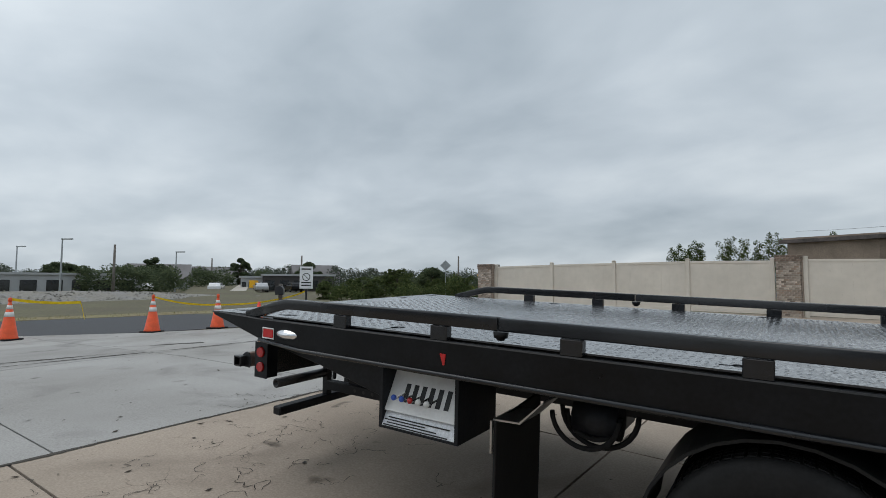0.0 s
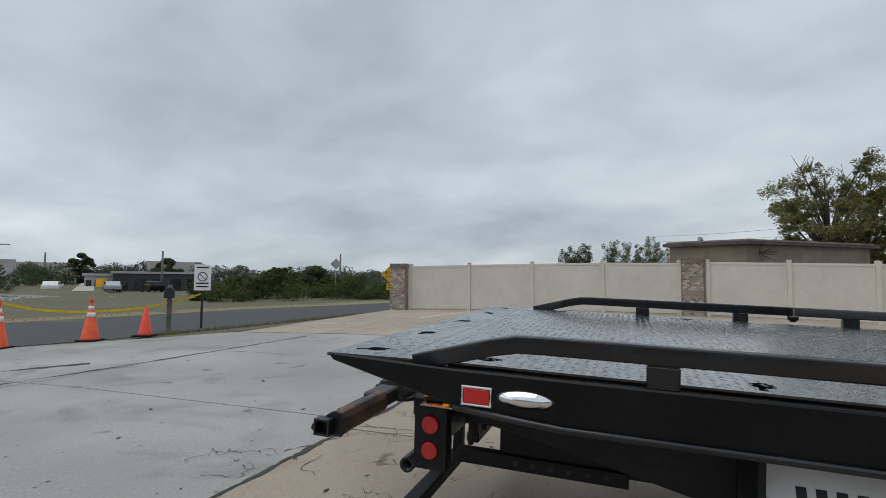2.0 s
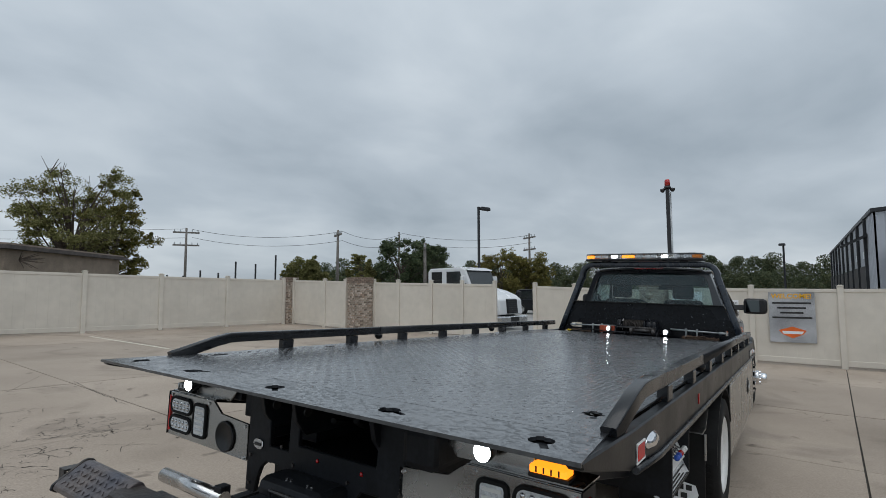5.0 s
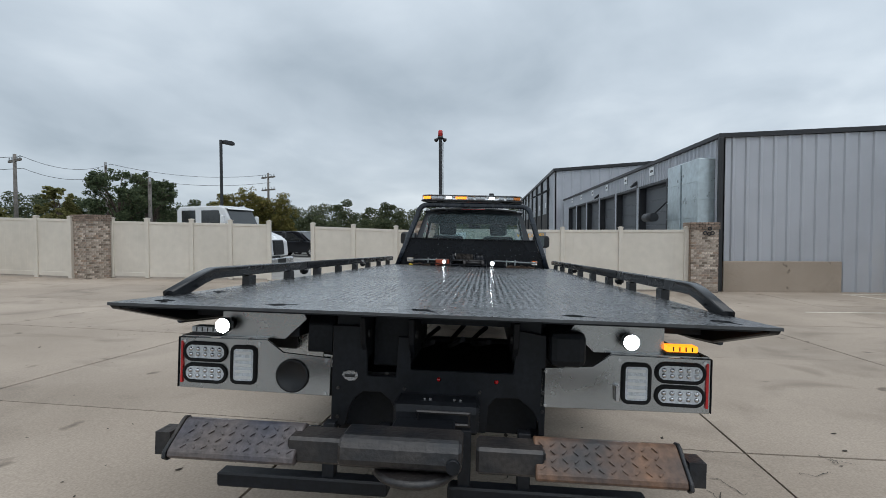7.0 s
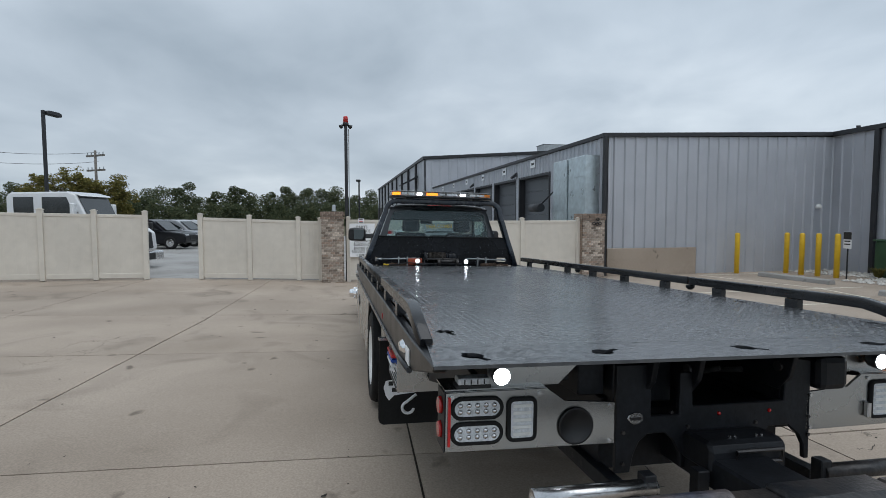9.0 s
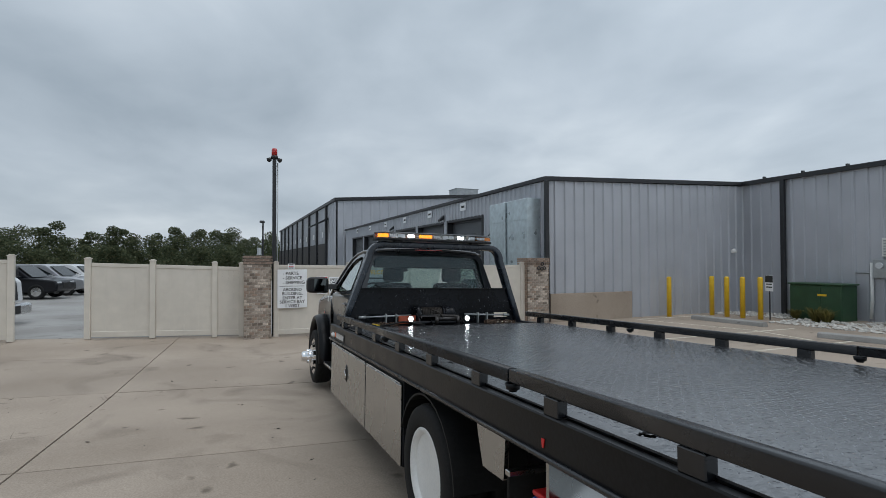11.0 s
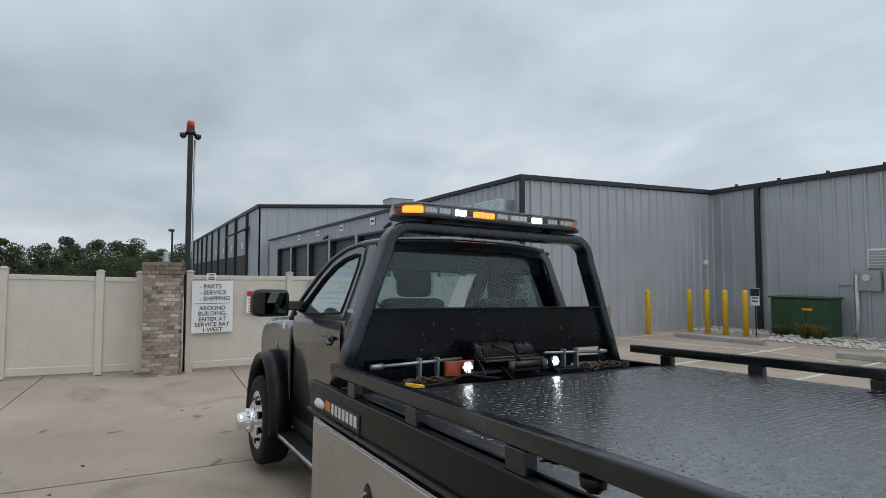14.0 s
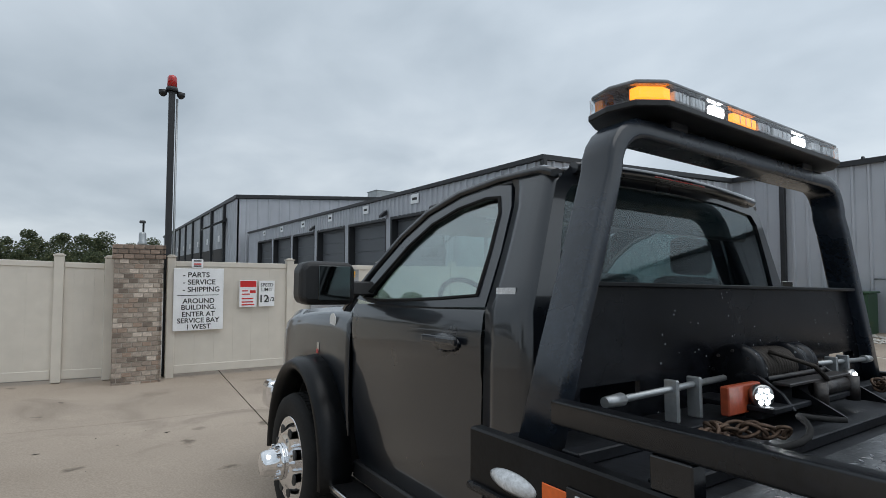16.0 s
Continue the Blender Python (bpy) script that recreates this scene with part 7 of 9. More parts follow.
sweep(bm, [(6.64, 0.16, WZ + 0.068), (6.60, 0.14, WZ + 0.055), (6.53, 0.06, WZ + 0.02), (6.50, 0.03, WZ - 0.03)], circle(0.009, 6), smooth=True)
part("rope_end", bm, "rope", winch)
for y in (0.315, -0.20):
    bm = B()
    prism(bm, [(6.49, 1.02), (6.78, 1.02), (6.78, 1.07), (6.66, 1.13), (6.60, 1.12), (6.53, 1.075)], "y", y - 0.008, y + 0.008, 0.003)
    part("side_plate", bm, "headboard_paint", winch)
bm = B()
rod(bm, (6.60, 0.27, WZ - 0.02), (6.60, -0.20, WZ - 0.02), 0.010, seg=10)
part("tie_rod", bm, "worn_steel", winch)
bm = B()
box(bm, 6.50, 6.78, -0.24, 0.44, 1.02, 1.04, 0.004)
part("winch_base", bm, "frame_steel", winch)
bm = B()
box(bm, 6.51, 6.57, -0.20, 0.30, 1.092, 1.104, 0.003)
part("tension_plate", bm, "worn_steel", winch)
for y in (0.10, -0.18):
    bm = B()
    rod(bm, (6.50, y, 1.005), (6.50, y, 1.095), 0.024, seg=14)
    part("guide_roller", bm, "worn_steel", winch)
bm = B()
rod(bm, (6.52, -0.15, 1.065), (6.52, 0.08, 1.065), 0.027, seg=14)
part("guide_roller", bm, "worn_steel", winch)
for y in (0.17, -0.24):
    bm = B()
    prism(bm, [(6.40, 1.0), (6.56, 1.0), (6.56, 1.085)], "y", y - 0.006, y + 0.006)
    part("gusset", bm, "steel_black", winch)
bm = B()
box(bm, 6.585, 6.615, 0.34, 0.55, 1.012, 1.105, 0.004)
part("winch_box", bm, "winch_red", winch, "orange-red painted bracket")
for y, z, out in ((0.415, 1.100, -32), (-0.325, 1.095, 0)):
    at = Matrix.Translation((6.545, y, z)) @ Matrix.Rotation(radians(out), 4, "Z")
    bm = B()
    lathe(bm, [(0.018, 0.04), (0.034, 0.03), (0.038, 0.0), (0.034, -0.004)], (0, 0, 0), "x", 28)
    bmesh.ops.transform(bm, matrix=at, verts=bm.verts)
    lamp = part("work_lamp", bm, "stainless", truck, "round silver work lamp, switched on")
    bm = B()
    lathe(bm, [(0.001, -0.006), (0.02, -0.006), (0.034, -0.004)], (0, 0, 0), "x", 28)
    bmesh.ops.transform(bm, matrix=at, verts=bm.verts)
    part("reflector", bm, "reflector_cup", lamp)
    for i in range(7):
        r, a = (0.0215 if i else 0.0), i * math.pi / 3
        bm = B()
        lathe(bm, [(0.0005, -0.0105), (0.0065, -0.0095), (0.0090, -0.0062)], (0, r * math.cos(a), r * math.sin(a)), "x", 14)
        bmesh.ops.transform(bm, matrix=at, verts=bm.verts)
        part("emitter", bm, "white_glow", lamp, "lit white diode cup")
    bm = B()
    box(bm, 6.545, 6.60, y - 0.012, y + 0.012, 1.025, z - 0.030, 0.003)
    part("lamp_foot", bm, "frame_steel", lamp)
for s in (1, -1):
    bm = B()
    rod(bm, (6.70, s * 0.36, 1.135), (6.70, s * 0.95, 1.118), 0.011, seg=10)
    rod_ = part("shift_rod", bm, "grey_metal", truck, "bare steel shift rod")
    bm = B()
    rod(bm, (6.70, s * 0.93, 1.119), (6.70, s * 1.01, 1.117), 0.020, 0.016, seg=10)
    part("rod_grip", bm, "grey_metal", rod_)
    for y in (0.55, 0.68):
        bm = B()
        box(bm, 6.675, 6.725, s * y - 0.008, s * y + 0.008, 1.02, 1.155, 0.004)
        part("rod_bracket", bm, "grey_metal", rod_)


def chain(name, path, label):
    """Links of a chain along a path, each turned against the next."""
    ch = thing(name, label, "chain")
    ch.matrix_world = TRUCK
    for i in range(len(path) - 1):
        a, b2 = Vector(path[i]), Vector(path[i + 1])
        d = (b2 - a)
        m = Matrix.Translation((a + b2) / 2) @ d.to_track_quat("X", "Z").to_matrix().to_4x4() @ Matrix.Rotation(radians(35 if i % 2 else -50), 4, "X")
        bm = B()
        h = d.length * 0.62
        pts = [(h * math.cos(t) , 0.6 * h * math.sin(t), 0) for t in [2 * math.pi * k / 12 for k in range(12)]]
        sweep(bm, pts, circle(0.0055, 6), closed=True, smooth=True, up=(0, 0, 1))
        bmesh.ops.transform(bm, matrix=m, verts=bm.verts)
        part("link", bm, "chain", ch)
    return ch


rnd = random.Random(4)
for y0, y1, x0, tag in ((0.62, 0.92, 6.45, 1), (-0.95, -0.55, 6.50, 2)):
    pts = []
    for i in range(34):
        f = i / 33
        pts.append((x0 + 0.07 * math.sin(f * 19 + tag) + rnd.uniform(-0.012, 0.012), y0 + (y1 - y0) * (0.5 + 0.5 * math.sin(f * 9)) , 1.030 + 0.012 * (i % 3) + rnd.uniform(0, 0.01)))
    chain("chain", pts, "rusty tow chain heaped in the winch well")
bm = B()
pts = [(6.36 + 0.06 * math.sin(i * 0.5), 0.30 + i * 0.045, 1.046 + 0.035 * math.sin(i * 0.25) ** 2) for i in range(15)]
sweep(bm, pts, circle(0.009, 8), smooth=True)
solid("hose", bm, "rubber", "black rubber hose lying in the winch well", "hose").matrix_world = TRUCK
bm = B()
rnd = random.Random(7)
pts = [(6.34 + 0.05 * math.cos(i * 1.1) + rnd.uniform(-0.01, 0.01), 0.90 + 0.03 * math.sin(i * 1.3), 1.050 + 0.003 * i * 0.5) for i in range(8)]
sweep(bm, pts, [(-0.011, -0.003), (0.011, -0.003), (0.011, 0.003), (-0.011, 0.003)])
solid("strap", bm, "yellow_strap", "yellow tie-down strap bundled on the deck", "strap").matrix_world = TRUCK

# ---- beacon mast at the gate ----
mast = thing("beacon_mast", "black steel mast with a red beacon and small cameras", "mast", at=(15.82, 1.30, ground_z(15.82, 1.3) - 0.1))
bm = B()
box(bm, -0.05, 0.05, -0.05, 0.05, 0, 5.04, 0.006)
part("pole", bm, "trim_black", mast)
bm = B()
rod(bm, (0.0, -0.085, 0.2), (0.0, -0.085, 4.92), 0.018, seg=10)
part("conduit", bm, "grey_metal", mast)
bm = B()
lathe(bm, [(0.09, 5.04), (0.10, 5.08), (0.085, 5.12)], (0, 0, 0), "z", 20)
part("beacon_base", bm, "trim_black", mast)
bm = B()
lathe(bm, [(0.078, 5.12), (0.078, 5.28), (0.06, 5.32), (0.001, 5.33)], (0, 0, 0), "z", 20)
part("beacon_lens", bm, "red_lens", mast, "red beacon lens")
for s in (1, -1):
    bm = B()
    lathe(bm, [(0.07, 0.0), (0.065, -0.06), (0.03, -0.10), (0.001, -0.11)], (0, s * 0.14, 5.04), "z", 16)
    part("mast_camera", bm, "black_plastic", mast)
    bm = B()
    box(bm, -0.02, 0.02, s * 0.04, s * 0.14, 5.02, 5.06)
    part("bracket", bm, "trim_black", mast)
bm = B()
lathe(bm, [(0.07, 0.0), (0.075, 0.02), (0.055, 0.05), (0.055, 0.17), (0.045, 0.20), (0.001, 0.21)], (15.56, 1.70, ground_z(15.62, 1.745) + 2.222), "z", 18)
solid("pier_lamp", bm, "grey_metal", "small grey lamp standing on the brick pier", "lamp")
key = thing("gate_hardware", "black iron gate latch rings fixed to the pier", "latch")
z0 = ground_z(15.3, -7.3)
for y, z in ((-6.98, 1.86), (-7.10, 1.84), (-7.20, 1.86), (-7.12, 2.00)):
    bm = B()
    c = Vector((15.30, y, z0 + z))
    sweep(bm, [c + Vector((0, 0.05 * math.cos(a), 0.05 * math.sin(a))) for a in [2 * math.pi * i / 14 for i in range(14)]], circle(0.016, 6), closed=True, up=(1, 0, 0))
    part("ring", bm, "trim_black", key)

# ---- signs on the fence ----
def lettering(text, size, x, y, z, parent, mat="ink_and_hole_black", align="CENTER", bold=0.0):
    """Words facing west, standing at y along the fence."""
    cu = bpy.data.curves.new("words", "FONT")
    cu.body, cu.size, cu.align_x, cu.extrude, cu.offset = text, size * U, align, 0.0008, bold
    tmp = new("words", cu)
    dg = bpy.context.evaluated_depsgraph_get()
    me = bpy.data.meshes.new_from_object(tmp.evaluated_get(dg))
    bpy.data.objects.remove(tmp)
    me.materials.clear()
    me.materials.append(M[mat])
    ob = new("lettering", me)
    ob.parent = parent
    ob.matrix_local = Matrix.Translation((x * U, y * U, z * U)) @ Matrix(((0, 0, -1, 0), (-1, 0, 0, 0), (0, 1, 0, 0), (0, 0, 0, 1)))
    return ob


FX0 = 15.515
ps = thing("direction_sign", "white sign with black lettering fixed to the fence", "sign", at=(0, 0.06, 0.16))
bm = B()
box(bm, FX0, FX0 + 0.012, 0.38, 1.17, 0.12, 1.18, 0.003)
part("board", bm, "sign_white", ps)
lx = FX0 - 0.0015
for i, line in enumerate(("- PARTS", "- SERVICE", "- SHIPPING")):
    lettering(line, 0.122, lx, 1.03, 1.03 - i * 0.125, ps, align="LEFT", bold=0.002)
bm = B()
box(bm, FX0 - 0.003, FX0 - 0.0005, 0.46, 1.11, 0.715, 0.725)
part("rule", bm, "ink_and_hole_black", ps)
for i, line in enumerate(("AROUND", "BUILDING,", "ENTER AT", "SERVICE BAY", "1 WEST")):
    lettering(line, 0.116, lx, 0.775, 0.585 - i * 0.108 - (0.01 if i > 1 else 0), ps, bold=0.002)
sl = thing("speed_sign", "small white speed limit sign on the fence", "sign", at=(0, 0.12, 0.13))
bm = B()
box(bm, FX0, FX0 + 0.010, -0.57, -0.29, 0.52, 0.99, 0.003)
part("board", bm, "sign_white", sl)
lettering("SPEED", 0.085, lx, -0.43, 0.885, sl, bold=0.001)
lettering("LIMIT", 0.085, lx, -0.43, 0.80, sl, bold=0.001)
lettering("12", 0.185, lx, -0.375, 0.60, sl, bold=0.004)
lettering("1/2", 0.10, lx, -0.505, 0.615, sl, bold=0.002)
wn_ = thing("warning_sign", "red and white warning notice on the fence", "sign", at=(0, 0.13, 0.15))
bm = B()
box(bm, FX0, FX0 + 0.010, -0.26, 0.04, 0.50, 0.98, 0.003)
part("board", bm, "sign_white", wn_)
bm = B()
box(bm, FX0 - 0.004, FX0 - 0.0005, -0.25, 0.03, 0.86, 0.97)
part("head_band", bm, "red_tape", wn_)
for z, w in ((0.78, 0.10), (0.72, 0.14), (0.64, 0.20), (0.58, 0.20), (0.53, 0.22)):
    bm = B()
    box(bm, FX0 - 0.004, FX0 - 0.0005, 0.0 - w, 0.0, z, z + 0.022)
    part("bar", bm, "red_tape", wn_)
bm = B()
box(bm, FX0 - 0.004, FX0 - 0.0005, -0.24, -0.14, 0.75, 0.80)
part("symbol", bm, "red_tape", wn_)
kp = thing("gate_notice", "tiny white notice with a red arrow at the fence top", "sign", at=(0, 0.12, 0.12))
bm = B()
box(bm, FX0 - 0.02, FX0 - 0.008, 0.66, 0.84, 1.23, 1.38, 0.003)
part("board", bm, "sign_white", kp)
for z, mat in ((1.34, "ink_and_hole_black"), (1.285, "red_tape"), (1.25, "ink_and_hole_black")):
    bm = B()
    box(bm, FX0 - 0.024, FX0 - 0.0205, 0.69, 0.81, z, z + 0.022)
    part("bar", bm, mat, kp)
wb = thing("banner", "grey printed banner with yellow headline on the fence", "banner", at=(0, 0.36, 0.235))
bm = B()
box(bm, FX0, FX0 + 0.008, -2.50, -1.50, -0.19, 1.10, 0.002)
part("sheet", bm, "sign_grey", wb)
lettering("WELCOME!", 0.17, lx, -2.0, 0.945, wb, "sign_yellow", bold=0.004)
for i, w in enumerate((0.84, 0.62, 0.5, 0.86)):
    bm = B()
    box(bm, FX0 - 0.004, FX0 - 0.0005, -2.0 - w / 2, -2.0 + w / 2, 0.80 - i * 0.125, 0.845 - i * 0.125)
    part("bar", bm, "ink_and_hole_black", wb)
bm = B()
prism(bm, [(-2.30, 0.12), (-2.0, 0.22), (-1.70, 0.12), (-1.78, 0.02), (-2.0, -0.08), (-2.22, 0.02)], "x", FX0 - 0.004, FX0 - 0.0005)
part("emblem", bm, "orange_tape", wb)
bm = B()
prism(bm, [(-2.24, 0.10), (-1.76, 0.10), (-1.80, 0.03), (-2.20, 0.03)], "x", FX0 - 0.007, FX0 - 0.0045)
part("emblem_band", bm, "sign_white", wb)

# ---- cones and tape ----
def cone(x, y, h, collars, mat="cone_orange", base=True):
    z = ground_z(x, y) - 0.004
    c = thing("traffic_cone", "orange traffic cone with white collars on a black base" if collars else "plain red-orange traffic cone on a black base", "traffic cone", "traffic cones", at=(x, y, z), turn=20)
    bm = B()
    box(bm, -0.23, 0.23, -0.23, 0.23, 0, 0.045, 0.012)
    part("base", bm, "rubber", c)
    bm = B()
    r0, r1 = 0.165 * h / 0.78, 0.035
    lathe(bm, [(r0 + 0.02, 0.046), (r0, 0.075), (r1, h), (r1 * 0.7, h + 0.005)], (0, 0, 0), "z", 24)
    part("body", bm, mat, c)
    for z0, z1 in collars:
        bm = B()
        f0, f1 = (z0 - 0.075) / (h - 0.075), (z1 - 0.075) / (h - 0.075)
        lathe(bm, [(r0 + (r1 - r0) * f0 + 0.004, z0), (r0 + (r1 - r0) * f1 + 0.004, z1)], (0, 0, 0), "z", 24)
        part("collar", bm, "white_paint", c)
    if collars:
        bm = B()
        lathe(bm, [(0.03, h), (0.045, h + 0.02), (0.04, h + 0.10), (0.001, h + 0.12)], (0, 0, 0), "z", 12)
        part("top_loop", bm, mat, c)


cone(-11.55, 4.45, 0.97, ((0.60, 0.72), (0.79, 0.89)))
cone(-10.85, 6.05, 0.94, ((0.58, 0.70), (0.77, 0.86)))
cone(-12.75, 1.48, 0.97, ((0.60, 0.72), (0.79, 0.89)))
cone(-10.40, 7.20, 0.76, (), "cone_red")


def ribbon(pts, w, label):
    bm = B()
    rows = []
    rn = random.Random(3)
    for i, p in enumerate(pts):
        tw = 0.5 * math.sin(i * 0.9) + rn.uniform(-0.15, 0.15)
        rows.append([bm.verts.new(Vector(p) + Vector((0.5 * w * math.sin(tw), 0, q * 0.5 * w * math.cos(tw)))) for q in (-1, 1)])
    for a, b2 in zip(rows, rows[1:]):
        bm.faces.new((a[0], b2[0], b2[1], a[1]))
    bmesh.ops.solidify(bm, geom=bm.faces[:], thickness=0.002)
    return solid("caution_tape", bm, "yellow_tape", label, "caution tape", "caution tapes")


def hang(a, b, sag, n=14):
    return [(a[0] + (b[0] - a[0]) * i / n, a[1] + (b[1] - a[1]) * i / n, a[2] + (b[2] - a[2]) * i / n - sag * 4 * (i / n) * (1 - i / n)) for i in range(n + 1)]


def on_ground(x, y, h):
    return (x, y, ground_z(x, y) + h)


c1, c2, c0 = on_ground(-11.55, 4.45, 1.02), on_ground(-10.85, 6.05, 0.72), on_ground(-12.75, 1.48, 1.04)
pa, pb = on_ground(-11.35, 8.80, 0.80), on_ground(-10.80, 9.50, 1.05)
ribbon(hang(c1, c2, 0.08) + hang(c2, pa, 0.06)[1:] + hang(pa, pb, 0.03)[1:], 0.055, "yellow caution tape strung between cones and posts")
loose = on_ground(-12.2, 2.85, 0.92)
ribbon(hang(c0, loose, 0.05) + hang(loose, (loose[0] + 0.04, loose[1] + 0.1, loose[2] - 0.45), 0.0, 6)[1:], 0.075, "yellow caution tape hanging loose by a cone")
mb = thing("mailbox", "black mailbox on a weathered wooden post", "mailbox", at=on_ground(-11.35, 8.80, -0.02), turn=46)
mb.scale = (1.25, 1.25, 1.25)
bm = B()
box(bm, -0.055, 0.055, -0.055, 0.055, 0, 1.08, 0.008)
part("post", bm, "wood_post", mb)
bm = B()
prism(bm, [(-0.11, 0.78), (0.11, 0.78), (0.11, 0.92), (0.08, 1.0), (0.0, 1.03), (-0.08, 1.0), (-0.11, 0.92)], "y", -0.45, 0.02, 0.008)
part("box", bm, "trim_black", mb)
ns = thing("notice_sign", "white notice sign with a barred symbol on a black post", "sign", at=on_ground(-10.80, 9.50, -0.02), turn=35)
ns.scale = (1.25, 1.25, 1.25)
bm = B()
box(bm, -0.025, 0.025, -0.02, 0.02, 0, 1.0)
part("post", bm, "trim_black", ns)
bm = B()
box(bm, -0.19, 0.19, -0.045, -0.03, 0.92, 1.56, 0.004)
part("board", bm, "sign_white", ns)
bm = B()
sweep(bm, [(0.105 * math.cos(a), -0.047, 1.26 + 0.105 * math.sin(a)) for a in [2 * math.pi * i / 24 for i in range(24)]], circle(0.010, 6), closed=True, up=(0, 1, 0))
part("ring_symbol", bm, "ink_and_hole_black", ns)
bm = B()
rod(bm, (-0.07, -0.047, 1.33), (0.07, -0.047, 1.19), 0.009, seg=6)
part("slash", bm, "ink_and_hole_black", ns)
for z in (1.47, 1.08, 1.0):
    bm = B()
    box(bm, -0.14, 0.14, -0.050, -0.0455, z, z + 0.035)
    part("bar", bm, "ink_and_hole_black", ns)


def diamond_sign(name, x, y, h, size, turn, mat, label, words=(), plate=False):
    s = thing(name, label, "road sign", at=on_ground(x, y, -0.05), turn=turn)
    bm = B()
    box(bm, -0.03, 0.03, 0.0, 0.03, 0, h + 0.1)
    part("post", bm, "grey_metal", s)
    bm = B()
    r = size / 2
    prism(bm, [(0, h - r), (r, h), (0, h + r), (-r, h)], "y", -0.012, -0.002, 0.003)
    part("plate", bm, mat, s)
    if words:
        bm = B()
        for q in (0.93,):
            path = [(0, -0.014, h - r * q), (r * q, -0.014, h), (0, -0.014, h + r * q), (-r * q, -0.014, h)]
            sweep(bm, path, circle(0.008, 4), closed=True, up=(0, 1, 0))
        part("border", bm, "ink_and_hole_black", s)
    for i, wtext in enumerate(words):
        cu = bpy.data.curves.new("words", "FONT")
        cu.body, cu.size, cu.align_x, cu.extrude, cu.offset = wtext, 0.22 * size * U, "CENTER", 0.0008, 0.003
        tmp = new("words", cu)
        me = bpy.data.meshes.new_from_object(tmp.evaluated_get(bpy.context.evaluated_depsgraph_get()))
        bpy.data.objects.remove(tmp)
        me.materials.clear()
        me.materials.append(M["ink_and_hole_black"])
        ob = new("lettering", me)
        ob.parent = s
        ob.matrix_local = Matrix.Translation((0, -0.014 * U, (h + 0.045 * size - i * 0.22 * size) * U)) @ Matrix.Rotation(radians(90), 4, "X")
    if plate:
        bm = B()
        box(bm, -0.21 * size, 0.21 * size, -0.012, -0.002, h - r - 0.36 * size, h - r + 0.02, 0.003)
        part("lower_plate", bm, mat, s)
        for z in (0.10 * size, 0.25 * size):
            bm = B()
            box(bm, -0.14 * size, 0.14 * size, -0.016, -0.0125, h - r - z, h - r - z + 0.05 * size)
            part("bar", bm, "ink_and_hole_black", s)


diamond_sign("road_end_sign", -10.75, 22.7, 1.72, 1.0, 28, "sign_yellow", "yellow diamond road sign on a metal post", ("ROAD", "ENDS"), True)
diamond_sign("sign_back", -23.0, 37.0, 3.0, 1.0, 40, "grey_metal", "bare grey back of a diamond road sign")

# ---- vehicles beyond the gate ----
def car(name, x, y, turn, mat, label, ln=4.9, wd=1.95, ht=1.75, suv=True):
    c = thing(name, label, "car", "parked cars", at=on_ground(x, y, 0), turn=turn)
    L, W = ln / 2, wd / 2
    side = [(-L, 0.45), (-L, 0.95), (-L * 0.97, 1.05), (L * 0.45, 1.08), (L * 0.95, 0.92), (L, 0.75), (L, 0.40), (L * 0.8, 0.30), (-L * 0.9, 0.30)]
    bm = B()
    prism(bm, side, "y", -W, W, 0.07, 2)
    part("body", bm, mat, c)
    roof = [(-L * 0.95, 1.0), (-L * 0.82, ht - 0.08), (-L * 0.70, ht), (L * 0.05, ht), (L * 0.18, ht - 0.06), (L * 0.48, 1.05)]
    bm = B()
    prism(bm, roof, "y", -W * 0.86, W * 0.86, 0.05, 2)
    cabin = part("cabin", bm, mat, c)
    for s in (1, -1):
        bm = B()
        prism(bm, [(-L * 0.86, 1.10), (-L * 0.77, ht - 0.13), (-L * 0.02, ht - 0.12), (L * 0.36, 1.10)], "y", s * W * 0.84, s * (W * 0.86 + 0.006))
        part("side_glass", bm, "car_glass", cabin)
        for xx in (-L * 0.60, L * 0.62):
            w = thing_part_b("wheel", c)
            bm = B()
            r = 0.38
            lathe(bm, [(a, s * b2) for a, b2 in ((r * 0.62, 0.0), (r * 0.95, 0.012), (r, -0.03), (r, -0.22), (r * 0.62, -0.24))], (xx, s * (W + 0.01), r - 0.01), "y", 24, closed=True)
            part("tyre", bm, "rubber", w)
            bm = B()
            lathe(bm, [(a, s * b2) for a, b2 in ((r * 0.63, -0.01), (r * 0.55, -0.03), (0.001, 0.0))], (xx, s * (W + 0.01), r - 0.01), "y", 10, smooth=False)
            part("rim", bm, "bright_steel", w)
        bm = B()
        box(bm, L * 0.90, L * 0.985, s * W * 0.45, s * W * 0.88, 0.72, 0.86, 0.02)
        part("headlamp", bm, "clear_lens", c)
        bm = B()
        box(bm, L * 0.28, L * 0.36, s * (W + 0.001), s * (W + 0.18), 1.02, 1.17, 0.03)
        part("mirror", bm, mat, c)
    bm = B()
    prism(bm, [(L * 0.23, ht - 0.12), (L * 0.25, ht - 0.11), (L * 0.51, 1.10), (L * 0.485, 1.10)], "y", -W * 0.74, W * 0.74)
    part("windscreen", bm, "car_glass", cabin)
    bm = B()
    box(bm, L * 0.97, L + 0.02, -W * 0.42, W * 0.42, 0.52, 0.82, 0.02)
    part("grille", bm, "black_plastic", c)


car("parked_suv", 33.4, 12.7, -101, "car_black", "black SUV parked in the lot behind the gate")
car("parked_pickup", 36.7, 12.25, -101, "car_silver", "silver SUV parked beside a black one")
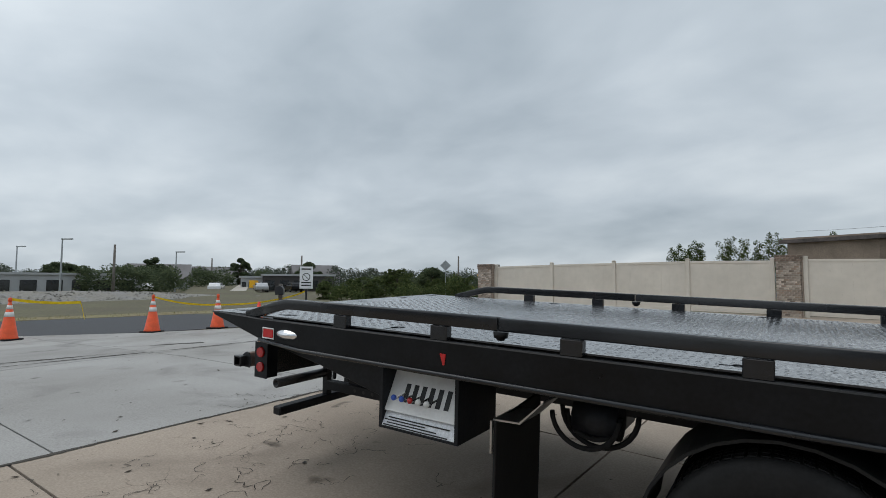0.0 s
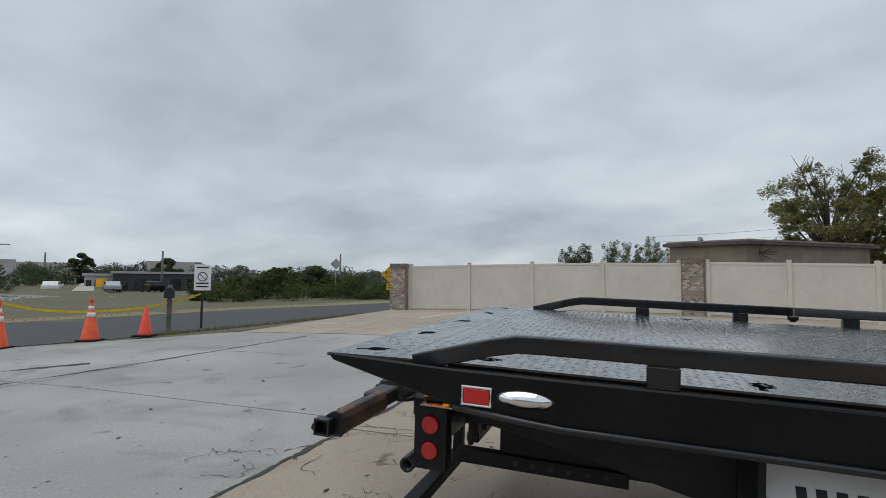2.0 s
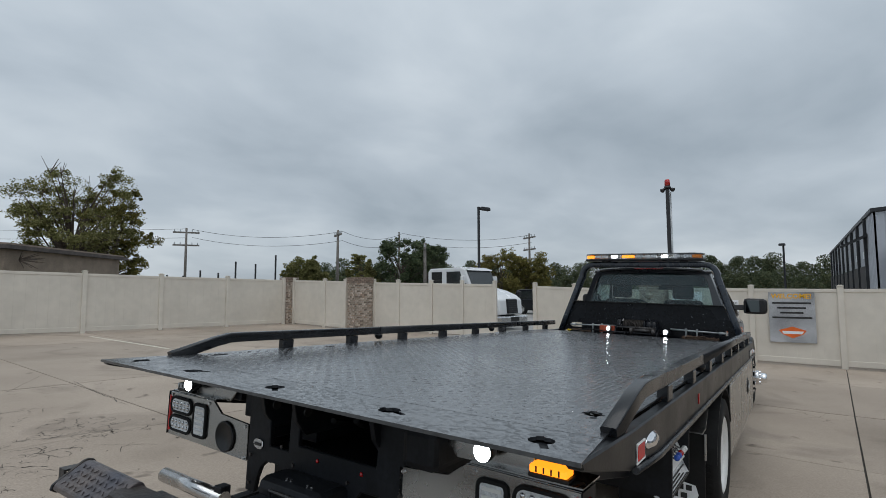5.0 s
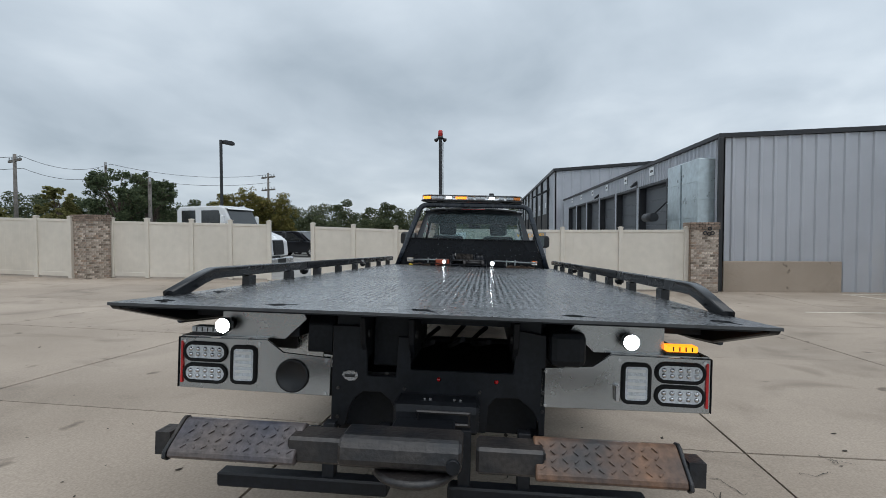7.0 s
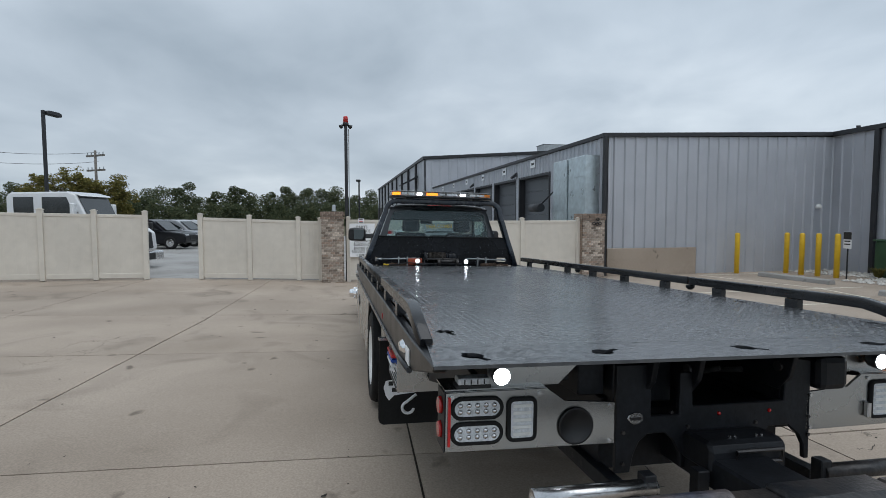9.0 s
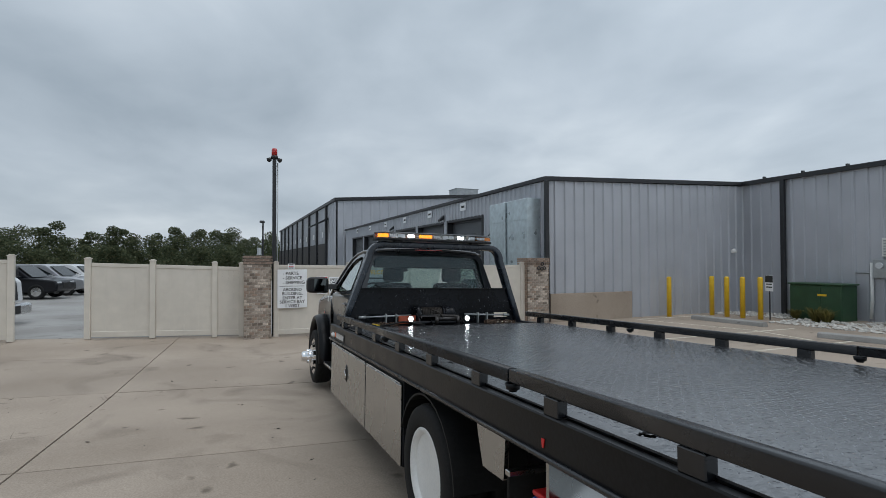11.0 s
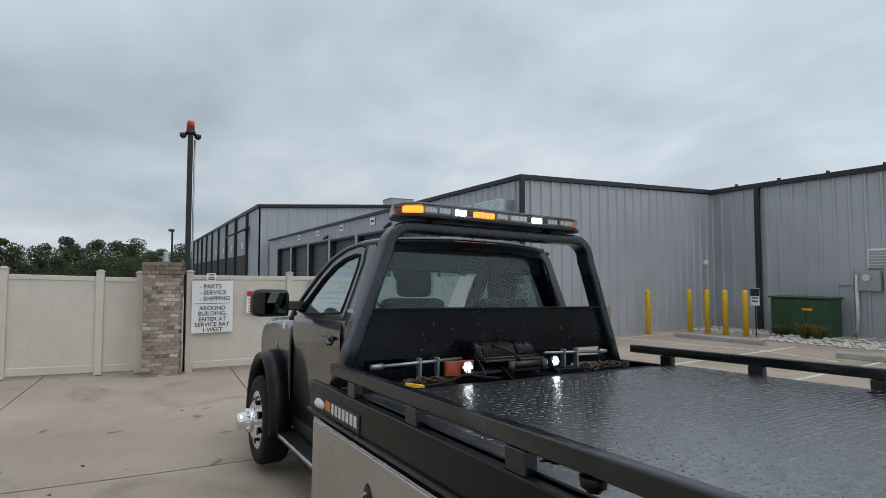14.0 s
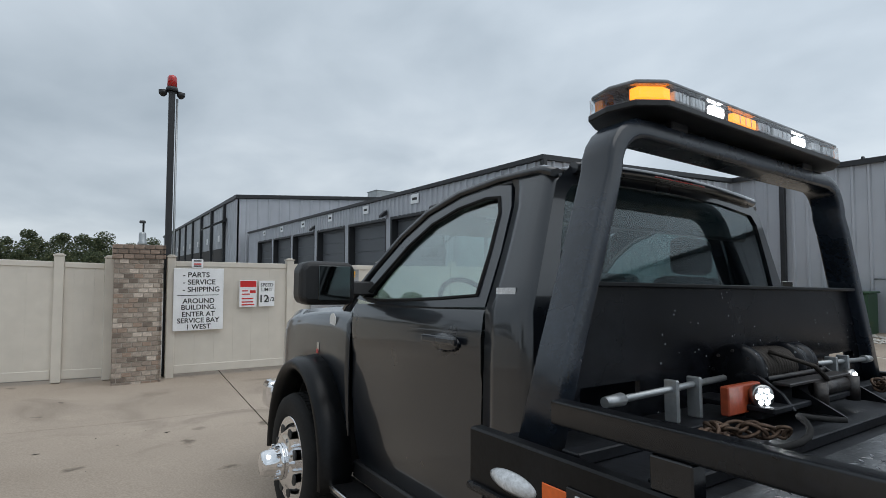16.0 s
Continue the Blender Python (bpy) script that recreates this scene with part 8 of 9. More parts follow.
car("parked_sedan", 40.1, 11.8, -101, "car_white", "white SUV at the end of a parked row")

semi = thing("semi_truck", "white conventional semi truck parked behind the fence", "truck", at=on_ground(19.9, 11.0, 0.0), turn=-97.5)
semi.scale = (0.93, 0.93, 0.93)
bm = B()
prism(bm, [(-1.62, 0.85), (-1.62, 2.72), (-1.46, 2.87), (0.50, 2.90), (0.80, 2.80), (1.17, 1.98), (1.17, 0.85)], "y", -1.03, 1.03, 0.05, 2)
sb = part("cab_body", bm, "car_white", semi)
bm = B()
prism(bm, [(1.175, 0.62), (1.175, 1.93), (1.9, 1.76), (2.45, 1.55), (2.72, 1.34), (2.78, 0.66), (2.25, 0.62), (2.1, 1.05), (1.5, 1.05), (1.4, 0.62)], "y", -0.92, 0.92, 0.09, 3)
part("hood", bm, "car_white", semi)
bm = B()
prism(bm, [(2.70, 1.40), (2.80, 1.36), (2.86, 0.72), (2.70, 0.72)], "y", -0.40, 0.40, 0.03, 2)
gr = part("grille", bm, "black_plastic", semi, "black louvred grille in a bright surround")
for i in range(6):
    bm = B()
    box(bm, 2.80, 2.868 - 0.009 * i, -0.36, 0.36, 0.78 + i * 0.095, 0.80 + i * 0.095, 0.004)
    part("louvre", bm, "trim_black", gr)
bm = B()
box(bm, 2.62, 2.95, -1.08, 1.08, 0.26, 0.61, 0.07, seg=2)
bump = part("bumper", bm, "bright_steel", semi, "bright bumper with a dark centre")
bm = B()
box(bm, 2.90, 2.956, -0.34, 0.34, 0.30, 0.56, 0.01)
part("bumper_vent", bm, "black_plastic", bump)
bm = B()
prism(bm, [(0.48, 2.915), (0.92, 2.80), (0.97, 2.74), (0.90, 2.76), (0.48, 2.88)], "y", -0.98, 0.98, 0.008)
part("sun_visor", bm, "car_white", sb)
for s in (1, -1):
    for x0, x1, lean in ((-1.36, -0.66, 0.0), (-0.36, 0.50, 0.26)):
        bm = B()
        prism(bm, [(x0, 2.02), (x0, 2.70), (x1, 2.70), (x1 + lean, 2.02)], "y", s * 1.031, s * 1.039, 0.002)
        part("side_window", bm, "car_glass", sb)
    bm = B()
    prism(bm, [(2.30, 1.02), (2.66, 0.98), (2.62, 1.22), (2.36, 1.30)], "y", s * 0.70, s * 0.945, 0.03, 2)
    part("headlamp", bm, "clear_lens", semi)
    for xx, r in ((0.80, 0.0), (2.25, 0.0)):
        bm = B()
        box(bm, xx, xx + 0.16, s * 1.18, s * 1.40, (1.95, 1.45)[xx > 1], (2.48, 1.75)[xx > 1], 0.04)
        mr_ = part("mirror", bm, "car_white" if xx < 1 else "black_plastic", semi)
        bm = B()
        box(bm, xx + 0.04, xx + 0.10, s * 0.93, s * 1.19, (2.10, 1.55)[xx > 1], (2.14, 1.59)[xx > 1])
        part("mirror_arm", bm, "black_plastic", mr_)
    for xx, r in ((1.80, 0.48), (-3.2, 0.48), (-4.3, 0.48)):
        w = thing_part_b("wheel", semi)
        bm = B()
        lathe(bm, [(a, s * b2) for a, b2 in ((r * 0.6, 0.0), (r * 0.95, 0.012), (r, -0.03), (r, -0.26), (r * 0.6, -0.28))], (xx, s * 1.06, r - 0.01), "y", 24, closed=True)
        part("tyre", bm, "rubber", w)
        bm = B()
        lathe(bm, [(a, s * b2) for a, b2 in ((r * 0.6, -0.02), (r * 0.4, -0.06), (0.001, 0.02))], (xx, s * 1.06, r - 0.01), "y", 16)
        part("rim", bm, "chrome", w)
bm = B()
prism(bm, [(0.83, 2.76), (0.85, 2.77), (1.19, 2.01), (1.17, 2.0)], "y", -0.93, 0.93)
part("windscreen", bm, "car_glass", sb, "tinted windscreen")
bm = B()
box(bm, -5.0, 2.6, -0.42, 0.42, 0.55, 0.80)
part("chassis", bm, "frame_steel", semi)

# ---- lamp posts, utility poles and wires ----
def lamp_post(x, y, top, turn, label="black parking lot lamp post with a flat head"):
    z = ground_z(x, y) - 0.1
    p = thing("lamp_post", label, "lamp post", "lot lamp posts", at=(x, y, z), turn=turn)
    bm = B()
    box(bm, -0.08, 0.08, -0.08, 0.08, 0, top - z, 0.01)
    part("pole", bm, "trim_black", p)
    bm = B()
    prism(bm, [(0.08, top - z - 0.22), (1.06, top - z - 0.28), (1.06, top - z - 0.08), (0.9, top - z), (0.22, top - z + 0.02), (0.08, top - z - 0.06)], "y", -0.22, 0.22, 0.04)
    part("head", bm, "trim_black", p)


def utility_pole(x, y, h, turn, arms=2, base=None):
    z = (ground_z(x, y) if base is None else base) - 0.3
    p = thing("utility_pole", "weathered wooden utility pole with crossarms", "utility pole", "utility poles", at=(x, y, z), turn=turn)
    bm = B()
    rod(bm, (0, 0, 0), (0, 0, h), 0.20, 0.13, seg=10)
    part("pole", bm, "wood_post", p)
    for k in range(arms):
        bm = B()
        zz = h - 0.7 - k * 1.7
        box(bm, -1.6, 1.6, -0.08, 0.08, zz, zz + 0.2)
        arm = part("crossarm", bm, "wood_post", p)
        for xx in (-1.4, -0.7, 0.7, 1.4):
            bm = B()
            rod(bm, (xx, 0, zz + 0.2), (xx, 0, zz + 0.48), 0.07, 0.05, seg=8)
            part("insulator", bm, "grey_metal", arm)
    return p


def wire(a, b, sag):
    bm = B()
    sweep(bm, hang(a, b, sag, 12), circle(0.022, 4))
    solid("power_line", bm, "trim_black", "thin black overhead power line", "power line", "power lines")


lamp_post(35.0, 19.1, 8.05, -25)
lamp_post(61.9, -0.8, 5.93, 170)
poles = [(36.8, 65.3, 10.3, -30), (42.6, 42.8, 9.1, 60), (56.5, 44.8, 10.3, 40), (67.0, 29.5, 10.1, 55), (38.6, 27.1, 6.4, 35)]
for x, y, h, a in poles:
    utility_pole(x, y, h, a, 2 if h > 10 else 1)
tops = [(x, y, ground_z(x, y) + h - 0.4) for x, y, h, a in poles]
for a, b2 in ((0, 1), (1, 2), (2, 3)):
    for off in (0.0, -1.1):
        p, q = Vector(tops[a]) + Vector((0.8, 0, off)), Vector(tops[b2]) + Vector((0.8, 0, off))
        wire(p, q, 0.9)
wire(Vector((5, 130, 12.5)), Vector(tops[0]), 0.8)
wire(Vector((5, 130, 11.2)), Vector(tops[0]) + Vector((0, 0, -1.2)), 0.8)
for i, (h, k) in enumerate(((3.3, 0), (3.9, 1.9), (3.6, 3.9), (4.9, 5.8), (4.6, 8.0), (5.6, 10.2), (5.4, 12.6), (3.4, -1.8))):
    bm = B()
    x, y = 28.5 + k * 0.51, 50.8 - k * 0.80
    rod(bm, (x, y, ground_z(x, y) - 0.1), (x, y, 0.9 * h - 0.03), 0.09, seg=8)
    solid("steel_post", bm, "trim_black", "bare dark steel post of a far fence", "post", "far steel posts")
# west side poles
for x, y, top, lamp in ((-81.2, 27.1, 7.15, 1), (-84.0, 45.0, 6.33, 1), (-104.6, 29.0, 7.02, 1), (-69.7, 28.9, 5.96, 0), (-64.5, 55.7, 5.60, 0), (-98.9, 61.0, 6.13, 0), (-47.1, 77.6, 6.06, 0)):
    z = ground_z(x, y)
    if lamp:
        p = thing("street_lamp", "tall thin grey street lamp in the distance", "street lamp", "far street lamps", at=(x, y, z - 0.2), turn=30)
        bm = B()
        rod(bm, (0, 0, 0), (0, 0, top - z), 0.16, 0.09, seg=8)
        part("pole", bm, "grey_metal", p)
        bm = B()
        box(bm, -0.1, 1.5, -0.15, 0.15, top - z, top - z + 0.2, 0.03)
        part("head", bm, "grey_metal", p)
    else:
        utility_pole(x, y, top - z + 0.3, 20, 0)

# ---- trees ----
def leaf_cloud(rn, centre, r, n, size, squash=0.8):
    verts, faces = [], []
    for i in range(n):
        while True:
            p = Vector((rn.uniform(-1, 1), rn.uniform(-1, 1), rn.uniform(-1, 1)))
            if p.length <= 1:
                break
        p = p * (0.55 + 0.45 * rn.random()) if p.length < 0.5 else p
        c = Vector(centre) + Vector((p.x * r, p.y * r, p.z * r * squash))
        a = Vector((rn.uniform(-1, 1), rn.uniform(-1, 1), rn.uniform(-0.6, 0.6))).normalized()
        b2 = a.cross(Vector((rn.uniform(-1, 1), rn.uniform(-1, 1), rn.uniform(-1, 1)))).normalized()
        s = size * rn.uniform(0.6, 1.3)
        o = len(verts)
        for u, v in ((-1, 0), (0, -0.55), (1, 0), (0, 0.55)):
            verts.append(tuple((c + a * u * s + b2 * v * s) * U))
        faces.append((o, o + 1, o + 2, o + 3))
    return verts, faces


def mesh_part(name, verts, faces, mat, parent):
    me = bpy.data.meshes.new(name)
    me.from_pydata(verts, [], faces)
    me.materials.append(M[mat])
    ob = new(name, me)
    if parent is not None:
        ob.parent = parent
    return ob


def tree(x, y, h, spread, seed, mat="leaf", base=None, leaf=0.11, dens=1.0, clumps=26, low=0.25, label="broad leafy tree with an uneven crown", bare=0, tight=1.0, sprays=0):
    rn = random.Random(seed)
    z = (ground_z(x, y) if base is None else base) - 0.1
    t = thing("tree", label, "tree", "trees", at=(x, y, z))
    bm = B()
    trunk = [(0, 0, 0)]
    for i in range(1, 6):
        trunk.append((trunk[-1][0] + rn.uniform(-0.05, 0.05) * h * 0.3, trunk[-1][1] + rn.uniform(-0.05, 0.05) * h * 0.3, h * 0.8 * i / 5))
    for i in range(5):
        rod(bm, trunk[i], trunk[i + 1], h * 0.028 * (1 - i * 0.17), h * 0.028 * (1 - (i + 1) * 0.17), seg=8)
    part("trunk", bm, "bark", t)
    verts, faces = [], []
    limbs = B()
    for k in range(clumps):
        f = low + (1 - low) * rn.random()
        a = rn.uniform(0, 6.28)
        w = math.sin(math.pi * min(1, (f - low) / (1 - low) * 0.85 + 0.15)) ** 0.7
        if sprays:
            w = math.sin(math.pi * ((f - low) / (1 - low) * 0.66 + 0.15)) ** 0.55
        d = spread * w * rn.uniform(0.3, 1.0) ** 0.8
        c = (d * math.cos(a), d * math.sin(a), h * f)
        st = trunk[min(4, max(1, int(f * 5 * 0.7)))]
        mid = (c[0] * 0.5 + st[0] * 0.5, c[1] * 0.5 + st[1] * 0.5, (st[2] + c[2]) / 2 + 0.05 * h)
        rod(limbs, st, mid, h * 0.010, h * 0.006, seg=6)
        rod(limbs, mid, c, h * 0.006, h * 0.002, seg=6)
        if k < bare:
            for q in range(5):
                e_ = (c[0] * 1.1 + rn.uniform(-1, 1) * 0.07 * h, c[1] * 1.1 + rn.uniform(-1, 1) * 0.07 * h, c[2] + rn.uniform(0.03, 0.13) * h)
                rod(limbs, c, e_, h * 0.003, h * 0.001, seg=5)
            continue
        r = spread * rn.uniform(0.20, 0.36) * tight
        if not sprays:
            v, f2 = leaf_cloud(rn, c, r, int(150 * dens), leaf, 0.7)
            o = len(verts)
            verts += v
            faces += [tuple(i + o for i in q) for q in f2]
            continue
        # twigs that fan out of the limb, each with a loose spray of small leaves
        for q in range(sprays):
            d = Vector((rn.gauss(c[0] / spread * 0.5, 1), rn.gauss(c[1] / spread * 0.5, 1), rn.gauss(0.2, 0.6))).normalized() * r * rn.uniform(0.5, 1.5)
            e_ = (c[0] + d.x, c[1] + d.y, c[2] + d.z)
            rod(limbs, c, e_, h * 0.0022, h * 0.0008, seg=4)
            v, f2 = leaf_cloud(rn, e_, r * rn.uniform(0.35, 0.75), int(150 * dens / sprays * rn.uniform(0.5, 1.5)), leaf, 0.75)
            o = len(verts)
            verts += v
            faces += [tuple(i + o for i in q2) for q2 in f2]
    part("limb", limbs, "bark", t)
    mesh_part("crown", verts, faces, mat, t)
    return t


tree(15.7, 43.4, 10.3, 3.7, 5, "leaf", leaf=0.080, dens=3.6, clumps=84, low=0.20, bare=10, tight=0.70, sprays=9, label="broad green tree with some bare upper twigs")
tree(18.5, 44.1, 9.9, 2.9, 8, "leaf_autumn", leaf=0.085, dens=3.6, clumps=52, low=0.30, tight=0.70, bare=8, sprays=8, label="turning tree with thinning yellow-green crown")
for i, (x, y, h, r, mt_) in enumerate(((39.0, 30.0, 6.4, 2.6, "leaf_dark"), (42.2, 29.5, 6.8, 1.9, "leaf_dark"), (36.1, 32.8, 4.9, 1.4, "leaf"), (53.2, 26.8, 6.0, 3.1, "leaf_autumn"), (55.8, 24.7, 5.7, 2.6, "leaf_autumn"), (46.7, 33.0, 6.0, 2.6, "leaf_dark"), (33.0, 37.8, 4.35, 2.0, "leaf"))):
    tree(x, y, h, r, 60 + i, mt_, leaf=0.10, dens=3.4, clumps=40, low=0.12, tight=0.85, sprays=8, label="leafy tree beyond the parking lot")


def woods(name, pts, seed, mat, label, leaf=0.6, per=90, base=None):
    """A far wood: clumps of leaves of uneven height along a line."""
    rn = random.Random(seed)
    verts, faces = [], []
    for x, y, h, r in pts:
        z = ground_z(x, y) if base is None else base
        for k in range(max(3, int(h * 0.9))):
            f = (k + 0.5) / max(3, int(h * 0.9))
            c = (x + rn.uniform(-0.4, 0.4) * r, y + rn.uniform(-0.4, 0.4) * r, z + h * f)
            v, f2 = leaf_cloud(rn, c, r * (1.15 - 0.6 * f) * rn.uniform(0.7, 1.1), per, leaf, 0.7)
            o = len(verts)
            verts += v
            faces += [tuple(i + o for i in q) for q in f2]
    ob = mesh_part(name, verts, faces, mat, None)
    tagged(ob, label, "woods", kind="stuff")


rn = random.Random(44)
pts = []
for x0, x1, h0, n in ((-2.1, 0.4, 3.35, 12), (0.7, 2.1, 3.45, 9), (2.5, 4.6, 3.65, 12), (-1.6, -0.4, 3.55, 5), (4.4, 6.4, 3.8, 8)):
    for i in range(n):
        x = rn.uniform(x0, x1)
        q = 1 - abs((x - (x0 + x1) / 2) / (x1 - x0)) * 1.2
        pts.append((x * 1.1 - 0.75, 35.0 + rn.uniform(-0.5, 0.5), 1.15 * h0 * (0.86 + 0.16 * q) + rn.uniform(-0.15, 0.15), rn.uniform(0.25, 0.46)))
verts, faces = [], []
for x, y, h, r in pts:
    # a bush of overlapping tufts, full at the foot and ragged at the tip
    h *= rn.choice((0.74, 0.84, 0.92, 0.97, 1.03))
    z = ground_z(x, y)
    for k in range(11):
        f = 0.25 + 0.75 * k / 10
        c = (x + rn.uniform(-0.28, 0.28), y + rn.uniform(-0.3, 0.3), z + h * f - 0.1)
        v, f2 = leaf_cloud(rn, c, 0.16 + 0.30 * (1.1 - f) * rn.uniform(0.7, 1.3), 75, 0.05, 1.15)
        o = len(verts)
        verts += v
        faces += [tuple(i + o for i in q) for q in f2]
tagged(mesh_part("shrubbery", verts, faces, "leaf_scrub", None), "feathery green shrubs behind the fence", "shrubs", kind="stuff")

rn = random.Random(2)
# east tree line
pts = []
for i in range(60):
    a = radians(-6 + i * 0.95)
    d = 140 + rn.uniform(-12, 12)
    pts.append((d * math.cos(a), d * math.sin(a), rn.uniform(6.4, 9.4), rn.uniform(2.4, 3.8)))
    pts.append(((d - 9) * math.cos(a + 0.01), (d - 9) * math.sin(a + 0.01), rn.uniform(3.6, 5.2), rn.uniform(2.4, 3.4)))
woods("woods_east", pts, 5, "leaf_wood_haze", "far mixed wood beyond the lot", 0.22, 400)
# north-west tree line, on a rise
pts = []
for i in range(150):
    a = radians(97 + i * 0.54)
    d = 165 + rn.uniform(-18, 22)
    pts.append((d * math.cos(a), d * math.sin(a), rn.uniform(3.9, 5.2) if math.degrees(a) < 118 else rn.uniform(3.8, 5.6) if math.degrees(a) < 131 else rn.uniform(4.6, 6.4) if math.degrees(a) < 146 else rn.uniform(3.6, 5.4), rn.uniform(2.6, 4.6)))
woods("woods_west", pts, 6, "leaf_far_haze", "far dark wood along the skyline", 0.25, 210)
pts = []
for i in range(58):
    a = radians(99 + i * 0.60 + rn.uniform(-0.3, 0.3))
    d = 43 + rn.uniform(-5, 11)
    pts.append((0.4 + d * math.cos(a), -3 + d * math.sin(a), 0.25 + rn.choice((0.4, 0.55, 0.75, 1.0, 1.6)) * rn.uniform(0.8, 1.2), rn.uniform(0.8, 1.6)))
woods("scrub", pts, 7, "leaf_scrub", "green scrub bushes beyond the road", 0.085, 240)
pts = []
for i in range(30):
    a = radians(99 + i * 1.15 + rn.uniform(-0.4, 0.4))
    d = 75 + rn.uniform(-9, 18)
    pts.append((d * math.cos(a) - 1, d * math.sin(a), rn.uniform(1.4, 2.4), rn.uniform(1.7, 2.8)))
woods("thicket", pts, 17, "leaf_dark", "dark green thicket behind the scrub", 0.2, 170)
pts = [(-18.2 + rn.uniform(-3.2, 3.2), 36.2 + rn.uniform(-1.0, 1.5), rn.uniform(0.6, 0.95), rn.uniform(0.6, 1.0)) for i in range(9)]
woods("weeds", pts, 18, "leaf_weed", "tall yellow-green weeds by the road", 0.07, 150)
pts = [(-95 + rn.uniform(-14, 14), 46 + rn.uniform(-12, 16), rn.uniform(3.0, 4.6), rn.uniform(2.2, 3.2)) for i in range(34)]
woods("copse", pts, 8, "leaf_dark", "dark copse in front of far houses", 0.20, 260)
for i, (x, y, h, r) in enumerate(((-127.2, 87.7, 8.1, 3.4), (-118.9, 58.8, 7.0, 4), (-140.8, 48.6, 6.3, 5), (-111.3, 98.9, 7.1, 4), (-151, 68.5, 6.5, 5), (-44, 55.5, 3.0, 2.4), (-38.5, 56.8, 3.3, 2.6))):
    tree(x, y, h, r, 90 + i, "leaf_dark", leaf=0.22 if h > 5 else 0.12, dens=2.6, clumps=34, low=0.15, tight=0.85, label="dark green tree on the far side of the road")

# ---- shed, far buildings ----
shed = thing("shed", "low tan stucco building with an old dark roof", "building")
bm = B()
prism(bm, [(3.72, 28.5), (7.2, 27.0), (14.3, 32.5), (10.4, 36.7)], "z", -0.4, 3.30)
part("wall_block", bm, "stucco", shed)
bm = B()
prism(bm, [(3.35, 28.45), (7.2, 26.65), (14.8, 32.5), (10.4, 37.2)], "z", 3.302, 3.48)
part("roof", bm, "roof_dark", shed)
bm = B()
prism(bm, [(3.53, 28.48), (7.2, 26.8), (14.55, 32.5), (10.4, 37.0)], "z", 3.481, 3.57)
part("roof_edge", bm, "stucco", shed)
rn = random.Random(9)
branch = thing("dead_branch", "dark dead branch by the shed wall", "branch")
for i in range(16):
    p = Vector((7.85, 27.4, 2.85))
    bm = B()
    rod(bm, p, p + Vector((rn.uniform(-0.1, 0.9), rn.uniform(-0.6, -0.05), rn.uniform(-0.5, 0.5))), 0.03, 0.01, seg=5)
    part("twig", bm, "bark", branch)


def house(x, y, w, d, h, turn, wall, roof, label, name="house", pitch=0.45):
    t = thing(name, label, "house", "far houses", at=on_ground(x, y, -0.1), turn=turn)
    bm = B()
    box(bm, -w / 2, w / 2, -d / 2, d / 2, 0, h)
    part("wall_block", bm, wall, t)
    bm = B()
    prism(bm, [(-w / 2 - 0.4, h + 0.01), (w / 2 + 0.4, h + 0.01), (0, h + w * pitch)] if w < d else [(-d / 2 - 0.4, h + 0.01), (d / 2 + 0.4, h + 0.01), (0, h + d * pitch)], "y" if w < d else "x", -max(w, d) / 2 - 0.3, max(w, d) / 2 + 0.3)
    part("roof", bm, roof, t)
    for k in range(3):
        bm = B()
        xx = -w / 2 + w * (k + 0.5) / 3
        box(bm, xx - 0.5, xx + 0.5, -d / 2 - 0.05, -d / 2 - 0.002, h * 0.35, h * 0.75)
        part("window", bm, "car_glass", t)


house(-129.5, 65.9, 14, 9, 2.3, 60, "far_wall", "far_roof", "pale far house with a grey gable roof")
house(-123.4, 76.5, 9, 13, 2.6, 40, "far_wall", "far_roof", "pale far house with a grey gable roof", pitch=0.35)
house(-136.1, 86.7, 14, 9, 2.2, 70, "far_wall", "far_roof", "pale far house with a grey gable roof")
house(-113.3, 102.9, 13, 9, 2.9, 60, "far_wall", "far_roof", "pale far house with a grey gable roof")


def hall_far(x, y, w, d, h, turn, wall, label, bays):
    t = thing("far_building", label, "building", "far low buildings", at=on_ground(x, y, -0.1), turn=turn)
    bm = B()
    box(bm, -w / 2, w / 2, -d / 2, d / 2, 0, h)
    part("wall_block", bm, wall, t)
    bm = B()
    box(bm, -w / 2 - 0.3, w / 2 + 0.3, -d / 2 - 0.3, d / 2 + 0.3, h + 0.005, h + 0.35)
    part("roof", bm, "far_wall", t)
    for k in range(bays):
        bm = B()
        xx = -w / 2 + w * (k + 0.5) / bays
        box(bm, xx - w / bays * 0.32, xx + w / bays * 0.32, -d / 2 - 0.06, -d / 2 - 0.002, 0.3, h * 0.72)
        part("window", bm, "car_glass", t)


hall_far(-101.0, 30.1, 30, 10, 2.9, 68, "far_wall", "long low pale building far across the road", 9)
hall_far(-72.4, 62.1, 12.5, 6, 2.85, 48, "dark_wall", "low dark building with a pale roof far off", 5)
hall_far(-78.4, 56.9, 4.5, 6, 2.5, 50, "far_wall", "low pale building far off", 4)
bm = B()
box(bm, -73.9, -72.5, 52.4, 53.2, -0.1, 1.4)
solid("yellow_billboard", bm, "sign_yellow", "small yellow board by a far building", "billboard")
for i, (x, y, mt_) in enumerate(((-72.6, 45.4, "car_white"), (-66.7, 49.4, "car_silver"), (-63.7, 53.4, "car_black"), (-88.6, 42.2, "car_white"))):
    car("far_car", x, y, 140 + i * 8, mt_, "small car parked in the distance", ht=1.5)
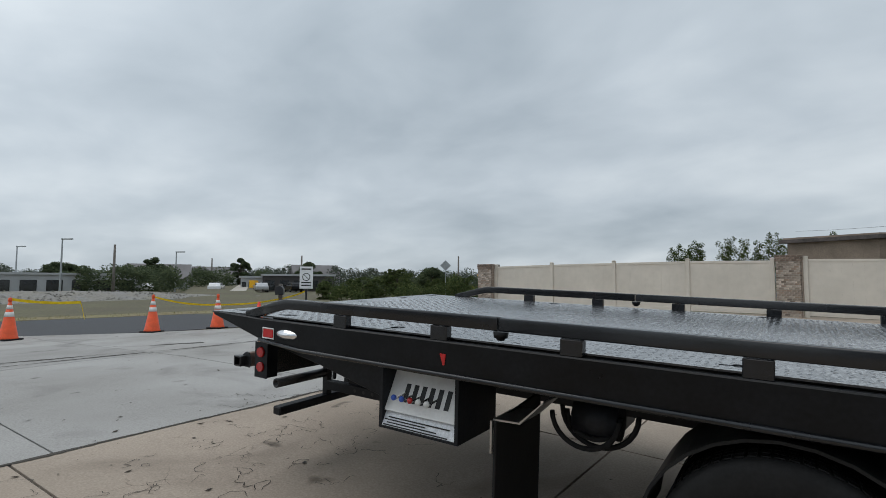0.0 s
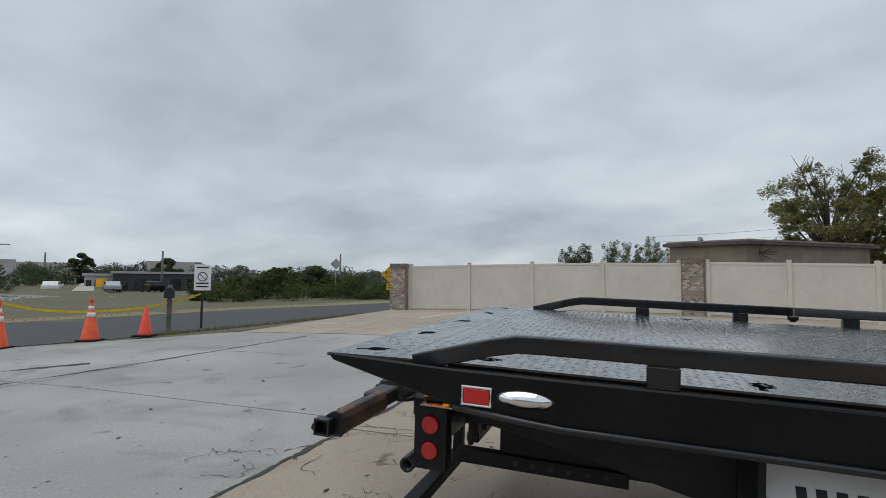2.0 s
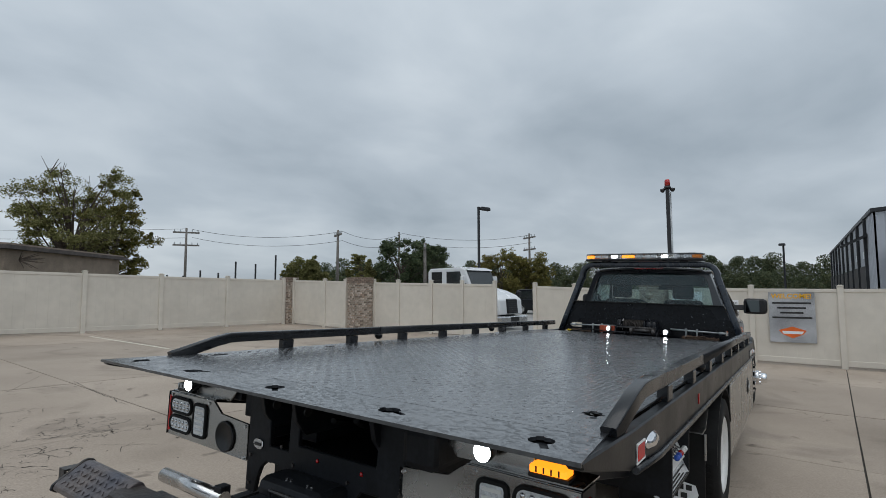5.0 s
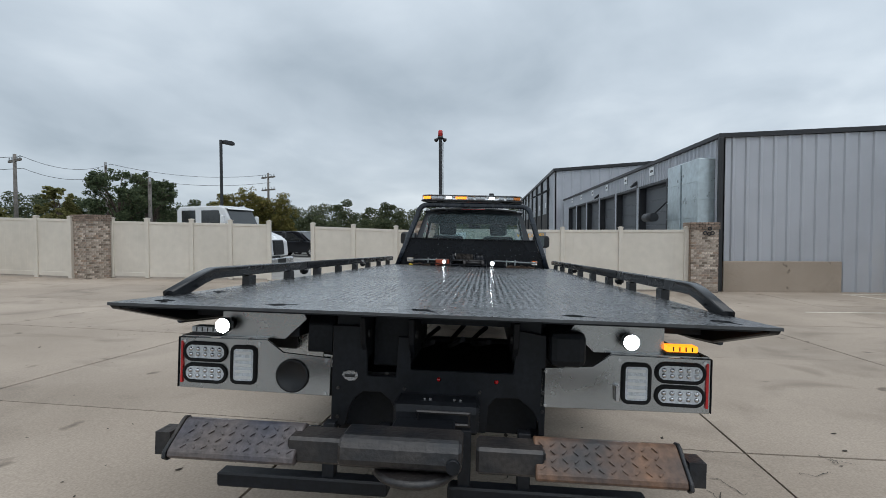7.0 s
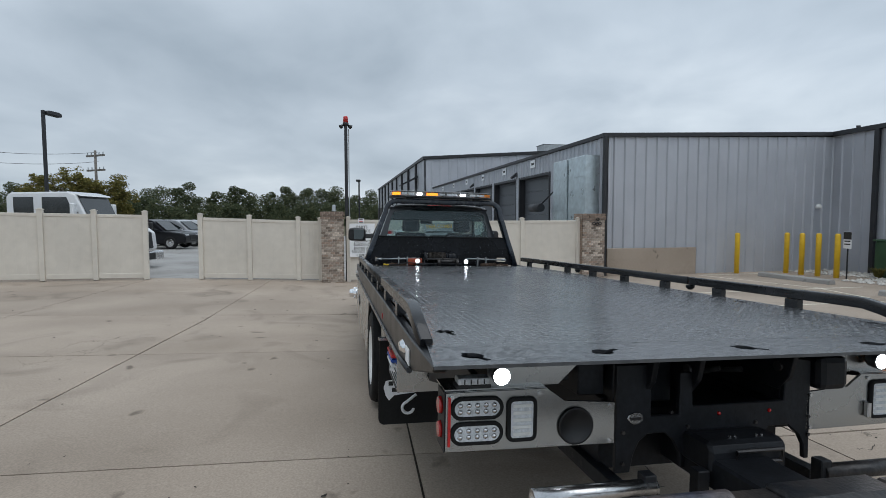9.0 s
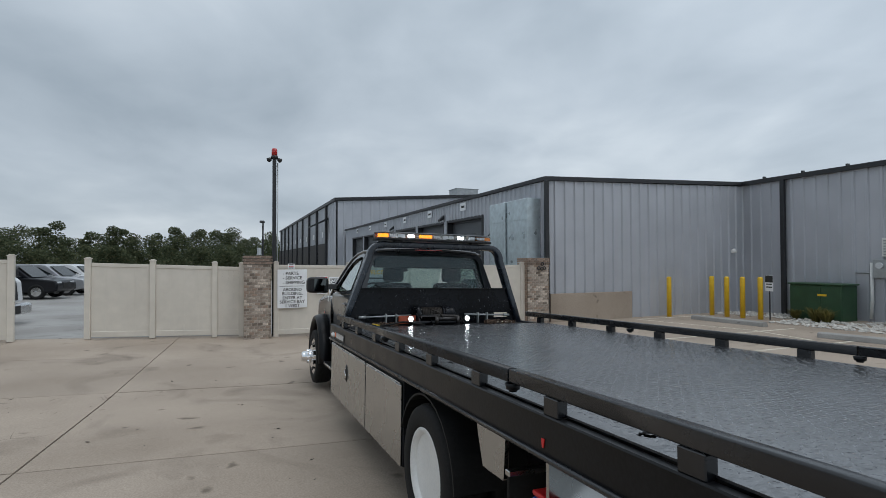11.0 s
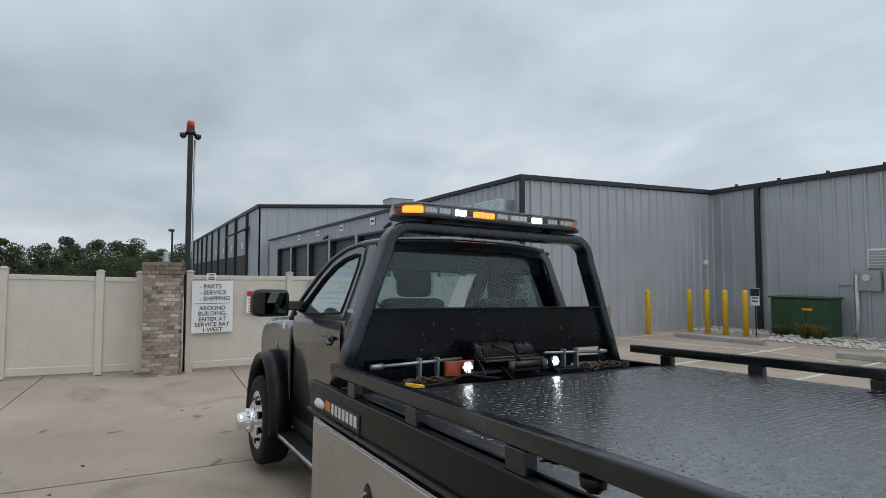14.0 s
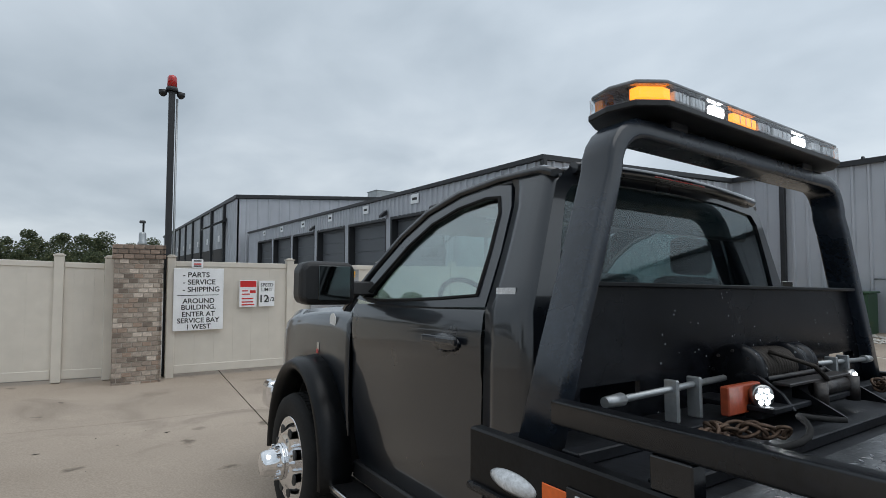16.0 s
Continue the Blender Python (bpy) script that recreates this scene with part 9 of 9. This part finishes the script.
# a grassy rise with a pale track running up it, beyond the field
rise, track = B(), B()
for bm, azs, up in ((rise, (150.0, 149.1, 147.5, 146, 144.5, 143.5, 142.7), 0.0), (track, None, 0.05)):
    rows = []
    for k, (d, h) in enumerate(((40, -0.10), (50, 0.02), (60, 0.14), (74, 0.32), (92, 0.62), (118, 1.15))):
        f = k / 5
        span = azs or (146.8 - 1.9 * f, 144.2 - 0.3 * f)
        row = []
        for j, a in enumerate(span):
            x, y = 2.1 + d * math.cos(radians(a)), -3.1 + d * math.sin(radians(a))
            edge = 0 if azs and j in (0, len(span) - 1) else 1
            row.append(bm.verts.new((x, y, ground_z(x, y) - 0.08 + (h + 0.08 + up) * edge)))
        rows.append(row)
    rows = rows if azs else rows[3:]
    for p, q in zip(rows, rows[1:]):
        for j in range(len(p) - 1):
            bm.faces.new((p[j], p[j + 1], q[j + 1], q[j])).smooth = True
    bmesh.ops.recalc_face_normals(bm, faces=bm.faces)
solid("grass_rise", rise, "grass", "low rise of dry olive grass", "ground", kind="structure")
solid("gravel_track", track, "gravel", "pale gravel track running up the rise", "track", kind="structure")
for i, (x, y, h, r) in enumerate(((-27.1, 30.4, 1.7, 1.3), (-26.5, 34.3, 2.6, 1.5), (-25.0, 38.5, 1.7, 1.05), (-20.2, 35.4, 1.9, 0.9), (-29.3, 28.6, 1.2, 1.2), (-23.8, 39.3, 1.6, 1.2))):
    tree(x, y, h, r, 130 + i, "leaf_scrub", leaf=0.07, dens=2.6, clumps=30, low=0.08, tight=1.0, sprays=4, label="rounded green bush beyond the road")
# pale rubble bank across the road
bm = B()
n, rows = 26, []
rn = random.Random(12)
for i in range(n + 1):
    f = i / n
    x, y = -37.5 - 7.5 * f, -7 + 42 * f
    hgt = 0.75 * math.sin(math.pi * min(1, f * 1.15)) ** 0.6 if f < 0.87 else 0.0
    row = []
    for k in range(7):
        q = k / 6
        row.append(bm.verts.new((x - 11 * q, y + rn.uniform(-0.3, 0.3), ground_z(x, y) - 0.06 + (hgt * math.sin(math.pi * q) + rn.uniform(-0.06, 0.08) * (0 < k < 6)))))
    rows.append(row)
for a, b2 in zip(rows, rows[1:]):
    for k in range(6):
        bm.faces.new((a[k], b2[k], b2[k + 1], a[k + 1])).smooth = True
bmesh.ops.recalc_face_normals(bm, faces=bm.faces)
solid("rubble_bank", bm, "bank", "low pale bank of rubble and dry grass", "bank", kind="structure")
verts, faces = [], []
for i in range(1500):
    f, q = rn.uniform(0.02, 0.84), rn.random() ** 1.6
    x, y = -37.5 - 7.5 * f - 11 * q, -7 + 42 * f
    z = ground_z(-37.5 - 7.5 * f, y) - 0.06 + 0.75 * math.sin(math.pi * min(1, f * 1.15)) ** 0.6 * math.sin(math.pi * q)
    r = 0.04 + 0.13 * rn.random() ** 3
    o = len(verts)
    for d in ((1, 0, 0), (-1, 0, 0), (0, 1, 0), (0, -1, 0), (0, 0, 0.8), (0, 0, -0.8)):
        verts.append(tuple((Vector((x, y, z)) + Vector(d) * r * rn.uniform(0.6, 1.3)) * U))
    faces += [(o + a, o + b2, o + c) for a, b2, c in ((0, 2, 4), (2, 1, 4), (1, 3, 4), (3, 0, 4), (2, 0, 5), (1, 2, 5), (3, 1, 5), (0, 3, 5))]
tagged(mesh_part("rubble", verts, faces, "bank", None), "broken pale rubble on the bank", "rubble", kind="stuff")

# ---- yard slabs, each one a piece ----
def clip(poly, a, b, c):
    """Keeps the side of a polygon where a x + b y + c >= 0."""
    out = []
    for i in range(len(poly)):
        p, q = poly[i], poly[(i + 1) % len(poly)]
        dp, dq = a * p[0] + b * p[1] + c, a * q[0] + b * q[1] + c
        if dp >= 0:
            out.append(p)
        if dp * dq < 0:
            f = dp / (dp - dq)
            out.append((p[0] + (q[0] - p[0]) * f, p[1] + (q[1] - p[1]) * f))
    return out


CG, SG = math.cos(radians(-2.6)), math.sin(radians(-2.6))


def yard_xy(u, v):
    return (-0.84 + u * CG - v * SG, u * SG + v * CG)


US = [-13.6, -9.3, -5.25, 0.0, 3.35, 6.85, 10.2, 13.5, 16.85, 20.1]
VS = [-27.0, -23.8, -20.6, -17.4, -14.2, -11.0, -7.85, -4.95, -1.95, 1.18, 4.42, 7.9, 11.2, 14.5, 17.9, 19.5]
rnd = random.Random(21)
for i in range(len(US) - 1):
    for j in range(len(VS) - 1):
        u0, u1, v0, v1 = US[i], US[i + 1], VS[j], VS[j + 1]
        grey = u1 <= 0.01 and v1 <= 7.95
        if grey:
            shift = 0.28
            v0, v1 = v0 + (shift if v0 < 7 else 0), v1 + (shift if v1 < 7 else 0)
        g = 0.009
        poly = [yard_xy(u0 + g, v0 + g), yard_xy(u1 - g, v0 + g), yard_xy(u1 - g, v1 - g), yard_xy(u0 + g, v1 - g)]
        cx, cy = yard_xy((u0 + u1) / 2, (v0 + v1) / 2)
        poly = clip(poly, -1, 0, 16.18)
        poly = clip(poly, 0, -1, 18.42)
        poly = clip(poly, 0, 1, 29.9)
        if cx > 9:
            poly = clip(poly, 0, 1, 17.28)
        # west edge along the road
        if len(poly) >= 3:
            if cy < 7.6:
                poly = clip(poly, 0.772, -0.635, 11.80)
            else:
                poly = clip(poly, 1.0, 0.0, 8.32)
        if len(poly) < 3:
            continue
        bm = B()
        # a slab: outline, cut each way so that it lies on the ground
        bm.faces.new([bm.verts.new((x, y, 0)) for x, y in poly])
        for axis, cuts in ((0, sorted(set(range(-14, 17, 2)) | set(GX))), (1, sorted(set(range(-30, 19, 2)) | set(GY)))):
            lo, hi = min(p[axis] for p in poly), max(p[axis] for p in poly)
            for k in cuts:
                if lo < k < hi:
                    way = Vector((1, 0, 0)) if axis == 0 else Vector((0, 1, 0))
                    bmesh.ops.bisect_plane(bm, geom=bm.verts[:] + bm.edges[:] + bm.faces[:], plane_co=way * k, plane_no=way)
        ext = bmesh.ops.extrude_face_region(bm, geom=bm.faces[:])
        tops = [v for v in ext["geom"] if isinstance(v, bmesh.types.BMVert)]
        lift = rnd.uniform(-0.002, 0.002)
        ts = set(tops)
        for v in bm.verts:
            v.co.z = ground_z(v.co.x, v.co.y) + (lift if v in ts else -0.12)
        bmesh.ops.recalc_face_normals(bm, faces=bm.faces)
        part("slab", bm, "grey_concrete" if grey else "concrete", yard)

# ---- wear of the yard: crumbled joints, cracks, litter ----
def flat_strip(bm, pts, widths, lift):
    rows = []
    for i, (x, y) in enumerate(pts):
        a = Vector(pts[max(0, i - 1)])
        c = Vector(pts[min(len(pts) - 1, i + 1)])
        d = (c - a).normalized()
        wl_, wr_ = widths[i]
        row = []
        for sx, sy in ((x - d.y * wl_, y + d.x * wl_), (x + d.y * wr_, y - d.x * wr_)):
            row.append(bm.verts.new((sx, sy, ground_z(sx, sy) + lift)))
        rows.append(row)
    for p, q in zip(rows, rows[1:]):
        f = bm.faces.new((p[1], q[1], q[0], p[0]))
        f.normal_update()
        if f.normal.z < 0:
            f.normal_flip()


def crumbled(a, b, wide, seed, label="dark crumbled joint between two slabs"):
    """A ragged band of dirt and broken edge along a joint."""
    rn = random.Random(seed)
    n = max(6, int((Vector(b) - Vector(a)).length / 0.035))
    pts, ws = [], []
    wl_ = wr_ = 0.01
    for i in range(n + 1):
        f = i / n
        pts.append((a[0] + (b[0] - a[0]) * f, a[1] + (b[1] - a[1]) * f))
        wl_ = min(wide, max(0.006, wl_ + rn.uniform(-0.5, 0.48) * wide * 0.55))
        wr_ = min(wide, max(0.006, wr_ + rn.uniform(-0.5, 0.48) * wide * 0.55))
        ws.append((wl_, wr_))
    bm = B()
    flat_strip(bm, pts, ws, 0.0044)
    solid("crumbled_joint", bm, "joint", label, "joint", "crumbled joints", "structure")


crumbled((-6.62, -0.6), (-6.05, 3.0), 0.09, 1)
crumbled((-6.05, 3.0), (-5.62, 7.5), 0.05, 2)
crumbled((-7.6, 2.2), (-6.9, 3.2), 0.13, 3)
crumbled((-7.3, -0.6), (-6.75, 1.2), 0.16, 8)
crumbled((-6.7, 6.2), (-6.1, 7.0), 0.06, 9)
crumbled(yard_xy(0, -4.5), yard_xy(0, 0.4), 0.035, 4)
crumbled(yard_xy(0, 0.4), yard_xy(0, 7.7), 0.055, 5)
crumbled(yard_xy(-8.0, 7.95), yard_xy(-0.1, 7.93), 0.03, 6)

rn = random.Random(31)
bm = B()
for cx, cy, n, spread in ((0.7, 6.0, 9, 0.7), (0.5, 5.0, 10, 0.5), (0.5, 3.6, 12, 0.6), (1.8, 4.5, 10, 0.6), (0.3, -0.6, 16, 0.9), (1.4, -1.9, 14, 0.9), (0.0, -2.4, 10, 0.6), (0.3, 1.2, 12, 0.8), (2.4, 7.6, 5, 0.5), (-0.3, -3.2, 6, 0.5), (9.3, 3.9, 3, 0.5), (-1.2, 0.2, 3, 0.3)):
    for k in range(n * 3):
        x, y = cx + rn.gauss(0, spread * 0.6), cy + rn.gauss(0, spread * 0.6)
        a = rn.uniform(0, 6.28)
        pts, ws = [(x, y)], [(0.001, 0.001)]
        for q in range(rn.randint(5, 16)):
            a += rn.gauss(0, 0.95)
            st = rn.uniform(0.015, 0.045)
            x, y = x + st * math.cos(a), y + st * math.sin(a)
            pts.append((x, y))
            w = rn.uniform(0.0008, 0.004)
            ws.append((w, w * rn.uniform(0.4, 1.2)))
        ws[-1] = (0.0008, 0.0008)
        flat_strip(bm, pts, ws, 0.0045)
solid("crack_network", bm, "joint", "fine dark cracks wandering over the slabs", "cracks", kind="stuff")

# longer cracks and clusters of spalled, dirt-filled flecks near the tail
bm = B()
for pa_, pb_ in (((-0.75, 1.9), (-0.41, 1.71)), ((-0.41, 1.71), (-0.12, 1.82)), ((-0.12, 1.82), (-0.05, 1.5)), ((-0.56, 2.49), (-0.23, 1.96)), ((-0.23, 1.96), (-0.11, 1.81)), ((-0.62, 2.6), (-0.45, 3.0)), ((-0.5, 3.55), (-0.1, 3.7)), ((-0.55, 2.9), (-0.15, 3.1)), ((-0.42, 6.15), (0.66, 6.2)), ((-0.3, 4.3), (0.2, 4.45)), ((-0.95, 0.5), (-0.6, 1.1)), ((-0.6, 1.1), (-0.1, 1.25)), ((-0.8, 1.35), (-0.2, 1.3)), ((0.1, 6.15), (1.0, 6.04)), ((1.0, 6.04), (1.75, 6.1)), ((2.0, 7.6), (2.75, 8.8)), ((2.95, 7.9), (2.7, 5.6)), ((0.2, 4.9), (0.7, 4.5)), ((1.2, 4.6), (2.0, 4.3)), ((0.4, 4.3), (1.1, 3.5))):
    n = int((Vector(pb_) - Vector(pa_)).length / 0.03) + 2
    pts, ws, off = [], [], 0.0
    for i in range(n + 1):
        f = i / n
        off = off * 0.93 + rn.gauss(0, 0.011)
        pts.append((pa_[0] + (pb_[0] - pa_[0]) * f + off, pa_[1] + (pb_[1] - pa_[1]) * f + off))
        w = rn.choice((0.0018, 0.003, 0.005, 0.008))
        ws.append((w, w * rn.uniform(0.3, 1.2)))
    flat_strip(bm, pts, ws, 0.0046)
for cx, cy, n, sp_ in ((-0.5, 2.9, 24, 0.12), (-0.45, 3.55, 18, 0.12), (-0.4, 1.8, 18, 0.2), (-0.3, 2.3, 12, 0.15), (-0.15, 4.3, 12, 0.15), (-0.5, 0.9, 15, 0.25), (0.47, 4.75, 14, 0.18), (0.83, 3.91, 20, 0.22), (1.65, 4.5, 18, 0.2), (1.72, 3.93, 16, 0.22), (0.39, 3.41, 12, 0.14), (0.24, 4.0, 8, 0.14), (0.23, 3.29, 6, 0.1), (1.2, 6.1, 12, 0.3), (0.89, 6.62, 5, 0.14), (0.63, 2.87, 10, 0.2), (2.5, 6.6, 8, 0.4), (1.5, 5.2, 10, 0.4), (0.1, 5.4, 8, 0.4)):
    for k in range(max(2, n // 3)):
        x, y = cx + rn.gauss(0, sp_ * 1.3), cy + rn.gauss(0, sp_ * 1.3)
        a = rn.choice((0.15, 0.9, 1.4, 2.4)) + rn.gauss(0, 0.3)
        pts, ws = [], []
        m_ = rn.randint(7, 26)
        for q in range(m_):
            pts.append((x, y))
            w = 0.0010 + (0.007 if rn.random() < 0.25 else 0.0028) * math.sin(math.pi * (q + 0.4) / m_) * rn.uniform(0.3, 1.2)
            ws.append((w, w * rn.uniform(0.3, 1.0)))
            a += rn.gauss(0, 0.42)
            x, y = x + 0.026 * math.cos(a), y + 0.026 * math.sin(a)
        flat_strip(bm, pts, ws, 0.0047)
solid("spalled_cracks", bm, "joint", "long dark cracks and spalled flecks in tan concrete", "cracks", kind="stuff")

verts, faces = [], []
for i in range(420):
    x, y = rn.choice(((rn.uniform(-6, 1), rn.uniform(-5, 6)), (rn.uniform(-4, 3), rn.uniform(-3, 3)), (rn.uniform(1, 13), rn.uniform(1.6, 9))))
    r = rn.choice((0.008, 0.012, 0.012, 0.02, 0.03)) * rn.uniform(0.7, 1.3)
    a = rn.uniform(0, 6.28)
    z = ground_z(x, y) + 0.004
    o = len(verts)
    for u, v, h in ((-1, 0, 0), (0, -0.5, 0.0), (1, 0, 0.25), (0, 0.5, 0.1)):
        verts.append(((x + r * (u * math.cos(a) - v * math.sin(a))) * U, (y + r * (u * math.sin(a) + v * math.cos(a))) * U, (z + h * r) * U))
    faces.append((o, o + 1, o + 2, o + 3))
lm = bpy.data.meshes.new("litter")
lm.from_pydata(verts, [], faces)
lm.materials.append(M["litter"])
tagged(new("litter", lm), "small dark dead leaves and crumbs on concrete", "litter", kind="stuff")

# low weeds along the pavement's edge and the fence foot
verts, faces = [], []
for i in range(2600):
    f = rn.random()
    if i < 1500:
        x = -10.6 + 2.2 * f + rn.gauss(0, 0.18)
        y = 7.2 + 8.4 * f
    else:
        x = -21.6 + 6.0 * f + rn.gauss(0, 0.6)
        y = 4.0 + 21.0 * f + rn.uniform(-0.6, 0.6)
    h = rn.uniform(0.02, 0.06) * (1.4 if i >= 1500 else 1)
    a = rn.uniform(0, 6.28)
    z = ground_z(x, y) - 0.05
    o = len(verts)
    c, s_ = math.cos(a), math.sin(a)
    for u, hh, ln in ((-0.008, 0, 0), (0.008, 0, 0), (0.0, h + 0.05, h * 0.6)):
        verts.append(((x + u * c + ln * s_) * U, (y + u * s_ - ln * c) * U, (z + hh) * U))
    faces.append((o, o + 1, o + 2))
gm = bpy.data.meshes.new("verge_grass")
gm.from_pydata(verts, [], faces)
gm.materials.append(M["leaf_autumn"])
tagged(new("verge_grass", gm), "short dry grass along the road verge", "grass", kind="stuff")
